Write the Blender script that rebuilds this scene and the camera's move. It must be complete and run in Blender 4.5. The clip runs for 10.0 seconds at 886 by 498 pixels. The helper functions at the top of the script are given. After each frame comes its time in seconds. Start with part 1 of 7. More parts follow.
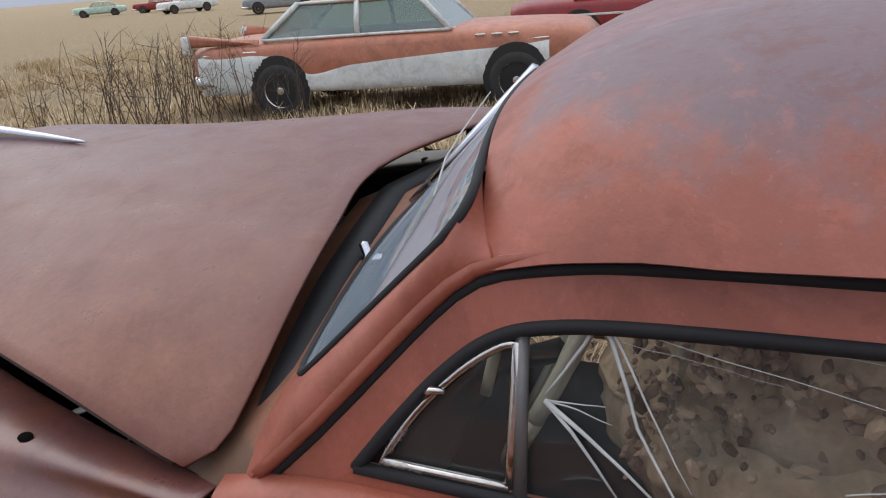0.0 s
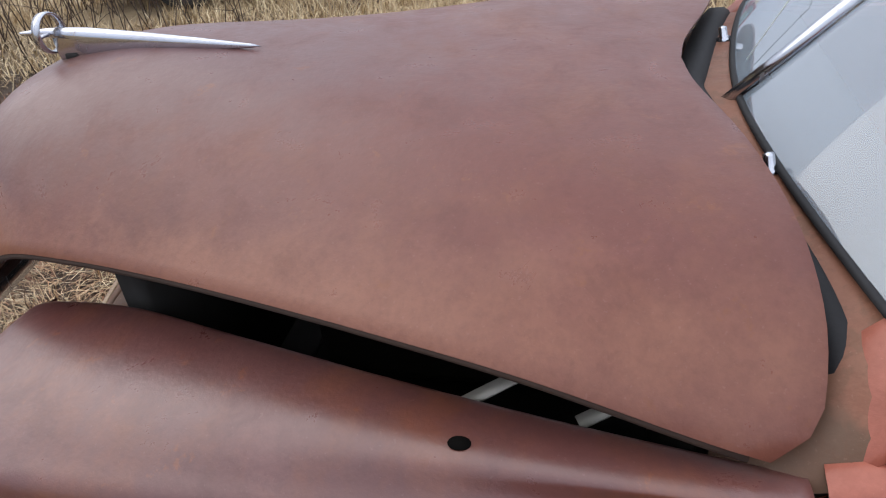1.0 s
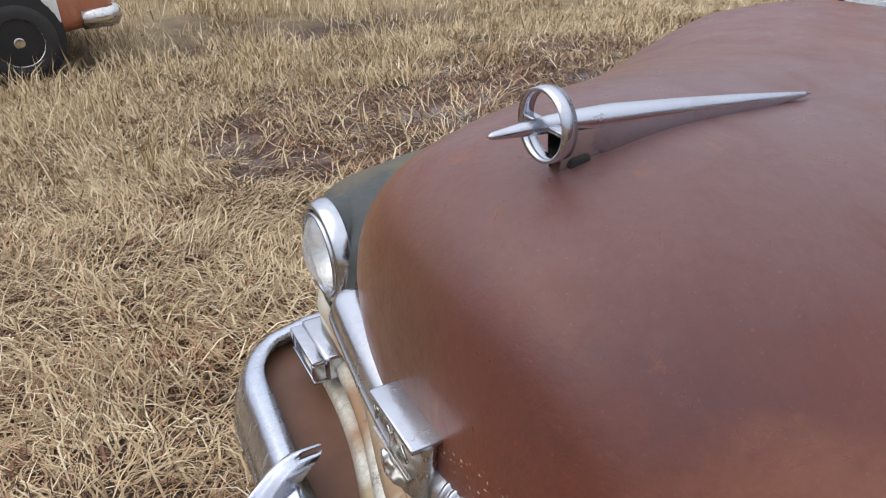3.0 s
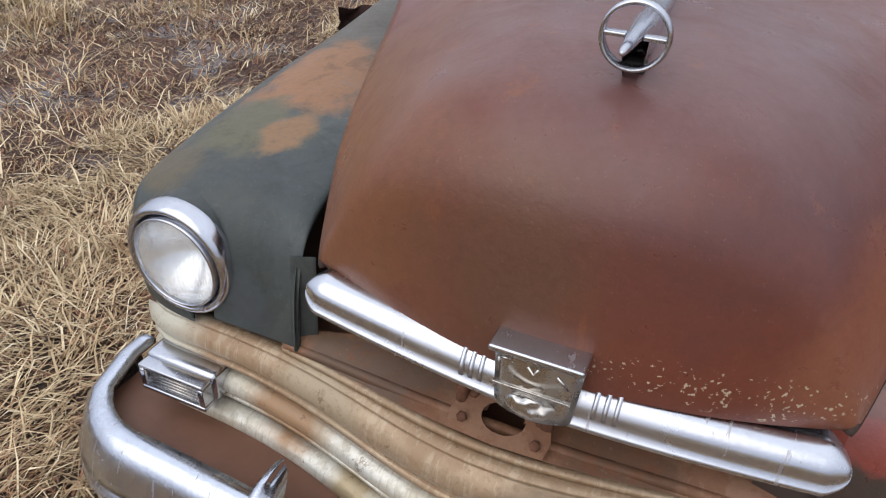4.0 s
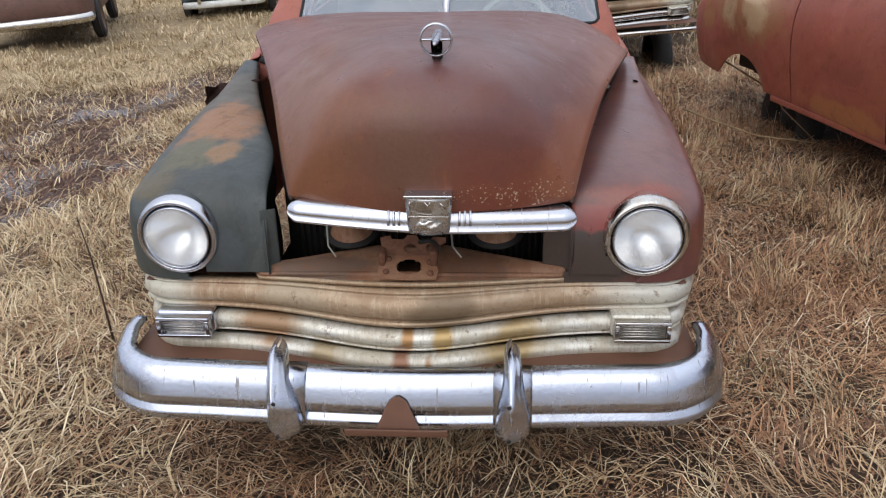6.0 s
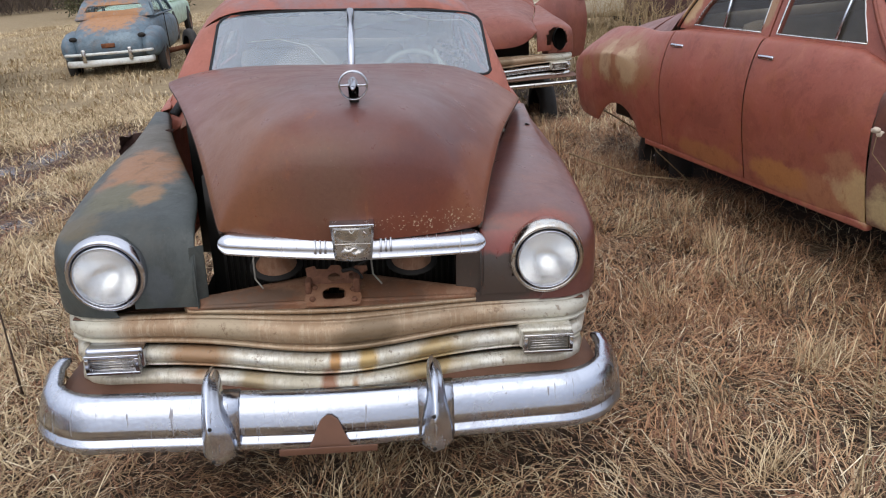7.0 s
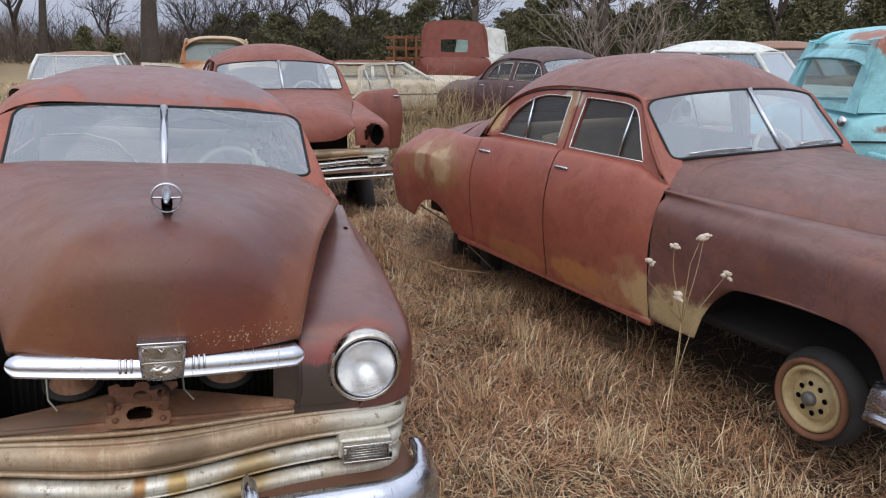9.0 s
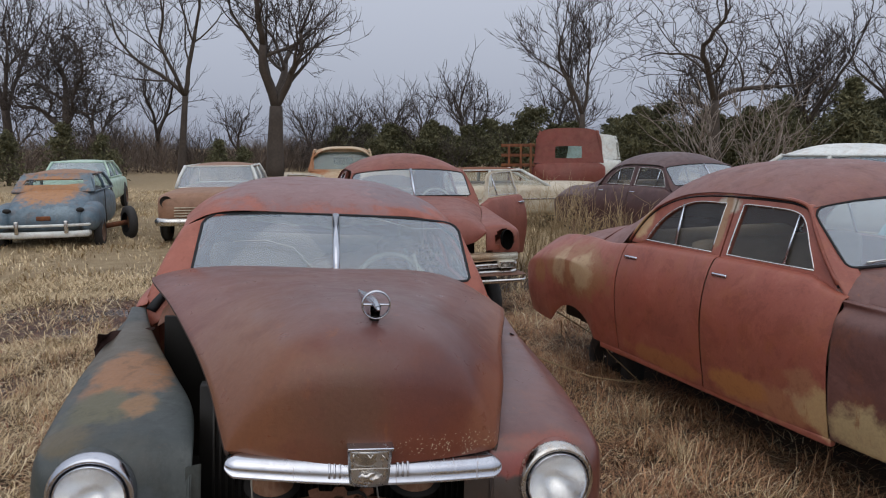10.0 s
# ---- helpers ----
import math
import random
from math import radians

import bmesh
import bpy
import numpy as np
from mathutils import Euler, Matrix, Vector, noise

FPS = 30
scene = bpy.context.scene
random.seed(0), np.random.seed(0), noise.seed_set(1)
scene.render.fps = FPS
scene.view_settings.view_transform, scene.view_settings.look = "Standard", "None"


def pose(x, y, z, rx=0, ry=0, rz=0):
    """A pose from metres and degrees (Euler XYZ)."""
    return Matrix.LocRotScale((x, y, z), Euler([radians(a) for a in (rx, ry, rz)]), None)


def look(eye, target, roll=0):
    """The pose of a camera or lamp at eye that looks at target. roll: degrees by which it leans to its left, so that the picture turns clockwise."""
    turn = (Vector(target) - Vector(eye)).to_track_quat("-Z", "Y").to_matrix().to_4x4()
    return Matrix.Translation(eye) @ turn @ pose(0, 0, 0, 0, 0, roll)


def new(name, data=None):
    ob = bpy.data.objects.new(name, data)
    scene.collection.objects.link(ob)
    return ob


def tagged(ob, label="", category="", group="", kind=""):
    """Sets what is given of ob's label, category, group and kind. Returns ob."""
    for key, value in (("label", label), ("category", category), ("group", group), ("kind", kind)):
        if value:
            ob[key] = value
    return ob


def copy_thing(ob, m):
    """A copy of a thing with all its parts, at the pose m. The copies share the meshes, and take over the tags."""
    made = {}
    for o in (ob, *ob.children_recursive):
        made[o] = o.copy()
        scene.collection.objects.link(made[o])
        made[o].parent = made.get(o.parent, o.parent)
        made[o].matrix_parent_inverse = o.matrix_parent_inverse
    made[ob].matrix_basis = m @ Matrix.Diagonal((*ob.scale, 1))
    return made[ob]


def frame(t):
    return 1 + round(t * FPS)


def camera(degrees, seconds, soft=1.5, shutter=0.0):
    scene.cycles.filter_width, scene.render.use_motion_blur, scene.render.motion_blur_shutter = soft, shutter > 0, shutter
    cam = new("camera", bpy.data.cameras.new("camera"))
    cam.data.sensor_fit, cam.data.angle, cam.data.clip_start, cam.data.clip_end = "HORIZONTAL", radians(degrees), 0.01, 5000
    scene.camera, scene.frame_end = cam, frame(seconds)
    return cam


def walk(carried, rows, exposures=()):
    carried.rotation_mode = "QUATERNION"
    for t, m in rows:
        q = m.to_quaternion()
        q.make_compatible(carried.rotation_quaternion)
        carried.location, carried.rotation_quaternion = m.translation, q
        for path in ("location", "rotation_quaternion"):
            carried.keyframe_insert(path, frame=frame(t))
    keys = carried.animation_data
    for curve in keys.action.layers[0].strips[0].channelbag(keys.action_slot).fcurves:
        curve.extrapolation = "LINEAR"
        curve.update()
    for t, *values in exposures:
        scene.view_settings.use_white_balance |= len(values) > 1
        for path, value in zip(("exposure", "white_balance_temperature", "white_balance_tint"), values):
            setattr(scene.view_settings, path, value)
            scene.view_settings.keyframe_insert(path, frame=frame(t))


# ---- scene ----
cam = camera(62.4, 10.0, 1.1)

PATH = [
    (0, (1.544, 2.353, 1.626), (-0.188, 1.647, 0.919), -4.7),
    (0.5, (1.527, 1.932, 1.65), (-0.142, 1.447, 0.661), -5.6),
    (1, (1.512, 1.444, 1.643), (-0.178, 1.077, 0.638), -5.3),
    (1.5, (1.48, 1.005, 1.623), (-0.267, 1.043, 0.651), -1.1),
    (2, (1.287, 0.616, 1.592), (-0.441, 0.936, 0.637), -0.7),
    (2.2, (1.114, 0.443, 1.565), (-0.592, 0.819, 0.59), -2.3),
    (3.3, (0.55, -0.28, 1.577), (-0.813, 0.864, 0.664), -1.6),
    (3.5, (0.382, -0.369, 1.538), (-0.788, 0.946, 0.588), -1.1),
    (4, (0.251, -0.514, 1.576), (-0.407, 1.045, 0.511), -1.1),
    (4.5, (0.182, -0.862, 1.585), (-0.07, 0.783, 0.475), -4.0),
    (5, (0.203, -1.152, 1.627), (0.014, 0.518, 0.542), -5.5),
    (5.2, (0.237, -1.273, 1.612), (0.067, 0.428, 0.575), -5.9),
    (6.3, (0.178, -1.626, 1.654), (0.129, 0.199, 0.839), -4.6),
    (6.5, (0.154, -1.69, 1.649), (0.161, 0.146, 0.855), -4.6),
    (7, (0.143, -1.75, 1.652), (0.328, 0.097, 0.91), -4.0),
    (7.5, (0.16, -1.755, 1.648), (0.435, 0.089, 0.924), -3.3),
    (8, (0.155, -1.764, 1.646), (0.452, 0.079, 0.928), -3.2),
    (8.5, (0.139, -1.777, 1.665), (0.5, 0.073, 0.995), -2.1),
    (9, (0.145, -1.761, 1.755), (0.827, 0.037, 1.206), 0.6),
    (9.2, (0.133, -1.735, 1.771), (0.924, 0.05, 1.337), 1.1),
    (9.5, (0.085, -1.74, 1.807), (0.869, 0.075, 1.512), 0.8),
    (10, (-0.128, -1.685, 1.776), (0.305, 0.248, 1.499), -0.3),
]
walk(cam, [(t, look(eye, target, roll)) for t, eye, target, roll in PATH],
     [(0, 0.26), (0.5, 0.6), (1, 0.5), (2, 0.6), (3.5, 0.36), (8.5, 0.4), (9, 0.34), (9.2, 0.28), (9.5, 0.04), (10, -0.1)])


# ---- world and light: a bright overcast sky ----
world = bpy.data.worlds.new("overcast_sky")
scene.world = world
world.use_nodes = True
wn, wl = world.node_tree.nodes, world.node_tree.links
wn.clear()
sky = wn.new("ShaderNodeTexSky")
sky.sky_type = "NISHITA"
sky.sun_disc = False
sky.sun_elevation = radians(42)
sky.sun_rotation = radians(200)
sky.dust_density = 4.0
hsv = wn.new("ShaderNodeHueSaturation")
hsv.inputs["Saturation"].default_value = 0.35
bg = wn.new("ShaderNodeBackground")
bg.inputs["Strength"].default_value = 0.13
wo = wn.new("ShaderNodeOutputWorld")
# cloud cover: a grey sheet over the clear sky, brightest overhead
geo = wn.new("ShaderNodeTexCoord")
sep = wn.new("ShaderNodeSeparateXYZ")
wl.new(geo.outputs["Generated"], sep.inputs[0])
ramp = wn.new("ShaderNodeMapRange")
ramp.inputs[1].default_value, ramp.inputs[2].default_value = -0.02, 0.8
ramp.inputs[3].default_value, ramp.inputs[4].default_value = 0.0, 1.0
wl.new(sep.outputs[2], ramp.inputs[0])
cloud = wn.new("ShaderNodeMix")
cloud.data_type = "RGBA"
cloud.inputs[6].default_value = (2.8, 3.1, 3.95, 1)
cloud.inputs[7].default_value = (8.0, 8.4, 9.5, 1)
wl.new(ramp.outputs[0], cloud.inputs[0])
cloud_mix = wn.new("ShaderNodeMix")
cloud_mix.data_type = "RGBA"
cloud_mix.inputs[0].default_value = 0.88
wl.new(sky.outputs["Color"], hsv.inputs["Color"])
wl.new(hsv.outputs["Color"], cloud_mix.inputs[6])
wl.new(cloud.outputs[2], cloud_mix.inputs[7])
wl.new(cloud_mix.outputs[2], bg.inputs["Color"])
wl.new(bg.outputs["Background"], wo.inputs["Surface"])

sun = new("sun", bpy.data.lights.new("sun", "SUN"))
sun.data.energy = 0.6
sun.data.angle = radians(70)
sun.data.color = (1.0, 0.93, 0.84)
sun.matrix_world = look((-3, -9, 11), (0, 0, 0))
scene.view_settings.exposure = 0.0


# ---- materials ----
class Nodes:
    """A small builder of node materials."""

    def __init__(self, name):
        self.mat = bpy.data.materials.new(name)
        self.mat.use_nodes = True
        self.n, self.l = self.mat.node_tree.nodes, self.mat.node_tree.links
        self.bsdf = self.n["Principled BSDF"]
        self.co = self.n.new("ShaderNodeTexCoord").outputs["Object"]

    def noise(self, scale, detail=4.0, rough=0.6, vec=None, dist=0.0):
        t = self.n.new("ShaderNodeTexNoise")
        t.inputs["Scale"].default_value, t.inputs["Detail"].default_value = scale, detail
        t.inputs["Roughness"].default_value, t.inputs["Distortion"].default_value = rough, dist
        self.l.new(vec or self.co, t.inputs["Vector"])
        return t.outputs["Fac"]

    def scaled(self, s, move=(0, 0, 0)):
        m = self.n.new("ShaderNodeMapping")
        m.inputs["Scale"].default_value, m.inputs["Location"].default_value = s, move
        self.l.new(self.co, m.inputs["Vector"])
        return m.outputs["Vector"]

    def step(self, v, a, b, lo=0.0, hi=1.0):
        r = self.n.new("ShaderNodeMapRange")
        r.inputs[1].default_value, r.inputs[2].default_value = a, b
        r.inputs[3].default_value, r.inputs[4].default_value = lo, hi
        self.l.new(v, r.inputs[0])
        return r.outputs[0]

    def math(self, op, a, b=0.0):
        m = self.n.new("ShaderNodeMath")
        m.operation = op
        for i, v in enumerate((a, b)):
            if isinstance(v, (int, float)):
                m.inputs[i].default_value = v
            else:
                self.l.new(v, m.inputs[i])
        return m.outputs[0]

    def mix(self, fac, a, b):
        m = self.n.new("ShaderNodeMix")
        m.data_type = "RGBA"
        for i, v in ((0, fac), (6, a), (7, b)):
            if isinstance(v, (int, float)):
                m.inputs[i].default_value = v
            elif isinstance(v, tuple):
                m.inputs[i].default_value = (*v[:3], 1)
            else:
                self.l.new(v, m.inputs[i])
        return m.outputs[2]

    def near(self, centre, size, noise_amount=0.42, noise_scale=9.0, soft=0.14):
        """One inside an uneven blot round centre, with half-widths size, else zero."""
        v = self.scaled([1 / s for s in size], [-c / s for c, s in zip(centre, size)])
        d = self.n.new("ShaderNodeVectorMath")
        d.operation = "LENGTH"
        self.l.new(v, d.inputs[0])
        n = self.noise(noise_scale, 5, 0.65)
        e = self.math("ADD", d.outputs["Value"], self.math("MULTIPLY", self.math("SUBTRACT", n, 0.5), noise_amount * 4))
        return self.step(e, 1.0 + soft, 1.0 - soft)

    def island(self):
        return self.n.new("ShaderNodeNewGeometry").outputs["Random Per Island"]

    def done(self, colour=None, rough=None, metal=None, bump=None, strength=0.2, dist=0.01, **more):
        for key, v in (("Base Color", colour), ("Roughness", rough), ("Metallic", metal), *more.items()):
            if v is None:
                continue
            if isinstance(v, (int, float)):
                self.bsdf.inputs[key].default_value = v
            elif isinstance(v, tuple):
                self.bsdf.inputs[key].default_value = (*v, 1)
            else:
                self.l.new(v, self.bsdf.inputs[key])
        if bump is not None:
            b = self.n.new("ShaderNodeBump")
            b.inputs["Strength"].default_value, b.inputs["Distance"].default_value = strength, dist
            self.l.new(bump, b.inputs["Height"])
            self.l.new(b.outputs["Normal"], self.bsdf.inputs["Normal"])
        return self.mat


def old_paint(name, base, faded, rust, blots=(), rough=0.46, rust_at=0.62, spec=0.5, flecks=None, soft=0.2, mottle=1.0):
    """Weathered car paint: two shades, rust specks and streaks, and blots (centre, size, colour)."""
    k = Nodes(name)
    big, mid, fine = k.noise(1.3, 5, 0.6), k.noise(6, 6, 0.65), k.noise(70, 3, 0.7)
    col = k.mix(k.step(big, 0.35, 0.65), base, faded)
    blotch = k.noise(3.1, 9, 0.74, None, 0.6)
    patch = k.noise(9.0, 8, 0.75, None, 0.4)
    col = k.mix(k.math("MULTIPLY", k.step(blotch, 0.51, 0.58), 0.45 * mottle), col, tuple(0.62 * c for c in base))
    col = k.mix(k.math("MULTIPLY", k.step(blotch, 0.45, 0.37), 0.45), col, tuple(min(1.0, 1.3 * c) for c in faded))
    col = k.mix(k.math("MULTIPLY", k.step(mid, 0.5, 0.75), 0.45), col, rust)
    for centre, size, colour in blots:
        col = k.mix(k.near(centre, size, soft=soft), col, colour)
    col = k.mix(k.math("MULTIPLY", k.step(patch, 0.55, 0.6), 0.28 * mottle), col, tuple(0.5 * c for c in base))
    col = k.mix(k.math("MULTIPLY", k.step(patch, 0.42, 0.36), 0.25 * mottle), col, tuple(min(1.0, 1.5 * c) for c in faded))
    if flecks:
        chips = k.step(k.math("ADD", k.noise(170, 2, 0.5), k.math("MULTIPLY", k.noise(26, 3, 0.6), 0.45)), 0.86, 0.89)
        col = k.mix(k.math("MULTIPLY", k.near(*flecks), chips), col, (0.55, 0.46, 0.33))
    streak = k.noise(14, 5, 0.75, k.scaled((1, 1, 0.25)))
    col = k.mix(k.math("MULTIPLY", k.step(streak, rust_at, rust_at + 0.06), 0.5), col, rust)
    dust = k.step(k.noise(160, 2, 0.6), 0.66, 0.72)
    col = k.mix(k.math("MULTIPLY", dust, 0.14), col, tuple(min(1.0, 0.1 + 1.6 * c) for c in faded))
    col = k.mix(k.math("MULTIPLY", k.step(fine, 0.4, 0.75), 0.2), col, tuple(0.45 * c for c in base))
    r = k.math("ADD", k.math("MULTIPLY", k.math("SUBTRACT", patch, 0.5), 0.5), rough)
    relief = k.math("ADD", k.math("MULTIPLY", fine, 0.7), k.math("ADD", k.math("MULTIPLY", mid, 2.0), k.math("MULTIPLY", patch, 0.8)))
    return k.done(col, r, 0.0, relief, 0.16, 0.005, **{"Specular IOR Level": spec})


def chrome(name, dirt=0.25, tint=(0.55, 0.57, 0.62), rust=(0.2, 0.1, 0.05), polish=0.15, worn=0.35, wave=0.0):
    k = Nodes(name)
    mid, fine = k.noise(9, 6, 0.7), k.noise(90, 3, 0.7)
    spot = k.math("MULTIPLY", k.step(mid, 0.5, 0.72), dirt)
    pits = k.step(fine, 0.68, 0.76)
    scratch = k.math("MULTIPLY", k.step(k.noise(30, 4, 0.7, k.scaled((2.4, 0.5, 0.22))), 0.63, 0.66), worn)
    haze = k.math("MULTIPLY", k.step(k.noise(4, 5, 0.7), 0.45, 0.65), 0.13)
    dirtm = k.math("MAXIMUM", k.math("MAXIMUM", spot, scratch), k.math("MULTIPLY", pits, 0.6))
    return k.done(k.mix(dirtm, tint, rust), k.math("ADD", k.math("ADD", k.math("MULTIPLY", dirtm, 0.5), haze), polish),
                  k.step(dirtm, 0, 1, 1.0, 0.35), k.math("ADD", k.math("ADD", mid, fine), k.math("MULTIPLY", k.noise(2.6, 3, 0.5), wave)), 0.06 + 0.02 * wave, 0.003)


def plain(name, colour, rough=0.7, metal=0.0, scale=20.0, vary=0.35, strength=0.2):
    k = Nodes(name)
    n, m = k.noise(scale, 5, 0.65), k.noise(scale * 0.2, 4, 0.6)
    c = k.mix(n, tuple(x * (1 - vary) for x in colour), tuple(min(1, x * (1 + vary)) for x in colour))
    c = k.mix(k.math("MULTIPLY", k.step(m, 0.45, 0.7), 0.5), c, tuple(x * 0.6 for x in colour))
    return k.done(c, rough, metal, n, strength, 0.005)


def glass(name, tint=(0.9, 0.95, 0.95), rough=0.02, dusty=0.3, film_colour=(0.55, 0.56, 0.55), flutes=0.0, sheen=0.09):
    """Thin automobile glass with a film of dust and painted-in brightness."""
    k = Nodes(name)
    n = k.noise(3.5, 6, 0.7)
    thin = k.n.new("ShaderNodeBsdfTransparent")
    thin.inputs["Color"].default_value = (*tint, 1)
    gloss = k.n.new("ShaderNodeBsdfGlossy")
    gloss.inputs["Roughness"].default_value = rough
    weight = k.n.new("ShaderNodeLayerWeight")
    m1 = k.n.new("ShaderNodeMixShader")
    k.l.new(k.math("ADD", k.math("MULTIPLY", k.math("POWER", weight.outputs["Facing"], 1.8 if sheen > 0.05 else 4.0), 0.85), sheen), m1.inputs[0])
    k.l.new(thin.outputs[0], m1.inputs[1])
    k.l.new(gloss.outputs[0], m1.inputs[2])
    film = k.n.new("ShaderNodeBsdfDiffuse")
    film.inputs["Color"].default_value = (*film_colour, 1)
    m2 = k.n.new("ShaderNodeMixShader")
    haze = k.math("MULTIPLY", k.step(n, 0.3, 0.7, 0.75, 1.0), dusty)
    if flutes:
        sep = k.n.new("ShaderNodeSeparateXYZ")
        k.l.new(k.co, sep.inputs[0])
        wave = k.math("SINE", k.math("MULTIPLY", sep.outputs[0], 6.2832 / flutes))
        haze = k.math("MULTIPLY", k.step(wave, -0.5, 0.8, 0.78, 1.22), haze)
    k.l.new(haze, m2.inputs[0])
    k.l.new(m1.outputs[0], m2.inputs[1])
    k.l.new(film.outputs[0], m2.inputs[2])
    k.l.new(m2.outputs[0], k.n["Material Output"].inputs["Surface"])
    k.n.remove(k.bsdf)
    return k.mat


M = {}
BROWN, FADED, RUST = (0.135, 0.05, 0.04), (0.16, 0.078, 0.068), (0.26, 0.085, 0.03)
ORANGE = (0.36, 0.10, 0.06)
# orange edge blots paint in ground-reflected light, the mauve top blot sky sheen
M["hood"] = old_paint("faded_lit_hood_paint", (0.155, 0.046, 0.032), (0.158, 0.057, 0.044), (0.22, 0.08, 0.035),
                      [((-0.3, 0.3, 1.0), (0.26, 0.6, 0.5), (0.195, 0.079, 0.04)),
                       ((0.04, 0.24, 1.03), (0.15, 0.3, 0.14), (0.135, 0.062, 0.038)),
                       ((0.30, 0.26, 0.98), (0.17, 0.3, 0.2), (0.174, 0.0522, 0.0305)),
                       ((0.26, 0.42, 1.14), (0.16, 0.3, 0.14), (0.117, 0.0452, 0.04)), ((0.12, 0.6, 1.24), (0.3, 0.5, 0.06), (0.148, 0.0713, 0.0653)),
                       ((0.46, 0.28, 0.95), (0.08, 0.14, 0.14), (0.235, 0.0827, 0.0435)), ((0.68, 1.05, 1.06), (0.15, 0.8, 0.08), (0.24, 0.097, 0.06)), ((0.52, 0.5, 0.97), (0.14, 0.55, 0.11), (0.25, 0.1, 0.06))], rough=0.34, flecks=((0.30, 0.24, 0.935), (0.174, 0.174, 0.0305)), soft=0.5, mottle=0.5, spec=0.45)
M["fender_l"] = old_paint("brown_fender_paint", (0.135, 0.046, 0.039), (0.145, 0.06, 0.053), RUST,
                          [((0.5, 0.3, 0.7), (0.18, 0.4, 0.11), (0.055, 0.04, 0.033)), ((0.52, 0.33, 0.815), (0.13, 0.13, 0.035), (0.27, 0.055, 0.04)),
                           ((0.66, 0.3, 0.87), (0.25, 0.12, 0.03), (0.22, 0.055, 0.033))], rough=0.34, mottle=0.6, spec=0.85)
M["fender_r"] = old_paint("dark_green_fender_paint", (0.045, 0.055, 0.054), (0.075, 0.085, 0.08), (0.075, 0.062, 0.042),
                          [((-0.66, 1.15, 1.0), (0.3, 0.36, 0.2), (0.10, 0.085, 0.062)),
                           ((-0.68, 0.86, 0.96), (0.15, 0.2, 0.16), (0.27, 0.125, 0.05)),
                           ((-0.72, 0.60, 0.93), (0.16, 0.12, 0.06), (0.105, 0.095, 0.05)),
                           ((-0.60, 0.62, 0.9), (0.05, 0.1, 0.05), (0.24, 0.13, 0.055)),
                           ((-0.76, 0.46, 0.87), (0.1, 0.07, 0.04), (0.10, 0.08, 0.045)),
                           ((-0.52, 0.36, 0.72), (0.05, 0.09, 0.06), (0.06, 0.07, 0.075))], rough=0.48)
# mauve and grey-blue blots put the sky's sheen into the roof colour
M["orange"] = old_paint("orange_primer", ORANGE, (0.33, 0.105, 0.07), (0.2, 0.07, 0.04),
                        [((0.0, 2.7, 1.55), (0.8, 1.2, 0.17), (0.22, 0.12, 0.118)),
                         ((0.25, 2.2, 1.52), (0.25, 0.16, 0.08), (0.24, 0.13, 0.13)), ((0.42, 2.75, 1.5), (0.3, 0.7, 0.07), (0.175, 0.115, 0.125))], rough=0.45, rust_at=0.66)
M["cowl"] = old_paint("rusty_cowl_paint", (0.27, 0.095, 0.05), (0.22, 0.1, 0.06), (0.15, 0.075, 0.04), [((0.78, 1.70, 0.97), (0.12, 0.14, 0.09), (0.14, 0.078, 0.045))], rough=0.6, rust_at=0.5)
M["body_a"] = M["orange"]
M["body_b"] = old_paint("faded_maroon_paint", (0.315, 0.084, 0.055), (0.30, 0.1, 0.07), (0.3, 0.1, 0.03),
                        [((-0.92, 2.2, 0.38), (0.3, 0.42, 0.08), (0.37, 0.16, 0.085)), ((-0.92, 1.96, 0.46), (0.3, 0.13, 0.07), (0.46, 0.29, 0.16)),
                         ((-0.9, 4.08, 0.80), (0.3, 0.42, 0.19), (0.29, 0.13, 0.06)),
                         ((-0.9, 4.0, 0.80), (0.3, 0.13, 0.13), (0.42, 0.29, 0.16)), ((-0.9, 4.3, 0.78), (0.3, 0.09, 0.12), (0.40, 0.27, 0.15)), ((-0.9, 4.62, 0.70), (0.3, 0.1, 0.1), (0.3, 0.13, 0.05)),
                         ((-0.9, 2.0, 0.55), (0.3, 0.10, 0.08), (0.36, 0.16, 0.09)), ((-0.72, 2.78, 1.36), (0.1, 0.09, 0.05), (0.45, 0.4, 0.32)),
                         ((-0.90, 3.05, 0.37), (0.3, 0.34, 0.06), (0.36, 0.14, 0.055)), ((-0.92, 2.45, 0.40), (0.3, 0.2, 0.07), (0.4, 0.17, 0.06)), ((-0.92, 1.86, 0.42), (0.3, 0.14, 0.12), (0.5, 0.34, 0.17)),
                         ((-0.72, 3.50, 1.26), (0.12, 0.09, 0.2), (0.5, 0.34, 0.18)),
                         ((-0.72, 2.78, 1.25), (0.1, 0.035, 0.2), (0.33, 0.2, 0.11))], rough=0.45)
M["roof_b"] = old_paint("dull_brown_roof_paint", (0.19, 0.066, 0.05), (0.2, 0.082, 0.068), (0.26, 0.1, 0.05), rough=0.42)
M["front_b"] = old_paint("brown_fender_paint_dull", (0.135, 0.058, 0.048), (0.16, 0.08, 0.07), RUST,
                         [((-0.9, 1.62, 0.40), (0.3, 0.22, 0.13), (0.48, 0.37, 0.2))], rough=0.42)
M["body_c"] = old_paint("red_brown_paint", (0.23, 0.062, 0.04), (0.22, 0.07, 0.048), RUST, rough=0.5)
M["body_i"] = old_paint("dark_maroon_paint", (0.075, 0.032, 0.032), (0.095, 0.05, 0.048), (0.14, 0.06, 0.035), rough=0.45)
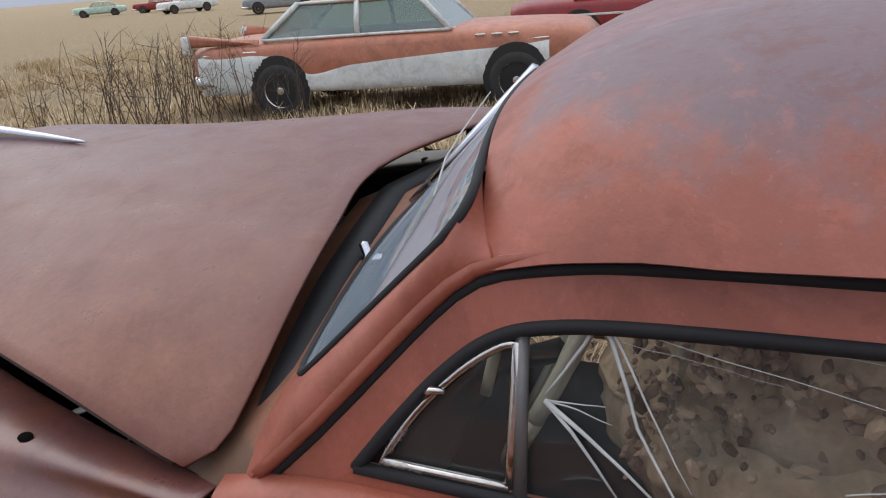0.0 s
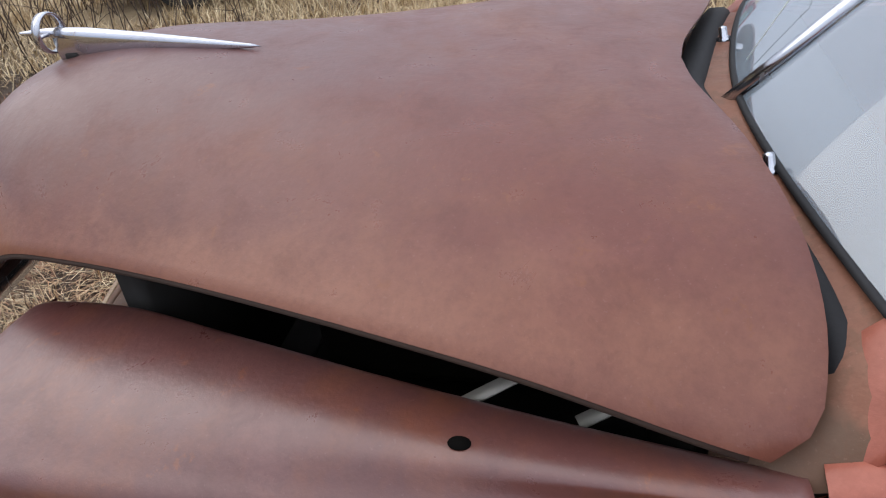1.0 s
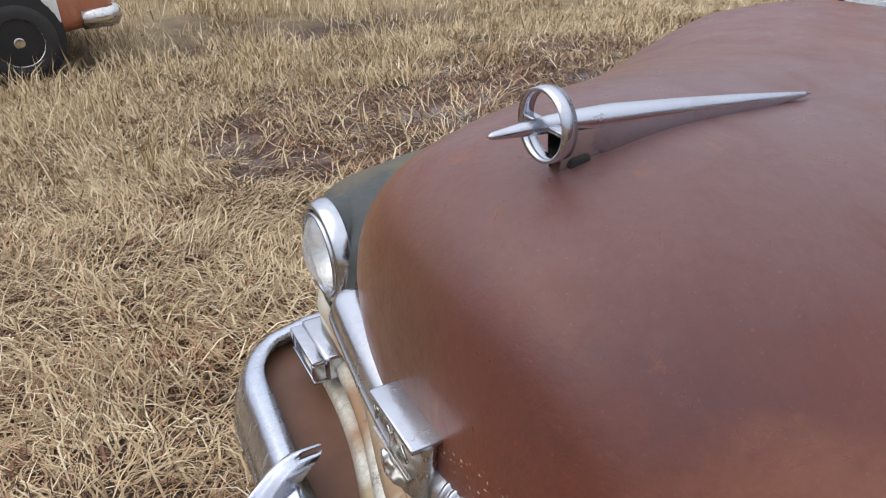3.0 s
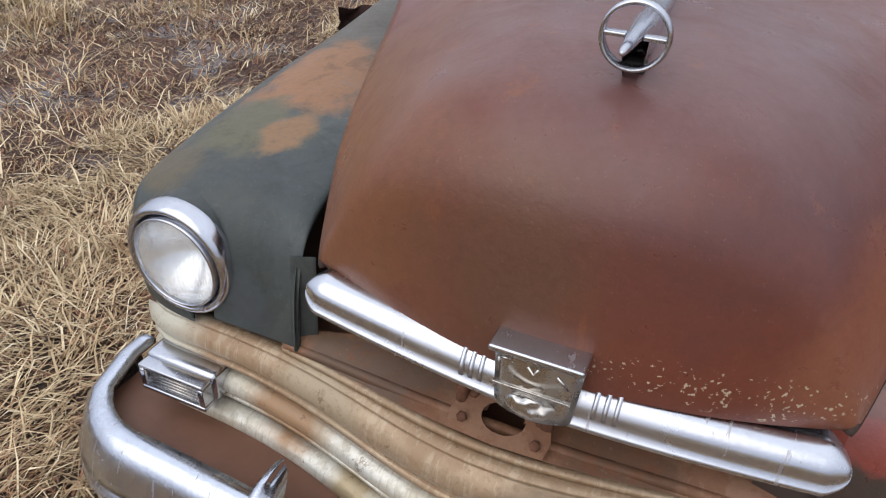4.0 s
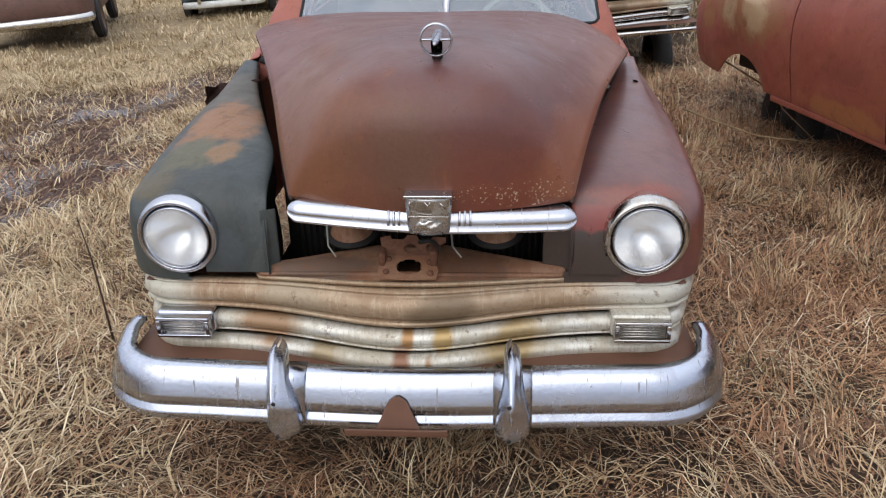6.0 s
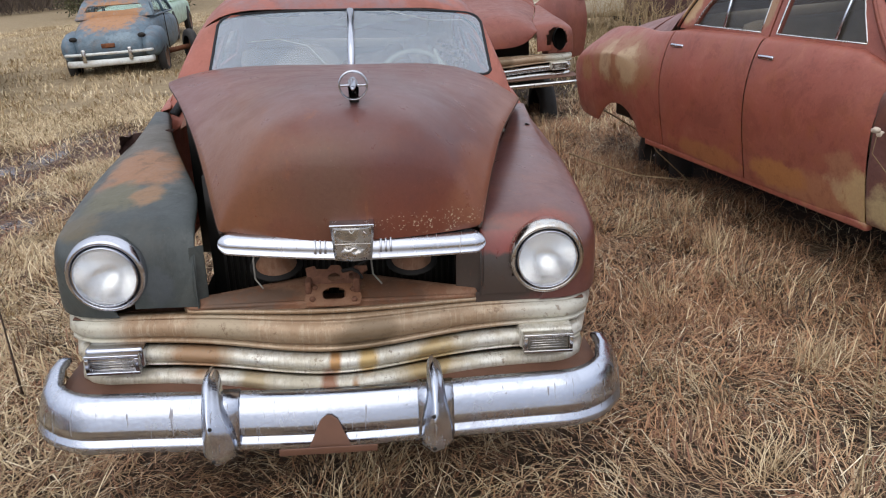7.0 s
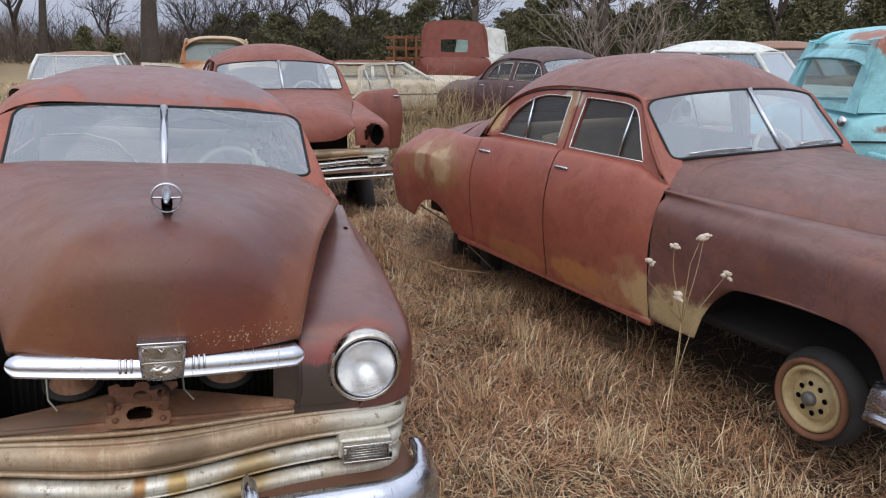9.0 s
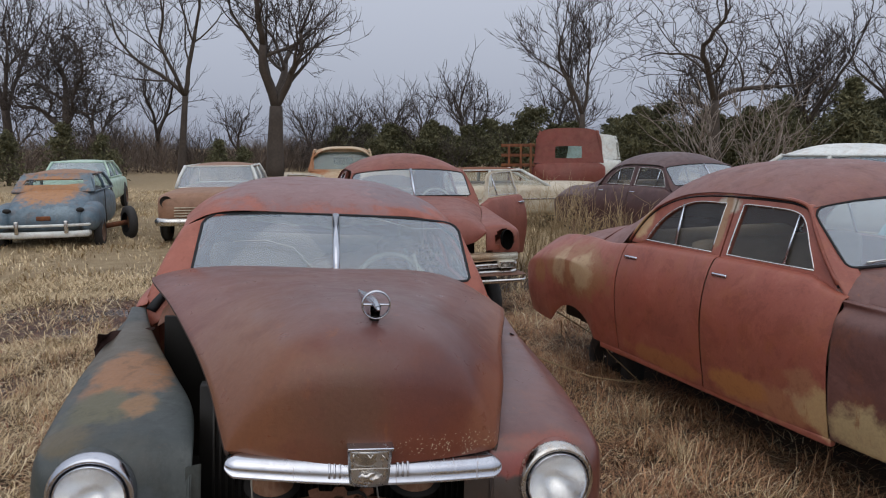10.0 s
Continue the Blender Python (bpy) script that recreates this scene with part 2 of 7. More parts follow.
M["rust"] = old_paint("bare_rust", (0.19, 0.075, 0.04), (0.13, 0.055, 0.035), (0.28, 0.11, 0.04), rough=0.85, rust_at=0.5, spec=0.2)
M["red_truck"] = old_paint("red_truck_paint", (0.22, 0.045, 0.03), (0.18, 0.055, 0.04), (0.25, 0.1, 0.05), rough=0.6)
M["turquoise"] = old_paint("turquoise_paint", (0.24, 0.58, 0.64), (0.32, 0.64, 0.68), (0.25, 0.45, 0.5),
                           [((0.62, 2.3, 1.86), (0.12, 0.3, 0.08), (0.34, 0.13, 0.08)), ((0.66, 2.78, 1.78), (0.12, 0.2, 0.1), (0.36, 0.13, 0.08)), ((0.55, 2.85, 1.68), (0.05, 0.2, 0.12), (0.36, 0.13, 0.08)), ((0.5, 2.85, 1.12), (0.22, 0.12, 0.04), (0.2, 0.09, 0.06)), ((0.1, 2.85, 1.16), (0.2, 0.12, 0.03), (0.4, 0.18, 0.08))], rough=0.5, rust_at=0.68)
M["cream"] = old_paint("cream_paint", (0.5, 0.43, 0.31), (0.55, 0.5, 0.4), (0.3, 0.15, 0.06), rough=0.55, rust_at=0.58)
M["white"] = old_paint("white_paint", (0.74, 0.76, 0.73), (0.66, 0.69, 0.66), (0.4, 0.25, 0.14), rough=0.45)
M["coral"] = old_paint("coral_paint", (0.46, 0.16, 0.09), (0.48, 0.2, 0.12), (0.3, 0.14, 0.08), rough=0.4)
M["coral_roof"] = old_paint("faded_coral_roof", (0.42, 0.23, 0.15), (0.4, 0.26, 0.19), (0.3, 0.15, 0.09), rough=0.5)
M["red"] = old_paint("dark_red_paint", (0.28, 0.02, 0.022), (0.25, 0.03, 0.03), (0.18, 0.06, 0.04), rough=0.35)
M["blue"] = old_paint("grey_blue_paint", (0.095, 0.15, 0.195), (0.16, 0.215, 0.25), (0.2, 0.1, 0.05),
                      [((-0.05, 0.75, 1.15), (0.56, 0.75, 0.34), (0.40, 0.19, 0.075)),
                       ((0.0, 2.0, 1.5), (0.8, 1.0, 0.16), (0.30, 0.15, 0.075)), ((0.2, 0.3, 0.75), (0.3, 0.3, 0.12), (0.22, 0.29, 0.33))], rough=0.55)
M["tan"] = old_paint("tan_brown_paint", (0.3, 0.16, 0.09), (0.26, 0.14, 0.09), (0.2, 0.08, 0.04), rough=0.55)
M["brown_x"] = old_paint("dark_rusty_paint", (0.12, 0.06, 0.045), (0.15, 0.075, 0.055), (0.2, 0.09, 0.05), rough=0.6)
M["mint"] = old_paint("pale_mint_paint", (0.45, 0.62, 0.5), (0.5, 0.64, 0.55), (0.3, 0.25, 0.15), rough=0.5)
M["grey"] = old_paint("grey_paint", (0.25, 0.27, 0.28), (0.3, 0.31, 0.31), (0.2, 0.12, 0.07), rough=0.5)
M["mustard"] = old_paint("mustard_paint", (0.46, 0.33, 0.2), (0.52, 0.42, 0.3), (0.35, 0.13, 0.05), [((-0.7, 0.8, 1.3), (0.4, 0.9, 0.4), (0.36, 0.15, 0.06))], rough=0.6)

M["chrome"] = chrome("bright_chrome", 0.12)
M["post"] = plain("dull_grey_post", (0.16, 0.155, 0.15), 0.45, 0.4, 25)
M["bar"] = chrome("worn_bright_bar", 0.15, (0.6, 0.62, 0.67), polish=0.2)
M["bumper"] = chrome("scuffed_bumper_chrome", 0.22, (0.57, 0.605, 0.68), (0.13, 0.1, 0.09), 0.2, 0.6, 4.0)
M["chrome_old"] = chrome("worn_chrome", 0.45, (0.62, 0.61, 0.58), (0.24, 0.15, 0.08))
M["emblem"] = chrome("pitted_pot_metal", 0.5, (0.55, 0.53, 0.5), (0.28, 0.24, 0.19))
M["rim_rusty"] = chrome("rust_stained_chrome", 0.8, (0.6, 0.59, 0.56), (0.36, 0.2, 0.08))


def plating(name, pale, dull, streak_c, stains, light_ends=()):
    """Tarnished plating: two tones, fine upright scratches, run-down stains, bare pale ends."""
    k = Nodes(name)
    g1, g2 = k.noise(5, 8, 0.72, k.scaled((1.0, 1, 1.0))), k.noise(60, 4, 0.75)
    c = k.mix(k.step(g1, 0.44, 0.56), pale, dull)
    up = k.noise(45, 3, 0.7, k.scaled((1.8, 0.6, 0.12)))
    c = k.mix(k.math("MULTIPLY", k.step(up, 0.53, 0.6), 0.45), c, streak_c)
    for centre, size, colour in stains:
        c = k.mix(k.near(centre, size, 0.35, 9.0, 0.3), c, colour)
    for centre, size, colour in light_ends:
        c = k.mix(k.near(centre, size, 0.3, 5.0, 0.3), c, colour)
    c = k.mix(k.math("MULTIPLY", k.step(g2, 0.54, 0.64), 0.3), c, tuple(0.45 * v for v in dull))
    spots = k.step(k.noise(28, 5, 0.7), 0.62, 0.66)
    c = k.mix(k.math("MULTIPLY", spots, 0.6), c, (0.16, 0.09, 0.045))
    return k.done(c, k.step(g1, 0.4, 0.6, 0.3, 0.5), k.step(g1, 0.42, 0.58, 0.4, 0.12), k.math("ADD", g2, g1), 0.3, 0.003)


M["grille"] = plating("tarnished_grille_plating", (0.7, 0.68, 0.6), (0.53, 0.48, 0.37), (0.42, 0.37, 0.28),
                      [((0.0, 0.2, 0.49), (0.018, 0.3, 0.04), (0.42, 0.23, 0.09)), ((0.10, 0.2, 0.49), (0.03, 0.3, 0.04), (0.52, 0.36, 0.15)), ((0.06, 0.2, 0.42), (0.014, 0.3, 0.03), (0.38, 0.22, 0.11)), ((-0.02, 0.2, 0.43), (0.025, 0.3, 0.05), (0.3, 0.15, 0.09)),
                       ((0.30, 0.2, 0.46), (0.09, 0.3, 0.07), (0.46, 0.34, 0.17)), ((-0.42, 0.3, 0.50), (0.09, 0.3, 0.06), (0.36, 0.22, 0.12)), ((-0.25, 0.3, 0.43), (0.05, 0.3, 0.04), (0.42, 0.33, 0.2))])
M["grille_top"] = plating("brown_tarnished_grille", (0.46, 0.34, 0.225), (0.37, 0.245, 0.145), (0.54, 0.44, 0.31),
                          [((0.1, 0.2, 0.57), (0.1, 0.3, 0.05), (0.25, 0.18, 0.11)), ((-0.35, 0.25, 0.59), (0.1, 0.3, 0.05), (0.42, 0.33, 0.22))],
                          [((0.78, 0.3, 0.6), (0.2, 0.4, 0.2), (0.56, 0.54, 0.46)), ((-0.80, 0.3, 0.6), (0.16, 0.4, 0.2), (0.55, 0.52, 0.42))])
M["pan"] = plain("rusty_brown_pan", (0.15, 0.07, 0.042), 0.6, 0, 9)
M["latch"] = old_paint("rusty_tan_steel", (0.27, 0.13, 0.07), (0.33, 0.19, 0.115), (0.2, 0.075, 0.03),
                       [((0.2, 0.3, 0.66), (0.1, 0.1, 0.1), (0.16, 0.08, 0.045)), ((-0.25, 0.32, 0.66), (0.14, 0.06, 0.1), (0.14, 0.085, 0.055))], rough=0.65, rust_at=0.5)
M["latch_rust"] = old_paint("flaking_rust", (0.15, 0.065, 0.04), (0.24, 0.12, 0.075), (0.09, 0.04, 0.024), rough=0.8, rust_at=0.5, spec=0.2)
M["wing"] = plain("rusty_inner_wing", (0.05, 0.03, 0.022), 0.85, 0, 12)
M["flap"] = old_paint("rusty_torn_sheet", (0.03, 0.017, 0.015), (0.045, 0.024, 0.02), (0.08, 0.035, 0.022), rough=0.85, spec=0.15)
# near-black for engine bay steel, and for shade painted into recesses and arches
M["dark"] = plain("dark_steel_and_shade", (0.018, 0.016, 0.014), 0.75, 0, 12)
# near-black colour puts the shade of holes and hollows into flat discs and sheets
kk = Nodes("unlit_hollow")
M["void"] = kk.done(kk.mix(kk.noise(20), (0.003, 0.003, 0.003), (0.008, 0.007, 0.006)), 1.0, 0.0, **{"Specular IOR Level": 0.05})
M["black"] = plain("perished_black_rubber", (0.012, 0.012, 0.014), 0.75, 0, 40)
M["tyre"] = plain("weathered_tyre", (0.035, 0.033, 0.032), 0.85, 0, 30)
M["rim_yellow"] = old_paint("cream_wheel_paint", (0.48, 0.38, 0.19), (0.42, 0.33, 0.18), (0.25, 0.11, 0.05), rough=0.6, rust_at=0.56)
M["tyre_rust"] = plain("rusted_wheel_steel", (0.19, 0.085, 0.045), 0.85, 0, 14)
M["rim"] = plain("rusty_wheel", (0.2, 0.12, 0.08), 0.7, 0.2, 14)
# the bluish film is part dust, part sky reflection painted in
M["glass"] = glass("dusty_sky_windscreen", (0.84, 0.9, 0.92), 0.02, 0.26, (0.58, 0.7, 0.82), sheen=0.11)
M["glass_side"] = glass("side_glass", (0.86, 0.88, 0.86), 0.015, 0.05, sheen=0.045)
M["glass_sheen"] = glass("reflecting_side_glass", (0.7, 0.72, 0.7), 0.015, 0.03, sheen=0.05)
M["glass_teal"] = glass("tinted_glass", (0.5, 0.68, 0.66), 0.02, 0.3, (0.3, 0.42, 0.42))
M["seat"] = plain("rotten_seat_cloth", (0.3, 0.23, 0.165), 0.95, 0, 25)
M["inside"] = plain("dim_cabin_lining", (0.06, 0.048, 0.04), 0.9, 0, 8)
M["ivory"] = plain("ivory_plastic", (0.6, 0.55, 0.42), 0.4, 0, 15, 0.12)
M["steel_rod"] = plain("pale_dusty_metal", (0.4, 0.38, 0.33), 0.5, 0.3, 15)
# pale striped film paints in the lens's sky-lit brightness and its ribs
M["lamp_glass"] = glass("headlamp_glass", (0.97, 0.98, 0.98), 0.03, 0.24, (0.8, 0.83, 0.84), flutes=0.0075, sheen=0.06)
M["reflector"] = plain("silvered_reflector", (0.93, 0.93, 0.93), 0.24, 1.0, 14, 0.05, 0.05)
M["lamp_lens"] = plain("grimy_lamp_lens", (0.16, 0.14, 0.11), 0.3, 0.0, 30)
M["stem"] = plain("dry_stem", (0.33, 0.24, 0.13), 0.85, 0, 30)
M["stem_dark"] = plain("dark_dry_stem", (0.08, 0.055, 0.04), 0.9, 0, 30)
M["fluff"] = plain("pale_seed_head", (0.55, 0.46, 0.36), 0.95, 0, 60)
M["bark"] = plain("grey_brown_bark", (0.075, 0.06, 0.05), 0.95, 0, 7, 0.45, 0.8)
M["twig"] = plain("bare_twigs", (0.062, 0.05, 0.045), 0.95, 0, 5)
M["twig_grey"] = plain("pale_grey_twigs", (0.25, 0.21, 0.18), 0.95, 0, 5)


def foliage(name, a, b, rough=0.8):
    k = Nodes(name)
    return k.done(k.mix(k.island(), a, b), rough, 0.0)


M["cedar"] = foliage("cedar_foliage", (0.05, 0.055, 0.024), (0.15, 0.14, 0.07))
M["brush"] = foliage("bare_brush", (0.06, 0.045, 0.036), (0.2, 0.15, 0.115))
kk = Nodes("dry_grass")
isl = kk.island()
# the darkest quarter of the blades paints shade into the mat
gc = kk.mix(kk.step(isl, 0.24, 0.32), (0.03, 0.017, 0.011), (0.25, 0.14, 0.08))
for at, tone in ((0.36, (0.58, 0.38, 0.21)), (0.48, (0.44, 0.29, 0.165)), (0.58, (0.66, 0.47, 0.28)), (0.66, (0.52, 0.3, 0.16)), (0.76, (0.68, 0.52, 0.31)), (0.9, (0.9, 0.76, 0.5))):
    gc = kk.mix(kk.step(isl, at, at + 0.02), gc, tone)
gc = kk.mix(kk.math("MULTIPLY", kk.step(kk.noise(1.3, 5, 0.65), 0.43, 0.6), 0.5), gc, (0.44, 0.215, 0.105))
gc = kk.mix(kk.math("MULTIPLY", kk.step(kk.noise(0.8, 4, 0.6, kk.scaled((1, 1, 1), (7, 3, 0))), 0.52, 0.66), 0.2), gc, (0.30, 0.28, 0.15))
gc = kk.mix(kk.math("MULTIPLY", kk.step(kk.noise(2.3, 5, 0.7, kk.scaled((1, 1, 1), (3, 9, 0))), 0.53, 0.64), 0.5), gc, (0.115, 0.07, 0.045))
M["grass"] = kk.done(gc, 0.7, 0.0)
M["strand"] = foliage("bleached_straw", (0.5, 0.38, 0.22), (0.85, 0.74, 0.54), 0.6)
M["ochre"] = foliage("ochre_dead_weeds", (0.2, 0.095, 0.05), (0.6, 0.34, 0.18))
M["russet"] = foliage("russet_weed_scraps", (0.09, 0.045, 0.028), (0.33, 0.16, 0.09))
kk = Nodes("pale_far_grass")
isl = kk.island()
gc = kk.mix(kk.step(isl, 0.0, 0.75), (0.26, 0.17, 0.085), (0.64, 0.5, 0.3))
gc = kk.mix(kk.step(isl, 0.85, 0.95), gc, (0.8, 0.68, 0.46))
M["grass_far"] = kk.done(gc, 0.8, 0.0)
kk = Nodes("matted_ground")
n1, n2, n3 = kk.noise(0.35, 6, 0.6), kk.noise(5, 6, 0.7), kk.noise(45, 4, 0.7)
# soil tones are darkened so that gaps between blades look shaded
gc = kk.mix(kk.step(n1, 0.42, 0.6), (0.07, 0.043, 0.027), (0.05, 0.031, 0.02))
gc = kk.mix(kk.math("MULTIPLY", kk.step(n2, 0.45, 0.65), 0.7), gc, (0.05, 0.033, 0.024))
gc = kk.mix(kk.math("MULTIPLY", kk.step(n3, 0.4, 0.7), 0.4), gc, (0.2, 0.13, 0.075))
sepg = kk.n.new("ShaderNodeSeparateXYZ")
kk.l.new(kk.co, sepg.inputs[0])
# wet mud and small puddles along the track beside the car
rut = kk.math("MAXIMUM", kk.near((-4.0, 3.9, 0), (2.0, 2.9, 5), 0.25, 0.7), kk.near((-2.0, 6.6, 0), (1.8, 1.3, 5), 0.2, 0.9))
gc = kk.mix(kk.math("MULTIPLY", rut, 0.9), gc, kk.mix(kk.step(n2, 0.4, 0.65), (0.085, 0.048, 0.038), (0.17, 0.10, 0.078)))
wet = kk.math("MULTIPLY", rut, kk.step(kk.noise(1.7, 3, 0.5), 0.5, 0.56))
gc = kk.mix(kk.math("MULTIPLY", wet, 0.7), gc, (0.07, 0.055, 0.05))
dry = kk.math("SUBTRACT", 1.0, wet)
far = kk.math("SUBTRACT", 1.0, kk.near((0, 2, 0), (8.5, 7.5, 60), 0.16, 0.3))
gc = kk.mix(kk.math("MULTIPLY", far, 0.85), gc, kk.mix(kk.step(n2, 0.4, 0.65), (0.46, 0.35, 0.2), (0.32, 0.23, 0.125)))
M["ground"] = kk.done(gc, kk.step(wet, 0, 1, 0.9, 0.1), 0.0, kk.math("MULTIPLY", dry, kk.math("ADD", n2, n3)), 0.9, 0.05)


# ---- geometry helpers ----
def lerp_table(table, y):
    """Smooth value at y from rows (y, value)."""
    ys = [r[0] for r in table]
    if y <= ys[0]:
        return table[0][1]
    if y >= ys[-1]:
        return table[-1][1]
    i = max(k for k in range(len(ys) - 1) if ys[k] <= y)
    n = len(table)

    def slope(k):
        a, b = max(k - 1, 0), min(k + 1, n - 1)
        return (table[b][1] - table[a][1]) / (ys[b] - ys[a])
    h = ys[i + 1] - ys[i]
    t = (y - ys[i]) / h
    p0, p1, m0, m1 = table[i][1], table[i + 1][1], slope(i) * h, slope(i + 1) * h
    return ((2 * t ** 3 - 3 * t * t + 1) * p0 + (t ** 3 - 2 * t * t + t) * m0
            + (-2 * t ** 3 + 3 * t * t) * p1 + (t ** 3 - t * t) * m1)


def curve_pts(ctrl, n):
    """n + 1 points on a smooth curve through the control points."""
    rows = [Vector(c) for c in ctrl]
    cols = [[(i, r[a]) for i, r in enumerate(rows)] for a in range(len(rows[0]))]
    return [Vector([lerp_table(c, (len(rows) - 1) * k / n) for c in cols]) for k in range(n + 1)]


def part(name, bm, material, parent, label="", smooth=True, solid=0.0, bevel=0.0, offset=-1.0):
    """Links a bmesh as one mesh object under its parent."""
    me = bpy.data.meshes.new(name)
    bmesh.ops.recalc_face_normals(bm, faces=bm.faces)
    bm.to_mesh(me)
    bm.free()
    if smooth:
        me.shade_smooth()
    me.materials.append(material)
    ob = new(name, me)
    ob.parent = parent
    if solid:
        m = ob.modifiers.new("thickness", "SOLIDIFY")
        m.thickness, m.offset = solid, offset
    if bevel:
        m = ob.modifiers.new("bevel", "BEVEL")
        m.width, m.segments, m.limit_method = bevel, 2, "ANGLE"
    if smooth and (solid or bevel):
        m = ob.modifiers.new("normals", "WEIGHTED_NORMAL")
        m.keep_sharp = True
    if label:
        ob["label"] = label
    return ob


def thing(name, matrix, label, category, group="", kind=""):
    ob = new(name)
    ob.empty_display_size = 0.2
    ob.matrix_basis = matrix
    return tagged(ob, label, category, group, kind)


def sheet(f, nu, nv, wrap=False, bm=None, skip=None):
    """A grid of faces through f(u, v), u and v from 0 to 1."""
    bm = bm or bmesh.new()
    nn = nu if wrap else nu + 1
    g = [[bm.verts.new(f(i / nu, j / nv)) for j in range(nv + 1)] for i in range(nn)]
    for i in range(nu):
        for j in range(nv):
            if skip and skip((i + 0.5) / nu, (j + 0.5) / nv):
                continue
            q = (g[i][j], g[(i + 1) % nn][j], g[(i + 1) % nn][j + 1], g[i][j + 1])
            if len({v.co.to_tuple(6) for v in q}) > 2:
                bm.faces.new(q)
    bmesh.ops.remove_doubles(bm, verts=bm.verts, dist=0.0002)
    loose = [v for v in bm.verts if not v.link_faces]
    bmesh.ops.delete(bm, geom=loose, context="VERTS")
    return bm


def sweep(path, section, bm=None, up=(0, 0, 1), close=True, scale=None):
    """A section of (out, up) points carried along a path; out is to the path's right."""
    bm = bm or bmesh.new()
    path = [Vector(p) for p in path]
    up = Vector(up)
    rings = []
    for i, p in enumerate(path):
        t = (path[min(i + 1, len(path) - 1)] - path[max(i - 1, 0)]).normalized()
        out = t.cross(up).normalized()
        w = out.cross(t).normalized()
        k = scale(i / (len(path) - 1)) if scale else 1.0
        rings.append([bm.verts.new(p + out * a * k + w * b * k) for a, b in section])
    n = len(section)
    for a, b in zip(rings, rings[1:]):
        for j in range(n if close else n - 1):
            bm.faces.new((a[j], a[(j + 1) % n], b[(j + 1) % n], b[j]))
    if close:
        bm.faces.new(rings[0])
        bm.faces.new(list(reversed(rings[-1])))
    return bm


def ring_section(r, n=8, squash=1.0):
    return [(r * math.cos(2 * math.pi * k / n), r * squash * math.sin(2 * math.pi * k / n)) for k in range(n)]


def tube(path, r, n=8, bm=None, taper=None):
    path = [Vector(p) for p in path]
    d = (path[-1] - path[0]).normalized()
    up = (0, 0, 1) if abs(d.z) < 0.9 else (0, 1, 0)
    return sweep(path, ring_section(r, n), bm, up, True, taper)


def lathe(profile, m, n=24, bm=None, cap=False):
    """A profile of (radius, along) rows turned round the z axis of m."""
    bm = bm or bmesh.new()
    rings = []
    for r, z in profile:
        rings.append([bm.verts.new(m @ Vector((r * math.cos(2 * math.pi * k / n), r * math.sin(2 * math.pi * k / n), z)))
                      for k in range(n)])
    for a, b in zip(rings, rings[1:]):
        for k in range(n):
            bm.faces.new((a[k], a[(k + 1) % n], b[(k + 1) % n], b[k]))
    if cap:
        bm.faces.new(rings[0])
        bm.faces.new(rings[-1])
    bmesh.ops.remove_doubles(bm, verts=bm.verts, dist=0.0001)
    return bm


def box(lo, hi, bm=None, bevel=0.0, m=None):
    bm = bm or bmesh.new()
    c = [(a + b) / 2 for a, b in zip(lo, hi)]
    s = [b - a for a, b in zip(lo, hi)]
    mat = Matrix.Translation(c) @ Matrix.Diagonal((*s, 1))
    if m:
        mat = m @ mat
    made = bmesh.ops.create_cube(bm, size=1, matrix=mat)
    if bevel:
        vs = set(made["verts"])
        es = [e for e in bm.edges if e.verts[0] in vs and e.verts[1] in vs]
        bmesh.ops.bevel(bm, geom=es, offset=bevel, segments=2, affect="EDGES", profile=0.6)
    return bm


def pierced(outline, holes, bm=None):
    """A flat panel in (y, z) with holes through it, filled with triangles."""
    bm = bm or bmesh.new()
    edges = []
    for loop in (outline, *holes):
        vs = [bm.verts.new((0, p[0], p[1])) for p in loop]
        edges += [bm.edges.new((vs[i], vs[(i + 1) % len(vs)])) for i in range(len(vs))]
    bmesh.ops.triangle_fill(bm, use_beauty=True, use_dissolve=False, edges=edges)
    return bm


def closed_curve(ctrl, n=8):
    """A smooth closed loop through control points of two numbers; a doubled point makes a corner."""
    pts = []
    k = len(ctrl)
    for i in range(k):
        p0, p1, p2, p3 = (Vector(ctrl[(i + d) % k]) for d in (-1, 0, 1, 2))
        if (p1 - p2).length < 1e-6:
            continue
        if (p0 - p1).length < 1e-6:
            p0 = p1 - (p2 - p1)
        if (p3 - p2).length < 1e-6:
            p3 = p2 + (p2 - p1)
        for j in range(n):
            t = j / n
            a = 0.5 * (2 * p1 + (p2 - p0) * t + (2 * p0 - 5 * p1 + 4 * p2 - p3) * t * t + (3 * p1 - p0 - 3 * p2 + p3) * t ** 3)
            pts.append((a[0], a[1]))
    return pts


# ---- the round-backed sedans (four of one model stand here) ----
AXLE_F, AXLE_R, ARCH = 1.06, 4.19, 0.40
OUT = [(0.27, 0.82), (0.35, 0.84), (0.5, 0.866), (1.0, 0.905), (1.7, 0.925), (2.6, 0.935), (3.6, 0.93), (4.2, 0.93), (4.7, 0.905), (4.95, 0.85), (5.08, 0.74)]
CROWN = [(0.27, 0.86), (0.4, 0.895), (0.6, 0.92), (0.9, 0.945), (1.3, 0.968), (1.72, 0.985)]
INNER = [(0.25, 0.455), (0.6, 0.49), (0.9, 0.58), (1.2, 0.67), (1.45, 0.735), (1.75, 0.80)]
CAB = {"k": 1.0, "belt": 1.065, "edge": 0.0, "lift": 0.0, "wide": 1.0, "mid": 0.0, "nip": 0.0}


def cz(z):
    """Cabin heights, lower on the car whose roof has settled."""
    return CAB["belt"] + (z - 1.065) * CAB["k"]


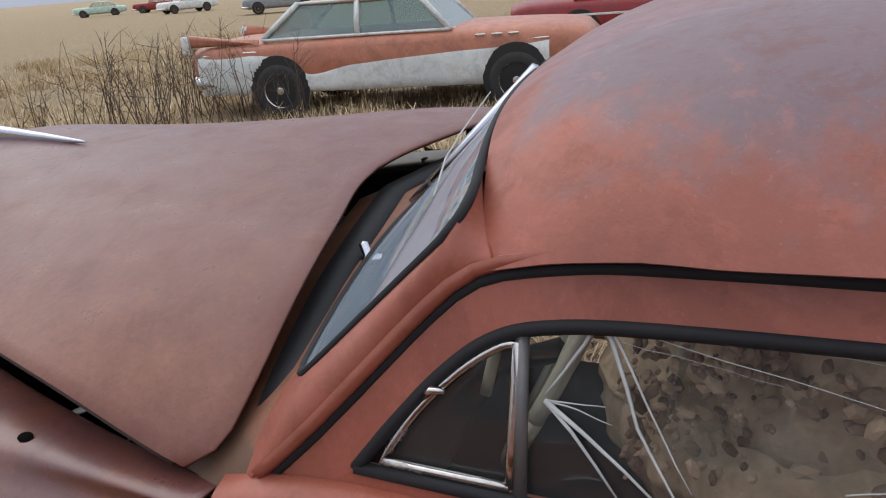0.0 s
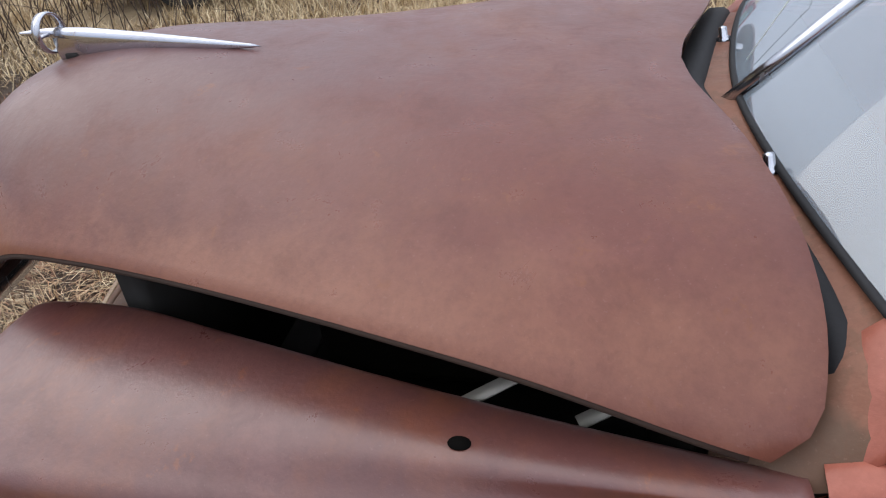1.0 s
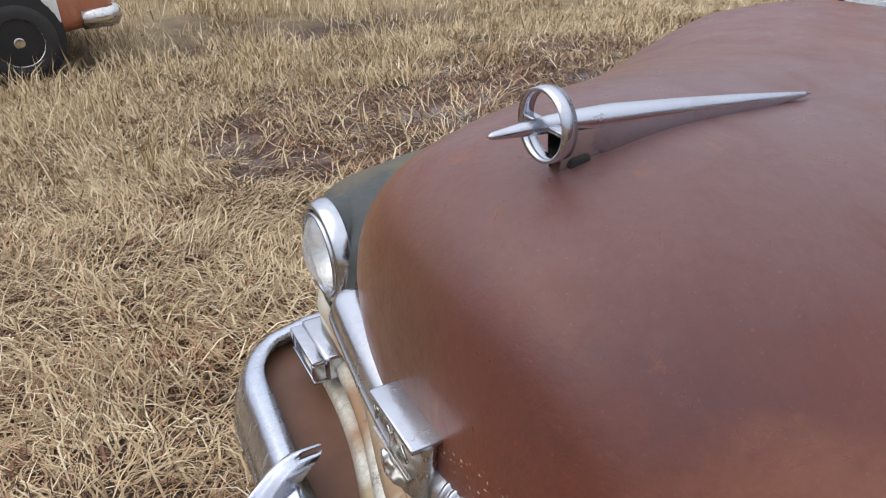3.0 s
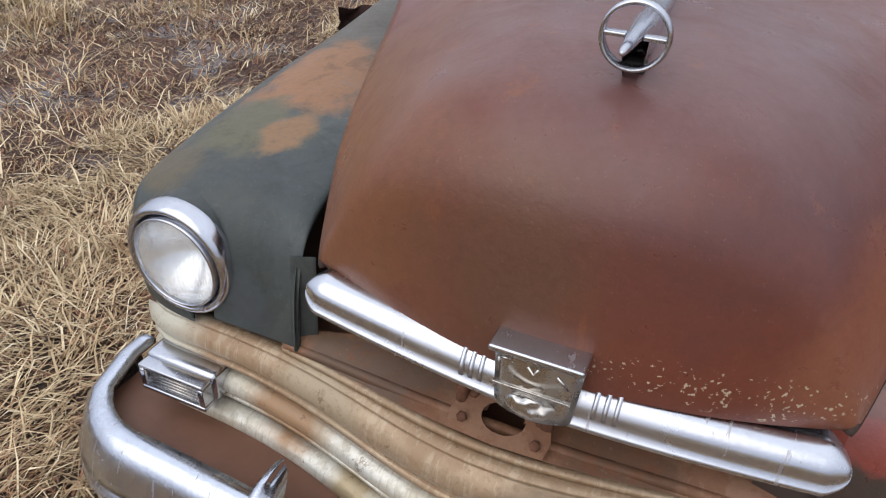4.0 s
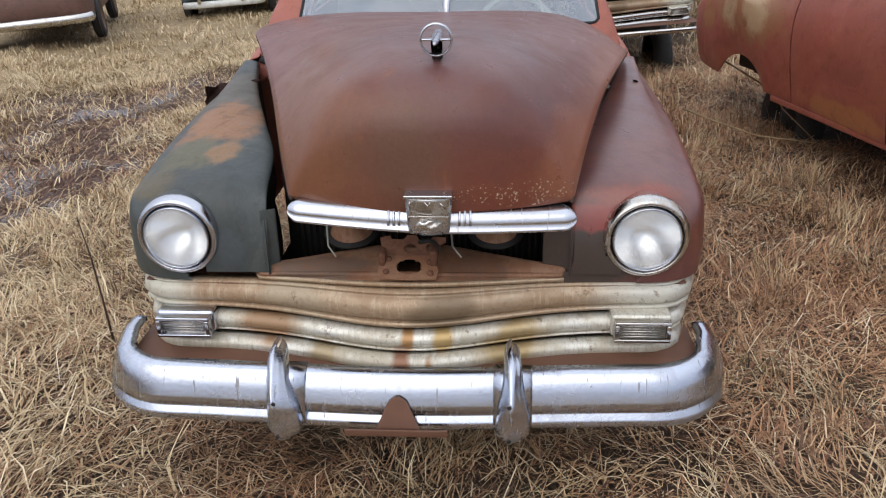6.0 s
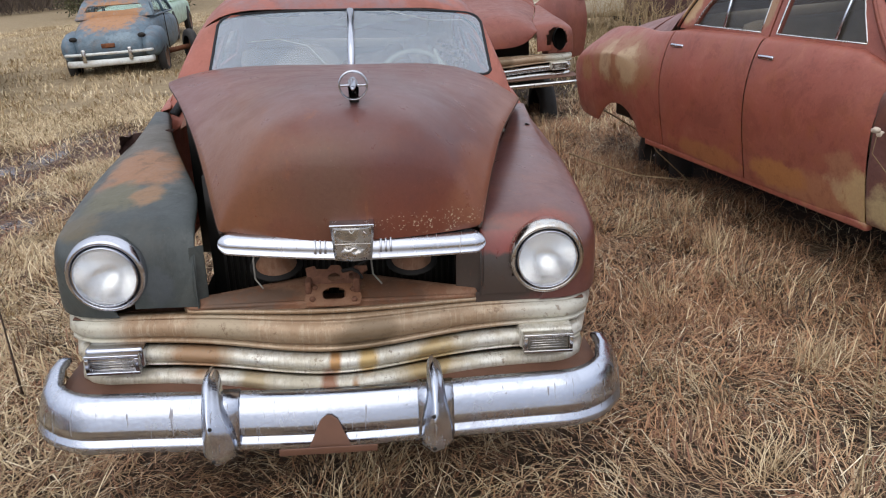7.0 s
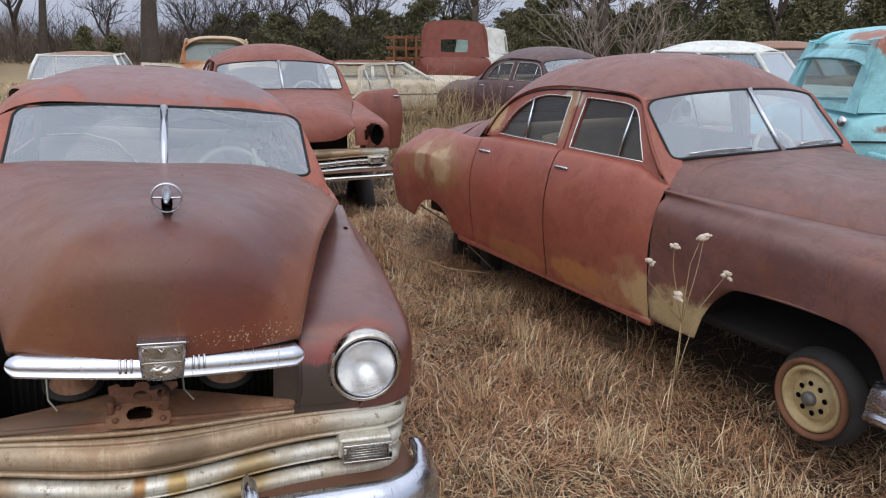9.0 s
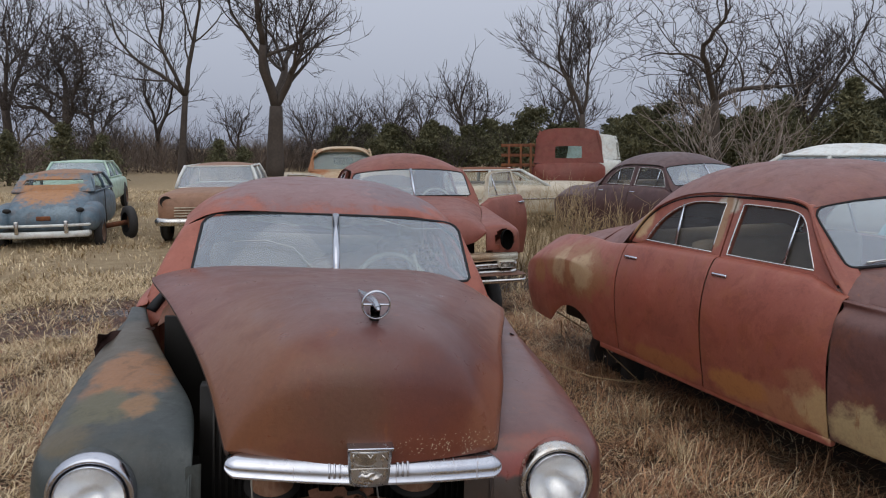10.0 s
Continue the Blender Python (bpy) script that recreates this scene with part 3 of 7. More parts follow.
def floor_edge(y, low=0.31):
    z = low
    for a, r, c in ((AXLE_F, ARCH, 0.30), (AXLE_R, 0.36, 0.13)):
        if abs(y - a) < r:
            z = max(z, c + math.sqrt(r ** 2 - (y - a) ** 2))
    return z


def fender_point(u, v):
    """Front fender, left side: u from the inner edge over the crown to the lower edge, v from nose to door."""
    y = 0.318 + 1.402 * (v ** 1.25)
    xi, xo, zc = lerp_table(INNER, y), lerp_table(OUT, y), lerp_table(CROWN, y)
    xi -= CAB["nip"] * max(0, min(1, (1.7 - y) / 1.3))
    zi = zc - 0.004
    zb = 0.31
    if y < AXLE_F - ARCH:
        zb = max(0.34, 0.604 - max(0, y - 0.58) * 2.6)
    zb = max(zb, floor_edge(y))
    ctrl = [(xi, zi - 0.03), (xi + 0.012, zi), ((xi * 0.5 + xo * 0.5), zc), (xo - 0.07, zc - 0.035), (xo - 0.012, (zc * 0.68 + 0.65 * 0.32)),
            (xo, min(0.66, zc - 0.14)), (xo - 0.012, 0.5 * (zb + min(0.62, zc - 0.2))), (xo - 0.045, zb)]
    cols = [[(i, c[a]) for i, c in enumerate(ctrl)] for a in (0, 1)]
    x, z = (lerp_table(c, 7 * u) for c in cols)
    # the nose: the section shrinks to a flat face round the headlamp
    g = 1.0
    if y < 0.53:
        d = (0.53 - y) / 0.213
        g = max(0.0, 1 - d ** 6) ** 0.5
    if z > 0.604 and y < 0.53:
        z = 0.604 + (z - 0.604) * g
    if x > 0.62:
        x = 0.62 + (x - 0.62) * g
    if y < 0.6:
        z = max(z, 0.604 + 0.018 * min(1, max(0, (x - 0.58) / 0.06)))
    return Vector((x, y, z))


def lamp_hole(u, v):
    """The round opening behind the headlamp."""
    p = fender_point(u, v)
    return p.y < 0.5 and (p.x - 0.667) ** 2 + (p.z - 0.76) ** 2 < 0.0108


def side_point(y, u):
    """Body side behind the fender, left side: u from the belt (0) to the sill (1)."""
    xo = lerp_table(OUT, y)
    xb = lerp_table([(1.7, 0.80), (3.4, 0.80), (3.7, 0.78), (4.1, 0.70), (4.6, 0.62), (5.08, 0.58)], y)
    zb = lerp_table([(1.7, 0.99), (1.82, 1.02), (1.95, CAB["belt"]), (3.4, CAB["belt"]), (3.8, 1.02), (4.3, 1.01), (4.7, 0.97), (4.95, 0.86), (5.08, 0.66)], y)
    zs = max(lerp_table([(1.7, 0.30), (4.5, 0.31), (5.08, 0.33)], y), floor_edge(y) if y > 3 else 0)
    bulge = 0.02 if y < 3.5 else 0.02 + 0.03 * min(1, (y - 3.5) / 0.3)
    ctrl = [(xb, zb), (xb + 0.05, zb - 0.035 + bulge * 0.5), (xo - 0.03, zb - 0.14), (xo, 0.5 * (zb + zs) + 0.08), (xo - 0.008, 0.35 * zb + 0.65 * zs), (xo - 0.05, zs)]
    cols = [[(i, c[a]) for i, c in enumerate(ctrl)] for a in (0, 1)]
    x, z = (lerp_table(c, 5 * u) for c in cols)
    return Vector((x, y, z))


def cabin_x(y, z):
    """The side of the cabin leans inwards above the belt."""
    t = (z - 1.065) / 0.32
    return lerp_table([(1.75, 0.78), (1.95, 0.80), (3.4, 0.80), (3.7, 0.78)], y) - 0.10 * max(t, -0.2) - 0.02 * max(t, 0) ** 2


def flip(bm, s):
    if s < 0:
        bmesh.ops.scale(bm, vec=(-1, 1, 1), verts=bm.verts)
    return bm


DRIP = [(1.80, 1.045), (1.887, 1.139), (1.948, 1.21), (2.054, 1.332), (2.10, 1.370), (2.16, 1.388), (2.28, 1.402), (2.8, 1.405), (3.1, 1.385), (3.3, 1.335), (3.46, 1.24), (3.56, 1.12), (3.59, 1.06)]
WIN_F = [(1.95, 1.085), (1.95, 1.085), (2.0, 1.165), (2.06, 1.25), (2.12, 1.31), (2.19, 1.338), (2.32, 1.350), (2.62, 1.355), (2.665, 1.35), (2.665, 1.35), (2.68, 1.085), (2.68, 1.085)]
WIN_R = [(2.80, 1.085), (2.80, 1.085), (2.80, 1.352), (2.80, 1.352), (3.05, 1.345), (3.22, 1.29), (3.34, 1.20), (3.42, 1.085), (3.42, 1.085)]
ROOF_TOP = [(1.985, 1.445), (2.05, 1.482), (2.15, 1.517), (2.25, 1.542), (2.4, 1.568), (2.7, 1.588), (3.1, 1.565), (3.4, 1.505), (3.7, 1.375), (4.0, 1.20), (4.3, 1.085)]
ROOF_EDGE = [(1.985, 1.375), (2.1, 1.395), (2.3, 1.41), (2.8, 1.418), (3.1, 1.40), (3.3, 1.345), (3.46, 1.25), (3.58, 1.12), (3.75, 1.0), (4.3, 0.95)]
ROOF_WIDE = [(1.985, 0.69), (2.3, 0.70), (2.8, 0.70), (3.2, 0.715), (3.46, 0.755), (3.6, 0.79), (4.0, 0.735), (4.3, 0.66)]


def roof_point(u, v):
    a = 2 * u - 1
    y = 1.985 + 2.315 * v
    x = a * lerp_table(ROOF_WIDE, y)
    e, t = lerp_table(ROOF_EDGE, y), lerp_table(ROOF_TOP, y)
    yy = y + 0.3 * CAB["edge"] * (1 - a * a) * max(0, 1 - v * 4) + (0.09 + 0.55 * CAB["edge"]) * a * a * max(0, 1 - v * 3) ** 1.5
    e -= CAB["edge"] * max(0, min(1, (3.5 - y) / 0.4)) * max(0, min(1, (yy - 1.96) / 0.11))
    x *= 1 + 0.5 * CAB["edge"] * max(0.5, min(1, (y - 2.12) / 0.2))
    t -= 0.45 * CAB["edge"] * max(0, min(1, (3.4 - y) / 0.6))
    t += CAB["lift"] * max(0, min(1, (4.0 - y) / 0.5)) * max(0, min(1, (y - 1.985) / 0.4))
    e += 0.4 * CAB["lift"] * max(0, min(1, (3.4 - y) / 0.5))
    z = e + (t - e) * (1 - abs(a) ** (2.5 if not CAB["edge"] else 3.4 + 3.0 * max(0, 1 - 4 * v)))
    return Vector((x, yy, z))


def wheel(parent, x, y, z, side, tyre_m, rim_m, r=0.345, wide=0.17, flat=False):
    m = Matrix.Translation((x, y, z)) @ Matrix.Rotation(radians(90 * side), 4, "Y")
    tyre = [(r * 0.62, -wide * 0.5), (r * 0.8, -wide * 0.52), (r * 0.95, -wide * 0.42), (r, -wide * 0.2), (r, wide * 0.2), (r * 0.95, wide * 0.42), (r * 0.8, wide * 0.52), (r * 0.62, wide * 0.46)]
    w = thing_part("wheel", parent)
    part("tyre", lathe(tyre, m, 32), tyre_m, w)
    rim = [(r * 0.63, wide * 0.48), (r * 0.60, wide * 0.36), (r * 0.52, wide * 0.28), (r * 0.50, wide * 0.1), (r * 0.42, wide * 0.06), (r * 0.36, wide * 0.2), (r * 0.22, wide * 0.22), (r * 0.2, wide * 0.34), (r * 0.1, wide * 0.38), (0.0, wide * 0.38)]
    part("rim", lathe(rim, m, 28), rim_m, w)
    for k in range(5):
        a = 2 * math.pi * k / 5
        mm = m @ Matrix.Translation((r * 0.29 * math.cos(a), r * 0.29 * math.sin(a), wide * 0.22))
        part("wheel_nut", lathe([(0.011, 0), (0.011, 0.015), (0.0, 0.017)], mm, 6), M["chrome_old"], w)
    return w


def bare_wheel(parent, x, y, z, side):
    """A rusted rim with its cream centre, eight holes and a hub, and the tyre sagged behind it."""
    m = Matrix.Translation((x, y, z)) @ Matrix.Rotation(radians(90 * side), 4, "Y") @ Matrix.Rotation(radians(-6), 4, "X") @ Matrix.Scale(0.8, 4)
    w = thing_part("wheel", parent)
    tyre = [(0.15, -0.13), (0.20, -0.15), (0.255, -0.13), (0.27, -0.09), (0.262, -0.05), (0.235, -0.02), (0.2, -0.02)]
    bm = lathe(tyre, m, 36)
    part("tyre", bm, M["tyre"], w, "sagging perished tyre")
    part("flange", lathe([(0.155, -0.06), (0.205, -0.05), (0.222, 0.0), (0.222, 0.022), (0.21, 0.03), (0.198, 0.024), (0.186, 0.004), (0.183, -0.01)], m, 40), M["tyre_rust"], w, "rusted rim flange")
    part("rim", lathe([(0.184, -0.004), (0.18, 0.014), (0.165, 0.02), (0.155, 0.008), (0.150, -0.02), (0.135, -0.03), (0.12, -0.012), (0.105, -0.006), (0.07, -0.008), (0.055, 0.004), (0.0, 0.006)], m, 40), M["rim_yellow"], w, "cream painted rim")
    part("hub_cap", lathe([(0.04, 0.004), (0.038, 0.03), (0.028, 0.04), (0, 0.042)], m, 20), M["post"], w, "dull grey hub")
    for k in range(8):
        a = 2 * math.pi * k / 8 + 0.2
        mm = m @ Matrix.Translation((0.082 * math.cos(a), 0.082 * math.sin(a), -0.004))
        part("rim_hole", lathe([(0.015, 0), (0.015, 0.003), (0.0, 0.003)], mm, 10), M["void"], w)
    return w


def thing_part(name, parent):
    ob = new(name)
    ob.parent = parent
    ob.empty_display_size = 0.1
    return ob


def screen(u, v):
    """The left half of the windscreen: u from the middle outwards, v upwards."""
    turn = lambda u0: 1 - math.sqrt(max(0, 1 - (max(0, u - u0) / (1 - u0)) ** 2))
    low, high = 0.07 * turn(0.92), 1 - 0.14 * turn(0.87)
    v = low + (high - low) * v
    b = Vector((0.018 + 0.70 * u, 1.722 + 0.10 * u ** 1.6, 1.13 - 0.018 * u ** 2))
    sag = CAB["edge"] * (1 - u * u)
    t = Vector((0.018 + 0.672 * u, 1.985 + (0.10 + 0.2 * CAB["edge"]) * u ** 1.9 + 0.3 * sag, 1.437 - (0.052 + 0.15 * CAB["edge"]) * u ** 2.2 - 0.42 * sag))
    return b.lerp(t, v)


def sedan_shell(car, paint, fl, fr, roof_m, opened=(), screen_glass="glass", side_glass="glass_side"):
    """Fenders, doors, quarters, cabin, glass and wheels of the model, left side at +x."""
    swung = []
    for s, m in ((1, fl), (-1, fr)):
        CAB["nip"] = 0.05 if s < 0 and CAB["edge"] else 0.0
        part("front_fender", flip(sheet(fender_point, 60, 110, skip=lamp_hole), s), m, car, solid=0.008)
        # headlamp side: doors and quarter
        for name, y0, y1, n in (("front_door", 1.735, 2.715, 14), ("rear_door", 2.728, 3.56, 12), ("rear_quarter", 3.573, 5.08, 40)):
            f = lambda u, v, y0=y0, y1=y1: side_point(y0 + (y1 - y0) * v, u)
            ob = part(name, flip(sheet(f, 18, n), s), paint, car, solid=0.008)
            if s in opened and name == "front_door":
                swung.append((s, ob))
        # window frames above the belt, one panel a door
        of = [(1.74, 0.99), (1.76, 1.0)] + [(y, lerp_table(DRIP, y) - 0.024) for y in np.linspace(1.81, 2.72, 18)] + [(2.72, 1.06), (1.9, 1.05)]
        orr = [(2.732, 1.06)] + [(y, lerp_table(DRIP, y) - 0.012) for y in np.linspace(2.732, 3.572, 16)] + [(3.575, 1.06)]
        low_f, low_r = ([(y, 1.085 + (z - 1.085) * (0.87 if CAB["edge"] else 1.0)) for y, z in w] for w in (WIN_F, WIN_R))
        for name, o, h in (("door_window_frame", of, low_f), ("rear_window_frame", orr, low_r)):
            bm = pierced(o, [closed_curve(h, 5)])
            for v in bm.verts:
                v.co.x, v.co.z = cabin_x(v.co.y, v.co.z), cz(v.co.z)
            ob = part(name, flip(bm, s), M["cream"] if s in opened and h is low_f else paint, car, solid=0.03, smooth=False)
            if s in opened and h is low_f:
                swung.append((s, ob))
        for name, h, vy in (("door_glass", low_f, 2.18), ("rear_door_glass", low_r, 3.13)):
            bm = pierced(closed_curve(h, 5), [])
            for v in bm.verts:
                v.co.x, v.co.z = cabin_x(v.co.y, v.co.z) - 0.018, cz(v.co.z)
            g = part(name, flip(bm, s), M[side_glass], car, smooth=False)
            if s in opened and h is low_f:
                swung.append((s, g))
            g.visible_shadow = False
            top = 1.085 + (1.335 - 1.085) * (0.87 if CAB["edge"] else 1.0)
            vy -= 0.012 if CAB["edge"] and vy < 3 else 0
            bm = tube([(s * (cabin_x(vy, z) - 0.008), vy - (0.01 if vy < 3 else -0.03) * (z - 1.08) / 0.25, cz(z)) for z in (1.085, 1.2, top)], 0.009, 6)
            div = part("window_divider", bm, M["post"] if CAB["edge"] else M["chrome"], car)
            loop = closed_curve(h, 5)
            rim = [Vector((s * (cabin_x(y, z) - 0.004), y, cz(z))) for y, z in loop + loop[:1]]
            seal = part("window_seal", sweep(rim, ring_section(0.010 if CAB["edge"] else 0.006, 6), None, (s, 0.01, 0.3)), M["black"] if CAB["edge"] else M["chrome_old"], car)
            if CAB["edge"] and h is low_f:
                # bright frame of the swivelling vent pane, with its catch
                frame_c = [(2.155, 1.10), (2.155, 1.10), (1.985, 1.10), (1.985, 1.10), (2.03, 1.175), (2.085, 1.237), (2.13, 1.272), (2.155, 1.281), (2.155, 1.281)]
                loop = closed_curve(frame_c, 4)
                rim = [Vector((s * (cabin_x(y, z) - 0.006), y, cz(z))) for y, z in loop + loop[:1]]
                part("vent_frame", sweep(rim, ring_section(0.0065, 6), None, (s, 0.01, 0.3)), M["chrome_old"], car, "dull chrome vent pane frame")
                part("vent_catch", tube([(s * (cabin_x(2.05, 1.2) + 0.004), 2.045, cz(1.205)), (s * (cabin_x(2.05, 1.2) + 0.012), 2.06, cz(1.225)), (s * (cabin_x(2.05, 1.2) + 0.008), 2.075, cz(1.222))], 0.005, 6), M["chrome_old"], car)
            if s in opened and h is low_f:
                swung += [(s, div), (s, seal)]
        # drip rail
        pts = [Vector((s * (cabin_x(y, z) + 0.012), y, cz(z))) for y, z in ((y, lerp_table(DRIP, y)) for y in np.linspace(1.80, 3.585, 60))]
        part("drip_rail", sweep(pts, [(-0.008, -0.007), (0.007, -0.007), (0.009, -0.002), (0.004, 0.005), (-0.01, 0.008)], None, (s, 0, 0.2)), paint, car)
        # black tube that paints the dark gap under the drip rail
        gap = [Vector((s * (cabin_x(p.y, lerp_table(DRIP, p.y)) + 0.004), p.y, p.z - 0.019)) for p in pts]
        part("door_seal", sweep(gap, ring_section(0.010 if CAB["edge"] else 0.006, 6), None, (s, 0, 0.2)), M["black"], car)
        # windscreen pillar: a bowed strip from the glass to the drip rail
        low = [(1.80, 1.045), (1.85, 1.098), (1.90, 1.154), (1.95, 1.212), (2.0, 1.272), (2.054, 1.332), (2.10, 1.370), (2.125, 1.378)]

        def pillar(u, v, s=s):
            w = 1.35 * v - 0.35
            below = min(0, w)
            w = max(0, w)
            y, z = (lerp_table([(i, r[c]) for i, r in enumerate(low)], 7 * w) for c in (0, 1))
            o = Vector((cabin_x(y, z) + 0.014, y, cz(z) + 0.006))
            k = max(0, (w - 0.8) / 0.2)
            i = screen(1 - 0.2 * k, 0.02 + 0.98 * min(1, w / 0.8)) + Vector((0.004, 0.002, 0))
            if w < 0.1:
                i = screen(0.93 + 0.7 * w, 0.0)
            i.x = i.x * CAB["wide"] + s * CAB["mid"]
            n = Vector((0.75, -0.45, 0.3)).normalized()
            p = i.lerp(o, u) + n * 0.016 * (1 - w ** 3) * math.sin(math.pi * u) ** 0.8
            p += Vector((0.02, -0.30, -0.27)) * -below - Vector((0, 0, 0.9)) * below ** 2 * (0.25 + 0.2 * u)
            return Vector((s * p.x, p.y, p.z))
        part("windscreen_pillar", sheet(pillar, 10, 44), paint, car, solid=0.008)
        # door handles
        for hy in (2.62, 3.45):
            p = side_point(hy, 0.33)
            bm = box((s * p.x - 0.012, hy - 0.065, p.z - 0.011), (s * p.x + 0.03, hy + 0.065, p.z + 0.011), None, 0.008)
            ob = part("door_handle", bm, M["chrome"], car, "chrome pull handle")
            if s in opened and hy < 3:
                swung.append((s, ob))
        part("sill", box((s * 0.85 - 0.03, 1.72, 0.27), (s * 0.85 + 0.012, 3.80, 0.31), None, 0.01), paint, car)
        # added near-black wall, standing for the shade inside the rear arch
        part("wheel_housing", box((s * 0.55 - 0.04, 3.70, 0.28), (s * 0.55 + 0.04, 4.75, 0.85), None, 0.02), M["dark"], car)
    # doors that stand open turn about their front edge
    for s, ob in swung:
        hinge = Matrix.Translation((s * 0.9, 1.74, 0))
        ob.matrix_basis = hinge @ Matrix.Rotation(radians(-s * 48), 4, "Z") @ hinge.inverted()
    # roof with a rear window
    rear = lambda u, v: 0.24 < u < 0.76 and 0.62 < v < 0.80
    part("roof", sheet(roof_point, 40, 50, skip=rear), roof_m, car, solid=0.004)
    g = part("rear_window", sheet(lambda u, v: roof_point(0.24 + 0.52 * u, 0.62 + 0.18 * v) - Vector((0, 0, 0.006)), 12, 8), M["glass_side"], car)
    g.visible_shadow = False
    # windscreen: two panes either side of a chrome bar
    for s in (1, -1):
        def pane(u, v, s=s):
            p = screen(u, v)
            return Vector((s * p.x * CAB["wide"] + CAB["mid"], p.y, p.z))
        g = part("windscreen_pane", sheet(pane, 40, 8), M[screen_glass], car, "windscreen glass with dust and a painted sky tint")
        g.visible_shadow = False
        edge = [pane(k / 40, 1) for k in range(41)] + [pane(1, 1 - k / 6) for k in range(1, 7)] + [pane(1 - k / 40, 0) for k in range(1, 41)]
        part("windscreen_gasket", sweep(edge, ring_section(0.0072, 6), None, (0, -1, 0.4)), M["black"], car)
    part("windscreen_bar", sweep([(CAB["mid"], 1.70, 1.118), (CAB["mid"], 1.835 + 0.15 * CAB["edge"], 1.275 - 0.2 * CAB["edge"]), (CAB["mid"], 1.975 + 0.35 * CAB["edge"], 1.442 - 0.45 * CAB["edge"])], [(-0.016, -0.012), (0.016, -0.012), (0.016, 0.004), (0, 0.012), (-0.016, 0.004)], None, (0, -1, 0.3)), M["chrome"], car, "bright centre bar")
    # cowl in front of the glass
    def cowl(u, v):
        a = 2 * u - 1
        q = abs(a)
        x = (0.82 if a > 0 else 0.82 - 1.3 * CAB["edge"]) * a
        y0 = lerp_table([(0, 1.54), (0.5, 1.60), (0.8, 1.63), (0.93, 1.62), (1.0, 1.60)], q)
        z0 = lerp_table([(0, 1.105), (0.5, 1.07), (0.8, 1.01), (0.93, 0.96), (1.0, 0.93)], q)
        y1 = lerp_table([(0, 1.725), (0.5, 1.765), (0.88, 1.825), (0.95, 1.825), (1.0, 1.80)], q)
        z1 = lerp_table([(0, 1.128), (0.5, 1.118), (0.88, 1.095), (0.95, 1.055), (1.0, 0.985)], q)
        return Vector((x, y0 + (y1 - y0) * v, z0 + (z1 - z0) * v + 0.008 * math.sin(math.pi * v)))
    part("cowl", sheet(cowl, 48, 8), M["cowl"] if paint is M["body_a"] else fl, car, solid=0.006)
    # tail
    def trunk(u, v):
        a = 2 * u - 1
        y = 4.1 + 0.99 * v
        z = lerp_table([(4.1, 1.155), (4.3, 1.09), (4.6, 1.03), (4.85, 0.93), (5.0, 0.78), (5.09, 0.5)], y)
        return Vector((a * lerp_table([(4.1, 0.7), (4.5, 0.67), (5.0, 0.60), (5.09, 0.56)], y), y, z - (z - lerp_table([(4.1, 0.985), (4.6, 0.92), (4.85, 0.85), (5.0, 0.72), (5.09, 0.48)], y)) * abs(a) ** 2.5))
    part("trunk_lid", sheet(trunk, 16, 20), roof_m, car, solid=0.008)
    # under and inside
    part("floor_pan", box((-0.6, 0.62, 0.28), (0.6, 4.5, 0.33)), M["dark"], car)
    part("firewall", box((-0.70, 1.60, 0.33), (0.70, 1.63, 0.97)), M["dark"], car)
    part("dashboard", box((-0.72, 1.78, 0.86), (0.72, 1.98, 1.07), None, 0.05), M["inside"], car)
    for y in (2.55, 3.12):
        part("seat_cushion", box((-0.68, y, 0.36), (0.68, y + 0.5, 0.62), None, 0.07), M["seat"], car)
        part("seat_back", box((-0.68, y + 0.42, 0.5), (0.68, y + 0.6, 1.12), None, 0.07, Matrix.Rotation(radians(0), 4, "X")), M["seat"], car)
    ring = [(0.36 + 0.20 * math.cos(a), 0.0, 0.99 + 0.195 * math.sin(a)) for a in np.linspace(0, 2 * math.pi, 33)]
    ring = [Vector((x, 2.12 + 0.5 * (z - 0.99), z)) for x, y, z in ring]
    w = thing_part("steering_wheel", car)
    part("wheel_rim", sweep(ring, ring_section(0.014, 8), None, (0, -1, 0.5)), M["ivory"], w)
    part("steering_column", tube([(0.36, 2.11, 0.99), (0.36, 1.75, 0.84)], 0.022, 8), M["dark"], w)
    for a in (0.2, math.pi - 0.2, -math.pi / 2):
        part("spoke", tube([(0.36, 2.12, 0.99), (0.36 + 0.195 * math.cos(a), 2.12 + 0.097 * math.sin(a), 0.99 + 0.19 * math.sin(a))], 0.009, 6), M["ivory"], w)


def plan_curve(mid, ends, half, wide=0.36, wrap=0.12):
    """A bar in plan: a bow at the middle, straight sides and ends that turn back."""
    pts = []
    for k in range(57):
        x = -half + 2 * half * k / 56
        y = ends - (ends - mid) * math.exp(-(x / wide) ** 2)
        over = max(0, abs(x) - (half - wrap)) / wrap
        y += wrap * (1 - math.sqrt(max(0, 1 - over ** 2)))
        pts.append((x, y))
    return pts


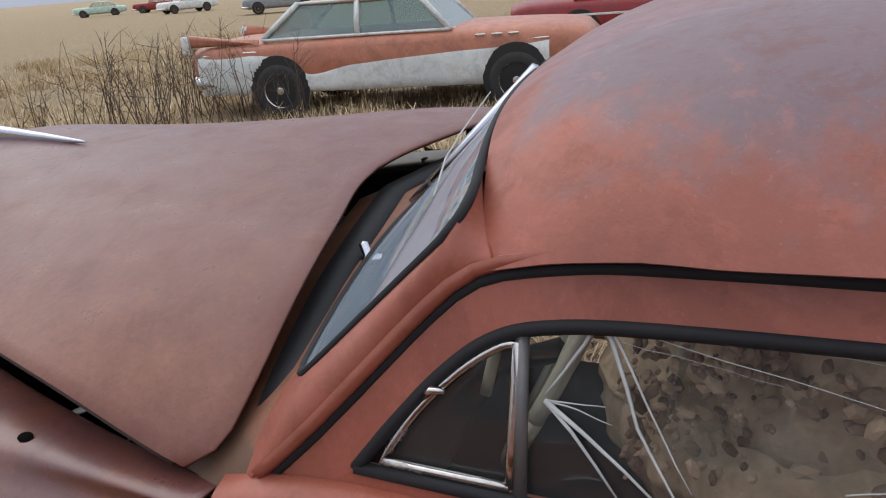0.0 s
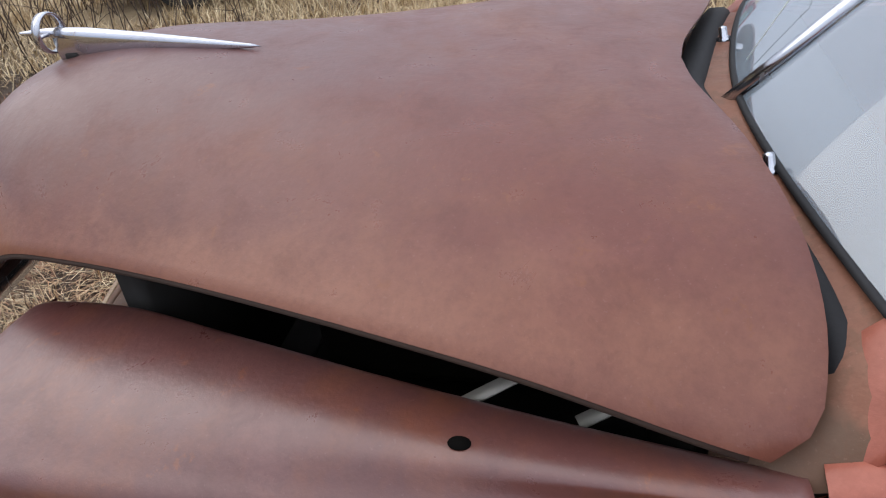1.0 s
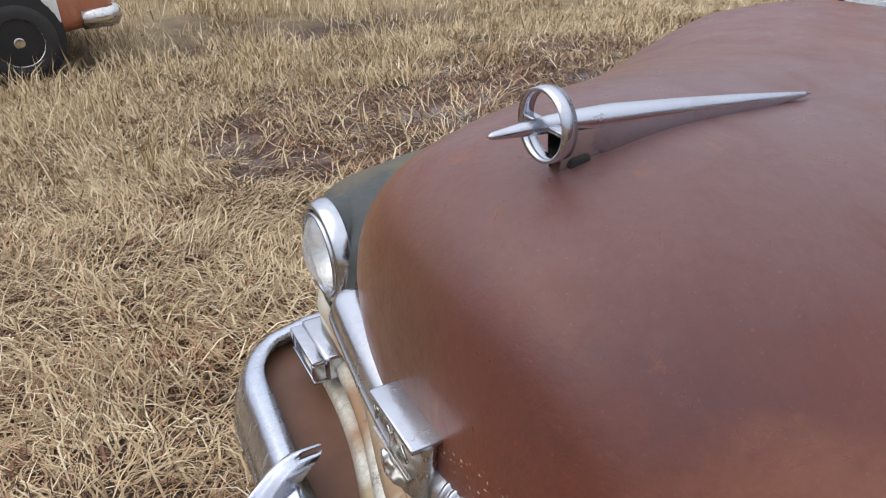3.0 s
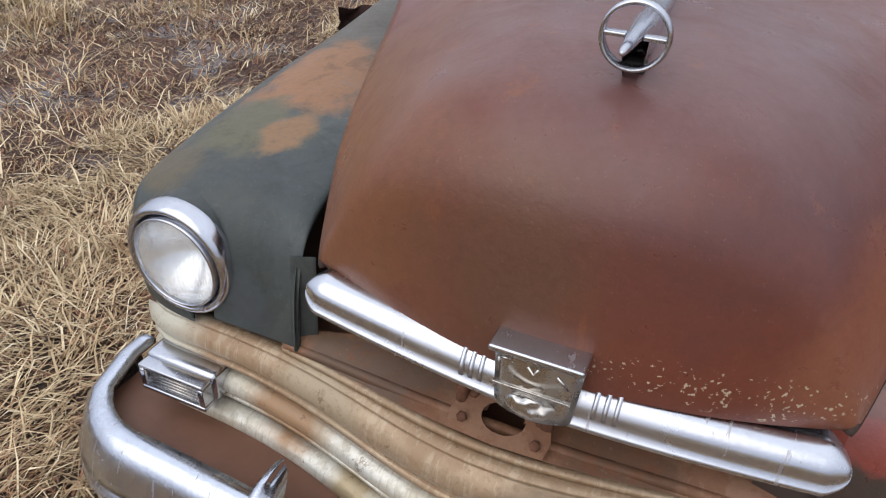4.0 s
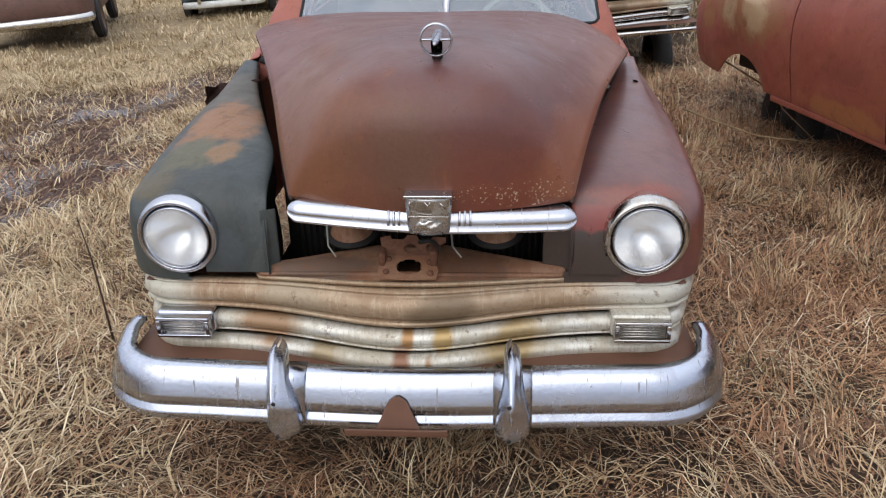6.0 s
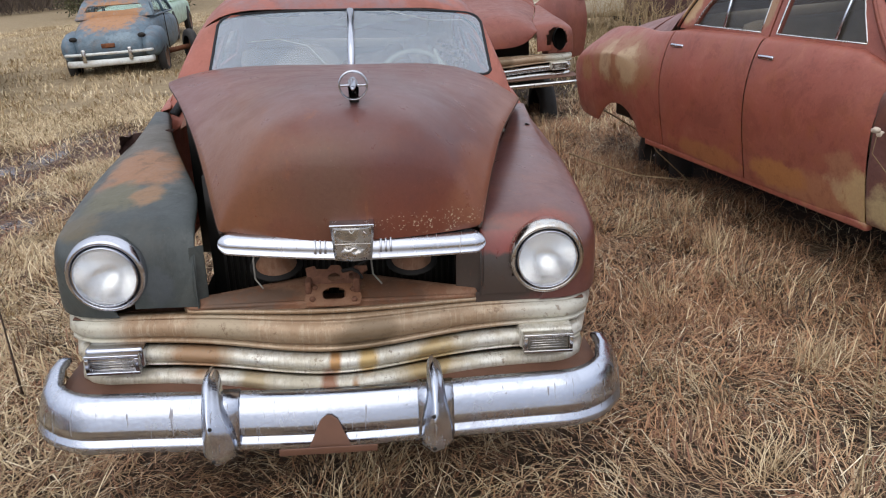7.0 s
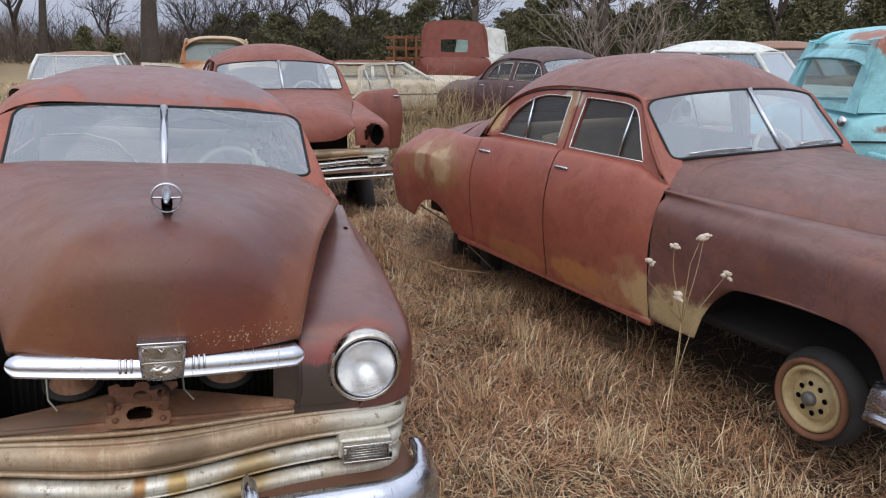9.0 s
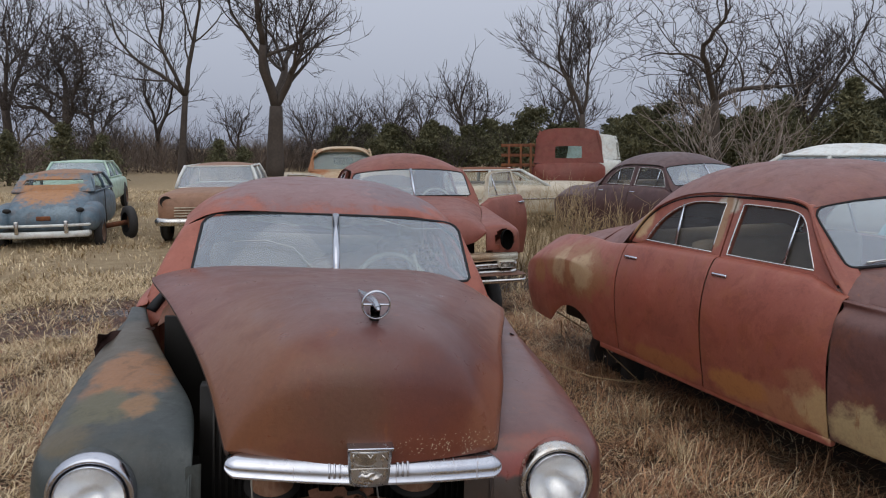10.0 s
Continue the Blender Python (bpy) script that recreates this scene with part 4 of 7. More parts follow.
def sedan_face(car, lamps=(True, True), grille_m="grille", rim_dirty=False, bumper=True, bumper_m="bumper", bucket=("front_b", "front_b"), back=0.38):
    """Lamps, grille bars, bumper and guards of the model."""
    for s, lit in ((1, lamps[0]), (-1, lamps[1])):
        m = Matrix.Translation((s * 0.667, 0.318, 0.76)) @ Matrix.Rotation(radians(90), 4, "X") @ Matrix.Scale(1.0, 4)
        if not lit:
            m = Matrix.Translation((0, -0.04, 0)) @ m
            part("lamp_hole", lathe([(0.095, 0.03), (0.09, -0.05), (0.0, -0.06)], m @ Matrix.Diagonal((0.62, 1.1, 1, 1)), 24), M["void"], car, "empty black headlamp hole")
            continue
        h = thing_part("headlamp", car)
        part("rim", lathe([(0.110, -0.034), (0.120, -0.034), (0.1225, -0.030), (0.1215, -0.020), (0.118, -0.006), (0.113, 0.003), (0.107, 0.007), (0.1015, 0.004), (0.0995, -0.006)], m, 40), M["rim_rusty"] if (rim_dirty and s > 0) else M["chrome"], h, "chrome headlamp rim")
        part("bucket", lathe([(0.117, -0.14), (0.1185, -0.08), (0.118, -0.032)], m, 40), M[bucket[0 if s > 0 else 1]], h)
        part("gasket", lathe([(0.0995, -0.006), (0.0975, -0.008), (0.0955, -0.004)], m, 40), M["black"], h)
        part("retaining_ring", lathe([(0.096, -0.006), (0.0955, 0.008), (0.093, 0.012), (0.0905, 0.008), (0.09, 0.0)], m, 40), M["chrome"], h)
        def lens(u, v, m=m):
            a, r = 2 * math.pi * u, 0.0905 * v
            x, z = r * math.cos(a), r * math.sin(a)
            d = 0.036 * (1 - (r / 0.0915) ** 2) + 0.0014 * math.sin(2 * math.pi * x / 0.0115) * (1 if z < 0.03 else 0.3)
            return m @ Vector((x, z, 0.002 + d))
        g = part("lens", sheet(lens, 96, 14, True), M["lamp_glass"], h, "clear ribbed sealed-beam glass")
        g.visible_shadow = False
        part("reflector", lathe([(0.0905 * k / 10, 0.002 - 0.075 * (1 - (k / 10) ** 2)) for k in range(10, -1, -1)], m, 36), M["reflector"], h)
    # three bars and a curved apron
    bars = (("grille_bar_top", 0.575, 0.235, 0.335, 0.828, "grille_top", [(-0.03, -0.038), (0.014, -0.038), (0.019, -0.033), (0.018, -0.028), (0.014, -0.0255), (-0.004, -0.0235), (0.014, -0.0205), (0.02, -0.012), (0.024, 0.0), (0.019, 0.018), (0.008, 0.028), (0.002, 0.030), (0.007, 0.034), (0.006, 0.038), (-0.03, 0.04)], 0.40, 0.006),
            ("grille_bar_middle", 0.494, 0.212, 0.32, 0.815, grille_m, [(-0.03, -0.031), (0.010, -0.031), (0.0145, -0.028), (0.013, -0.0245), (0.01, -0.0225), (-0.006, -0.021), (0.011, -0.0185), (0.017, -0.012), (0.0205, -0.001), (0.016, 0.012), (0.004, 0.022), (-0.012, 0.025), (-0.03, 0.025)], 0.0, -0.004),
            ("grille_bar_bottom", 0.421, 0.185, 0.30, 0.805, grille_m, [(-0.03, -0.033), (0.010, -0.033), (0.0145, -0.030), (0.013, -0.0265), (0.01, -0.0245), (-0.006, -0.023), (0.011, -0.0205), (0.017, -0.013), (0.0205, -0.001), (0.016, 0.012), (0.004, 0.022), (-0.012, 0.025), (-0.03, 0.025)], 0.0, 0.004))
    for name, z, mid, ends, half, mat, sec, swell_mid, dip in bars:
        p = [Vector((x, y, z + dip * math.exp(-(x / 0.4) ** 2))) for x, y in plan_curve(mid, ends, half, 0.34)]
        part(name, sweep(p, sec, None, (0, 0, 1), True, lambda t, w=swell_mid: 1 + w * math.exp(-((2 * t - 1) / 0.5) ** 2)), M[mat], car, "tarnished curved grille bar")
    # added dark sheet that gives the spaces between the bars their shade
    p = [Vector((x, y + 0.035, 0.49)) for x, y in plan_curve(0.235, 0.335, 0.79)]
    part("grille_backing", sweep(p, [(-0.02, -0.1), (0.0, -0.1), (0.0, 0.1), (-0.02, 0.1)]), M["dark"], car)
    # pan between grille and bumper
    def pan(u, v):
        x, y = plan_curve(0.185, 0.30, 0.84, 0.34)[min(56, int(round(u * 56)))]
        front = 0.12 + 0.2 * max(0, abs(x) - 0.7)
        return Vector((x, y + 0.03 + (front - y - 0.03) * v, 0.412 + 0.004 * v))
    part("front_pan", sheet(pan, 56, 4), M["pan"], car, "rusty brown splash pan", solid=0.004)
    for s in (1, -1):
        y0 = 0.30
        lamp = thing_part("parking_lamp", car)
        x0 = s * 0.667
        part("lamp_box", box((x0 - 0.086, y0 - 0.028, 0.472), (x0 + 0.086, y0 + 0.05, 0.54), None, 0.01), M["grille"] if s > 0 else M["chrome"], lamp, "tarnished lamp housing")
        bm = bmesh.new()
        for lo, hi in (((-0.079, 0.468), (0.079, 0.478)), ((-0.079, 0.524), (0.079, 0.534)), ((-0.079, 0.479), (-0.066, 0.523)), ((0.066, 0.479), (0.079, 0.523))):
            box((x0 + lo[0], y0 - 0.058, lo[1]), (x0 + hi[0], y0 - 0.026, hi[1]), bm, 0.003)
        part("lamp_frame", bm, M["chrome_old"] if s > 0 else M["chrome"], lamp, "bright lamp frame")
        part("lens", box((x0 - 0.066, y0 - 0.048, 0.478), (x0 + 0.066, y0 - 0.03, 0.524), None, 0.003), M["lamp_lens"] if s > 0 else M["emblem"], lamp, "ribbed lens")
        bm = bmesh.new()
        for k in range(5):
            z = 0.484 + 0.0085 * k
            box((x0 - 0.06, y0 - 0.051, z), (x0 + 0.06, y0 - 0.0475, z + 0.003), bm)
        part("lens_rib", bm, M["emblem"], lamp)
    if not bumper:
        return
    b = plan_curve(0.095, 0.13, 0.872, 0.5, 0.19)
    ends = [(b[0][0], y) for y in np.linspace(back, 0.34, 4)]
    ends2 = [(b[-1][0], y) for y in np.linspace(0.34, back, 4)]
    p = [Vector((x, y, 0.378)) for x, y in ends + b + ends2]
    sec = [(-0.03, 0.08), (-0.006, 0.084), (0.012, 0.077), (0.028, 0.058), (0.038, 0.034), (0.048, 0.006), (0.054, -0.014), (0.042, -0.025), (0.044, -0.031), (0.056, -0.042), (0.0595, -0.054), (0.052, -0.070), (0.03, -0.083), (0.0, -0.088), (-0.02, -0.078), (-0.012, -0.06), (0.02, -0.03), (0.03, 0.02), (0.0, 0.066), (-0.03, 0.068)]
    part("bumper", sweep(p, sec), M[bumper_m], car, "bright chrome bumper")
    for x in (-0.325, 0.295):
        # a folded blade: a ridge off its middle, a waist, a flared and leaning top
        lean = -0.18 if x < 0 else 0.0
        prof = [(0.290, 0.026, 0.034, 0.02), (0.298, 0.038, 0.004, 0.034), (0.318, 0.045, -0.012, 0.036), (0.34, 0.047, -0.018, 0.034), (0.352, 0.045, -0.012, 0.032),
                (0.38, 0.043, -0.010, 0.036), (0.405, 0.038, -0.004, 0.042), (0.43, 0.032, 0.006, 0.044), (0.455, 0.027, 0.022, 0.042), (0.478, 0.025, 0.042, 0.038), (0.497, 0.023, 0.062, 0.032), (0.509, 0.019, 0.08, 0.024), (0.515, 0.011, 0.094, 0.014), (0.517, 0.002, 0.102, 0.002)]
        bm = bmesh.new()
        rings = []
        for z, w, d, ridge in prof:
            top = max(0, z - 0.47)
            sh = lean * max(0, z - 0.36)
            ring = [bm.verts.new((x + sh - w, d + 0.075, z + 0.12 * top))]
            for k in range(13):
                t = k / 6 - 1
                r = 1 - abs((t + 0.25) / (1.25 if t > -0.25 else 0.75)) ** 1.5
                dent = 0.006 * noise.noise(Vector((x * 9 + t * 2.3, z * 26, 0)))
                ring.append(bm.verts.new((x + sh + w * t, d + 0.03 - ridge * r + dent, z - 0.12 * top * t)))
            ring.append(bm.verts.new((x + sh + w, d + 0.075, z - 0.12 * top)))
            rings.append(ring)
        for r0, r1 in zip(rings, rings[1:]):
            for k in range(14):
                bm.faces.new((r0[k], r0[k + 1], r1[k + 1], r1[k]))
        bm.faces.new(rings[0])
        part("bumper_guard", bm, M["bumper"], car, "dented chrome bumper guard with bolt holes", solid=0.004)
        saddle = [(-0.026, 0.086), (0.003, 0.0895), (0.034, 0.075), (0.0455, 0.038), (0.055, 0.006), (0.0615, -0.016), (0.0655, -0.055), (0.03, -0.085), (0.0, -0.09)]
        yb = 0.13 - 0.035 * math.exp(-(x / 0.5) ** 2)
        part("guard_saddle", sweep([(x - 0.052, yb, 0.378), (x + 0.052, yb, 0.378)], [(a_, b_) for a_, b_ in saddle] + [(a_ - 0.003, b_) for a_, b_ in reversed(saddle)]), M["bumper"], car)
        for z, y in ((0.325, -0.019), (0.43, -0.014)):
            part("bolt_hole", lathe([(0.006, 0), (0.006, 0.002), (0, 0.002)], Matrix.Translation((x - 0.012, y, z)) @ Matrix.Rotation(radians(90), 4, "X"), 8), M["dark"], car)


HOOD_TOP = [(0.185, 0.895), (0.19, 0.985), (0.2, 1.09), (0.22, 1.15), (0.26, 1.20), (0.32, 1.235), (0.42, 1.258), (0.55, 1.267), (0.8, 1.25), (1.2, 1.225), (1.64, 1.196), (1.75, 1.185)]
HOOD_LEFT = [(0.165, 0.445), (0.3, 0.475), (0.45, 0.515), (0.6, 0.55), (0.8, 0.60), (1.0, 0.66), (1.2, 0.722), (1.4, 0.772), (1.64, 0.812), (1.75, 0.822)]
HOOD_RIGHT = [(0.165, -0.302), (0.3, -0.335), (0.6, -0.42), (0.9, -0.515), (1.2, -0.62), (1.45, -0.71), (1.64, -0.76), (1.75, -0.78)]
HOOD_EDGE_L = [(0.165, 0.885), (0.3, 0.965), (0.42, 1.03), (0.6, 1.055), (0.8, 1.066), (1.0, 1.076), (1.2, 1.082), (1.4, 1.07), (1.64, 1.018), (1.75, 1.0)]
HOOD_EDGE_R = [(0.165, 0.895), (0.3, 0.96), (0.42, 1.02), (0.6, 1.06), (0.9, 1.095), (1.2, 1.13), (1.45, 1.14), (1.64, 1.13), (1.75, 1.12)]
HOOD_REAR = [(0, 1.615), (0.15, 1.63), (0.4, 1.685), (0.63, 1.725), (0.8, 1.742), (0.9, 1.738), (0.96, 1.722), (1.0, 1.675)]
HOOD_SHUT = [(0.185, 0.72), (0.195, 0.80), (0.22, 0.875), (0.28, 0.945), (0.38, 0.995), (0.6, 1.04), (0.9, 1.07), (1.3, 1.096), (1.64, 1.114), (1.75, 1.116)]


def hood_point(u, v, shift=1.0, lift=1.0):
    """The hood, pushed a little sideways and sprung up at its far rear corner."""
    a = 2 * u - 1
    q = abs(a)
    back = lerp_table(HOOD_REAR, q)
    y = 0.185 + (back - 0.185) * v ** 1.5
    e = lerp_table(HOOD_EDGE_L, y)
    if a < 0:
        e += lift * (lerp_table(HOOD_EDGE_R, y) - e)
    if lift == 0:
        e -= 0.05 * max(0, 1 - v) + 0.02
    t = lerp_table(HOOD_TOP if lift else HOOD_SHUT, y)
    p = lerp_table([(0.185, 3.8), (0.4, 2.8), (0.8, 2.7), (1.25, 3.2), (1.7, 4.6)], y)
    z = e + (t - e) * (1 - q ** p)
    l, r = lerp_table(HOOD_LEFT, y), lerp_table(HOOD_RIGHT, y)
    if not shift:
        l = lerp_table(INNER, y) - 0.004
        r = -l
        e = lerp_table(CROWN, y) - 0.006
        z = e + (t - e) * (1 - q ** p)
    x = 0.5 * (l + r) + 0.5 * (l - r) * a
    return Vector((x, y + 0.08 * (a * a) * max(0, 1 - v * 2.2) ** 2, z))


# ---- the brown sedan with the sprung hood ----
CAR_A = Matrix(((0.99769, 0.03457, 0.05848, -0.0478), (-0.03451, 0.99940, -0.00202, 0.0137), (-0.05851, 0.0, 0.99829, 0.0363), (0, 0, 0, 1)))
car_a = thing("rusty_sedan", CAR_A, "brown and orange old sedan with a sprung hood, in dry grass", "car", "round-backed sedans")
CAB.update(k=0.88, belt=1.035, edge=0.07, lift=0.0, wide=0.935, mid=0.045)
sedan_shell(car_a, M["orange"], M["fender_l"], M["fender_r"], M["orange"])
sedan_face(car_a, rim_dirty=True, bucket=("fender_l", "fender_r"))
hood = part("hood", sheet(hood_point, 60, 60), M["hood"], car_a, "faded brown unlatched hood", solid=0.01)
# the hood's folded lower edges, as dark tubes
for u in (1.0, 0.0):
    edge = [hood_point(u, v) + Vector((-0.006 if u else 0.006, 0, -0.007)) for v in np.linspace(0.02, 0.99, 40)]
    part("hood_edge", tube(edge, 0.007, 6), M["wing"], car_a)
# chrome bar and badge on the hood's lip
pts = []
for k in range(65):
    a = math.sin(math.pi * (k / 64 - 0.5))
    pts.append(Vector((0.075 + 0.382 * a, 0.19 + 0.034 * abs(a) ** 1.6, 0.877 - 0.012 * a - 0.003 * (1 - a * a))))
bar_w = lambda t: (0.12 + 0.88 * min(1, (1 - abs(2 * t - 1)) * 14) ** 0.5) * (1 - 0.12 * abs(2 * t - 1))
part("hood_bar", sweep(pts, [(-0.05, -0.022), (0.016, -0.032), (0.0235, -0.031), (0.026, -0.027), (0.024, -0.022), (0.0175, -0.0175), (0.0185, -0.006), (0.0155, 0.006), (0.008, 0.016), (-0.002, 0.023), (-0.014, 0.027), (-0.05, 0.027)], None, (0, 0, 1), True, lambda t: bar_w(0.5 + 0.5 * math.sin(math.pi * (t - 0.5)))), M["bar"], car_a, "bright worn hood lip bar")
for s in (-1, 1):
    for k in range(3):
        x = 0.074 + s * (0.078 + 0.014 * k)
        rib = sweep([(x - 0.003, 0.191, 0.874), (x + 0.003, 0.191, 0.874)], [(-0.02, -0.012), (0.0165, -0.012), (0.0193, -0.002), (0.0168, 0.007), (0.0068, 0.0208), (-0.0062, 0.0277), (-0.02, 0.029)])
        part("hood_bar_rib", rib, M["bar"], car_a)
badge = thing_part("badge", car_a)
bm = sheet(lambda u, v: Vector((0.074 + (u - 0.5) * (0.105 + 0.018 * v), 0.153 + 0.014 * (2 * u - 1) ** 2 + 0.008 * v, 0.845 + 0.105 * v)), 8, 6)
part("badge_plate", bm, M["emblem"], badge, "pitted square badge plate", solid=0.02, offset=1)
part("badge_brow", box((0.012, 0.148, 0.946), (0.136, 0.21, 0.955), None, 0.003), M["chrome"], badge)
# worn crest: a cross rib, a chevron and a lump too worn to make out
bm = box((0.022, 0.146, 0.897), (0.126, 0.152, 0.900), None, 0.001)
for pts in (((0.028, 0.94), (0.028, 0.918)), ((0.066, 0.938), (0.074, 0.926), (0.08, 0.938)), ((0.104, 0.936), (0.12, 0.92)), ((0.03, 0.94), (0.04, 0.941))):
    tube([(x, 0.150, z) for x, z in pts], 0.0022, 5, bm)
part("badge_rib", bm, M["emblem"], badge)
bm = bmesh.new()
bmesh.ops.create_icosphere(bm, subdivisions=4, radius=1.0, matrix=Matrix.Translation((0.074, 0.152, 0.872)) @ Matrix.Diagonal((0.034, 0.013, 0.018, 1)))
for v in bm.verts:
    v.co += 0.009 * noise.noise(v.co * 75) * Vector((0.5, -0.6, 0.6))
part("badge_crest", bm, M["emblem"], badge, "worn relief crest")
# ornament: a ring round a tapered rocket
orn = thing_part("hood_ornament", car_a)
m = Matrix.Translation((0.092, 0.345, 1.302)) @ Matrix.Rotation(radians(90), 4, "X")
part("ring", lathe([(0.041, -0.010), (0.037, -0.008), (0.0365, 0.008), (0.041, 0.010), (0.0425, 0.0), (0.041, -0.010)], m, 40), M["chrome"], orn, "chrome ring")
prof = [(0.0, 0.076), (0.004, 0.07), (0.007, 0.04), (0.010, 0.0), (0.014, -0.05), (0.016, -0.09), (0.014, -0.2), (0.010, -0.32), (0.004, -0.44), (0.0, -0.46)]
bm = lathe(prof, m, 16)
for v in bm.verts:
    k = max(0, v.co.y - 0.345)
    v.co.z -= 0.10 * k
    v.co.x -= 0.035 * k
    if v.co.z < 1.302 - 0.1 * k and 0.37 < v.co.y < 0.75:
        v.co.z -= 0.035 * min(1, (v.co.y - 0.37) / 0.05) * max(0, 1 - (v.co.y - 0.42) / 0.33)
part("rocket", bm, M["chrome"], orn, "long tapered chrome spear")
for s in (1, -1):
    part("ring_arm", box((0.092 + s * 0.024 - 0.014, 0.338, 1.299), (0.092 + s * 0.024 + 0.014, 0.352, 1.305), None, 0.002), M["chrome"], orn)
part("foot", sheet(lambda u, v: Vector((0.092 + (0.013 * (1 - v) ** 0.7 + 0.002) * math.cos(math.pi * u) - 0.009 * v, 0.358 + 0.27 * v, 1.296 - 0.03 * v - (0.062 - 0.045 * v) * math.sin(math.pi * u))), 12, 10), M["chrome_old"], orn, "dull chrome keel under the spear")
# small dark plate paints the shade beneath the ring
part("foot_shadow_plate", box((0.078, 0.37, 1.232), (0.106, 0.40, 1.262), None, 0.006), M["dark"], orn)

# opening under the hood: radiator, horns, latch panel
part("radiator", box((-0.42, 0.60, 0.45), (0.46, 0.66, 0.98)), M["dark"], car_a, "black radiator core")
fins = plain("dull_core_fins", (0.05, 0.048, 0.045), 0.6, 0.3)
for k in range(40):
    x = -0.38 + 0.0205 * k
    part("radiator_fin", box((x, 0.592, 0.5), (x + 0.008, 0.6, 0.94)), fins, car_a)
for x in (-0.19, 0.25):
    m = Matrix.Translation((x, 0.47, 0.77)) @ Matrix.Rotation(radians(14), 4, "X")
    h = thing_part("horn", car_a)
    part("bell", lathe([(0.068, -0.062), (0.062, -0.056), (0.05, -0.035), (0.038, 0.02), (0.028, 0.07), (0.0, 0.09)], m, 24), M["latch"], h, "rusty horn bell", solid=0.004)
    part("flange", lathe([(0.05, -0.058), (0.085, -0.062), (0.085, -0.068), (0.05, -0.068)], m, 24), M["dark"], h)
LATCH = plan_curve(0.25, 0.34, 0.455, 0.34, 0.02)


def latch_pt(u, v):
    x, y = LATCH[min(56, int(round(u * 56)))]
    return Vector((x, y + (0.345 + 0.13 * max(0, 1 - abs(x) / 0.45) - y) * v, 0.626 + 0.012 * math.sin(math.pi * v) + 0.02 * math.exp(-(x / 0.3) ** 2) + 0.03 * v))


part("latch_panel", sheet(latch_pt, 56, 14, skip=lambda u, v: ((u - 0.5) / 0.045) ** 2 + ((v - 0.27) / 0.24) ** 2 < 1), M["latch"], car_a, "rusty tan latch panel", solid=0.005)
part("latch_lip", sweep([Vector((x, y - 0.002, 0.628 + 0.02 * math.exp(-(x / 0.3) ** 2))) for x, y in LATCH], [(-0.012, -0.004), (0.006, -0.004), (0.006, 0.006), (-0.012, 0.006)]), M["grille_top"], car_a)
# a pressed bead that follows the lip, and the plates that close the nose beside it
part("latch_bead", sweep([latch_pt(u, 0.2) + Vector((0, 0, 0.002)) for u in np.linspace(0.02, 0.98, 57)], [(-0.012, -0.004), (-0.004, 0.005), (0.006, 0.006), (0.014, -0.004)]), M["latch"], car_a)
for s, m, w in ((1, "fender_l", 0.085), (-1, "fender_r", 0.04)):
    part("nose_plate", sheet(lambda u, v, s=s, w=w: Vector((s * (0.385 + w * u), 0.352 - 0.02 * u + 0.012 * v, 0.617 + 0.215 * v)), 6, 8), M[m], car_a, solid=0.004)
def nose_apron(u, v):
    x, y = plan_curve(0.235, 0.335, 0.828, 0.34)[min(56, int(round(43 + 11 * u)))]
    return Vector((x, y + 0.006, 0.604 + 0.05 * v))


part("nose_apron", sheet(nose_apron, 11, 3), M["fender_l"], car_a, solid=0.003)
part("nose_shelf", sheet(lambda u, v: Vector((0.8 * (2 * u - 1), 0.30 + 0.16 * v + 0.05 * (2 * u - 1) ** 2, 0.609)), 16, 4), M["pan"], car_a, solid=0.004)
# latch: a bent plate with a big hole, a bracket with two smaller holes standing behind it
oval = lambda cx, cy, rx, ry, n=20: [(cx + rx * math.cos(6.2832 * k / n), cy + ry * math.sin(6.2832 * k / n)) for k in range(n)]


def bent_plate(outline, holes, y0, z0, tilt):
    bm = pierced(outline, holes)
    for v in bm.verts:
        a, b = v.co.y, v.co.z
        v.co = Vector((a, y0 + b * math.cos(tilt), z0 + b * math.sin(tilt)))
    return bm


rough_edge = lambda pts: [(a + 0.004 * noise.noise(Vector((40 * a, 40 * b, 1))), b + 0.004 * noise.noise(Vector((40 * a, 40 * b, 5)))) for a, b in pts]
part("latch_plate", bent_plate(rough_edge([(-0.078, 0), (0.0, -0.004), (0.082, 0.0), (0.086, 0.03), (0.078, 0.065), (0.072, 0.11), (-0.07, 0.11), (-0.078, 0.07), (-0.084, 0.03)]), [oval(0.004, 0.042, 0.037, 0.027)], 0.252, 0.666, radians(27)), M["latch"], car_a, "rusty latch plate with a black hole", solid=0.003, smooth=False)
part("latch_bracket", bent_plate(rough_edge([(-0.07, 0), (0.085, 0.0), (0.09, 0.03), (0.108, 0.036), (0.106, 0.05), (0.07, 0.052), (0.06, 0.042), (0.03, 0.044), (0.022, 0.056), (-0.006, 0.058), (-0.014, 0.044), (-0.05, 0.046), (-0.056, 0.058), (-0.082, 0.052), (-0.078, 0.03)]), [oval(0.004, 0.02, 0.019, 0.013), oval(0.058, 0.022, 0.009, 0.011)], 0.322, 0.705, radians(58)), M["latch_rust"], car_a, "rusty latch bracket", solid=0.006, smooth=False)
for x0, x1, h in ((-0.083, -0.064, 0.725), (0.062, 0.084, 0.732)):
    part("latch_ear", box((x0, 0.29, 0.682), (x1, 0.35, h), None, 0.009), M["latch_rust"], car_a)
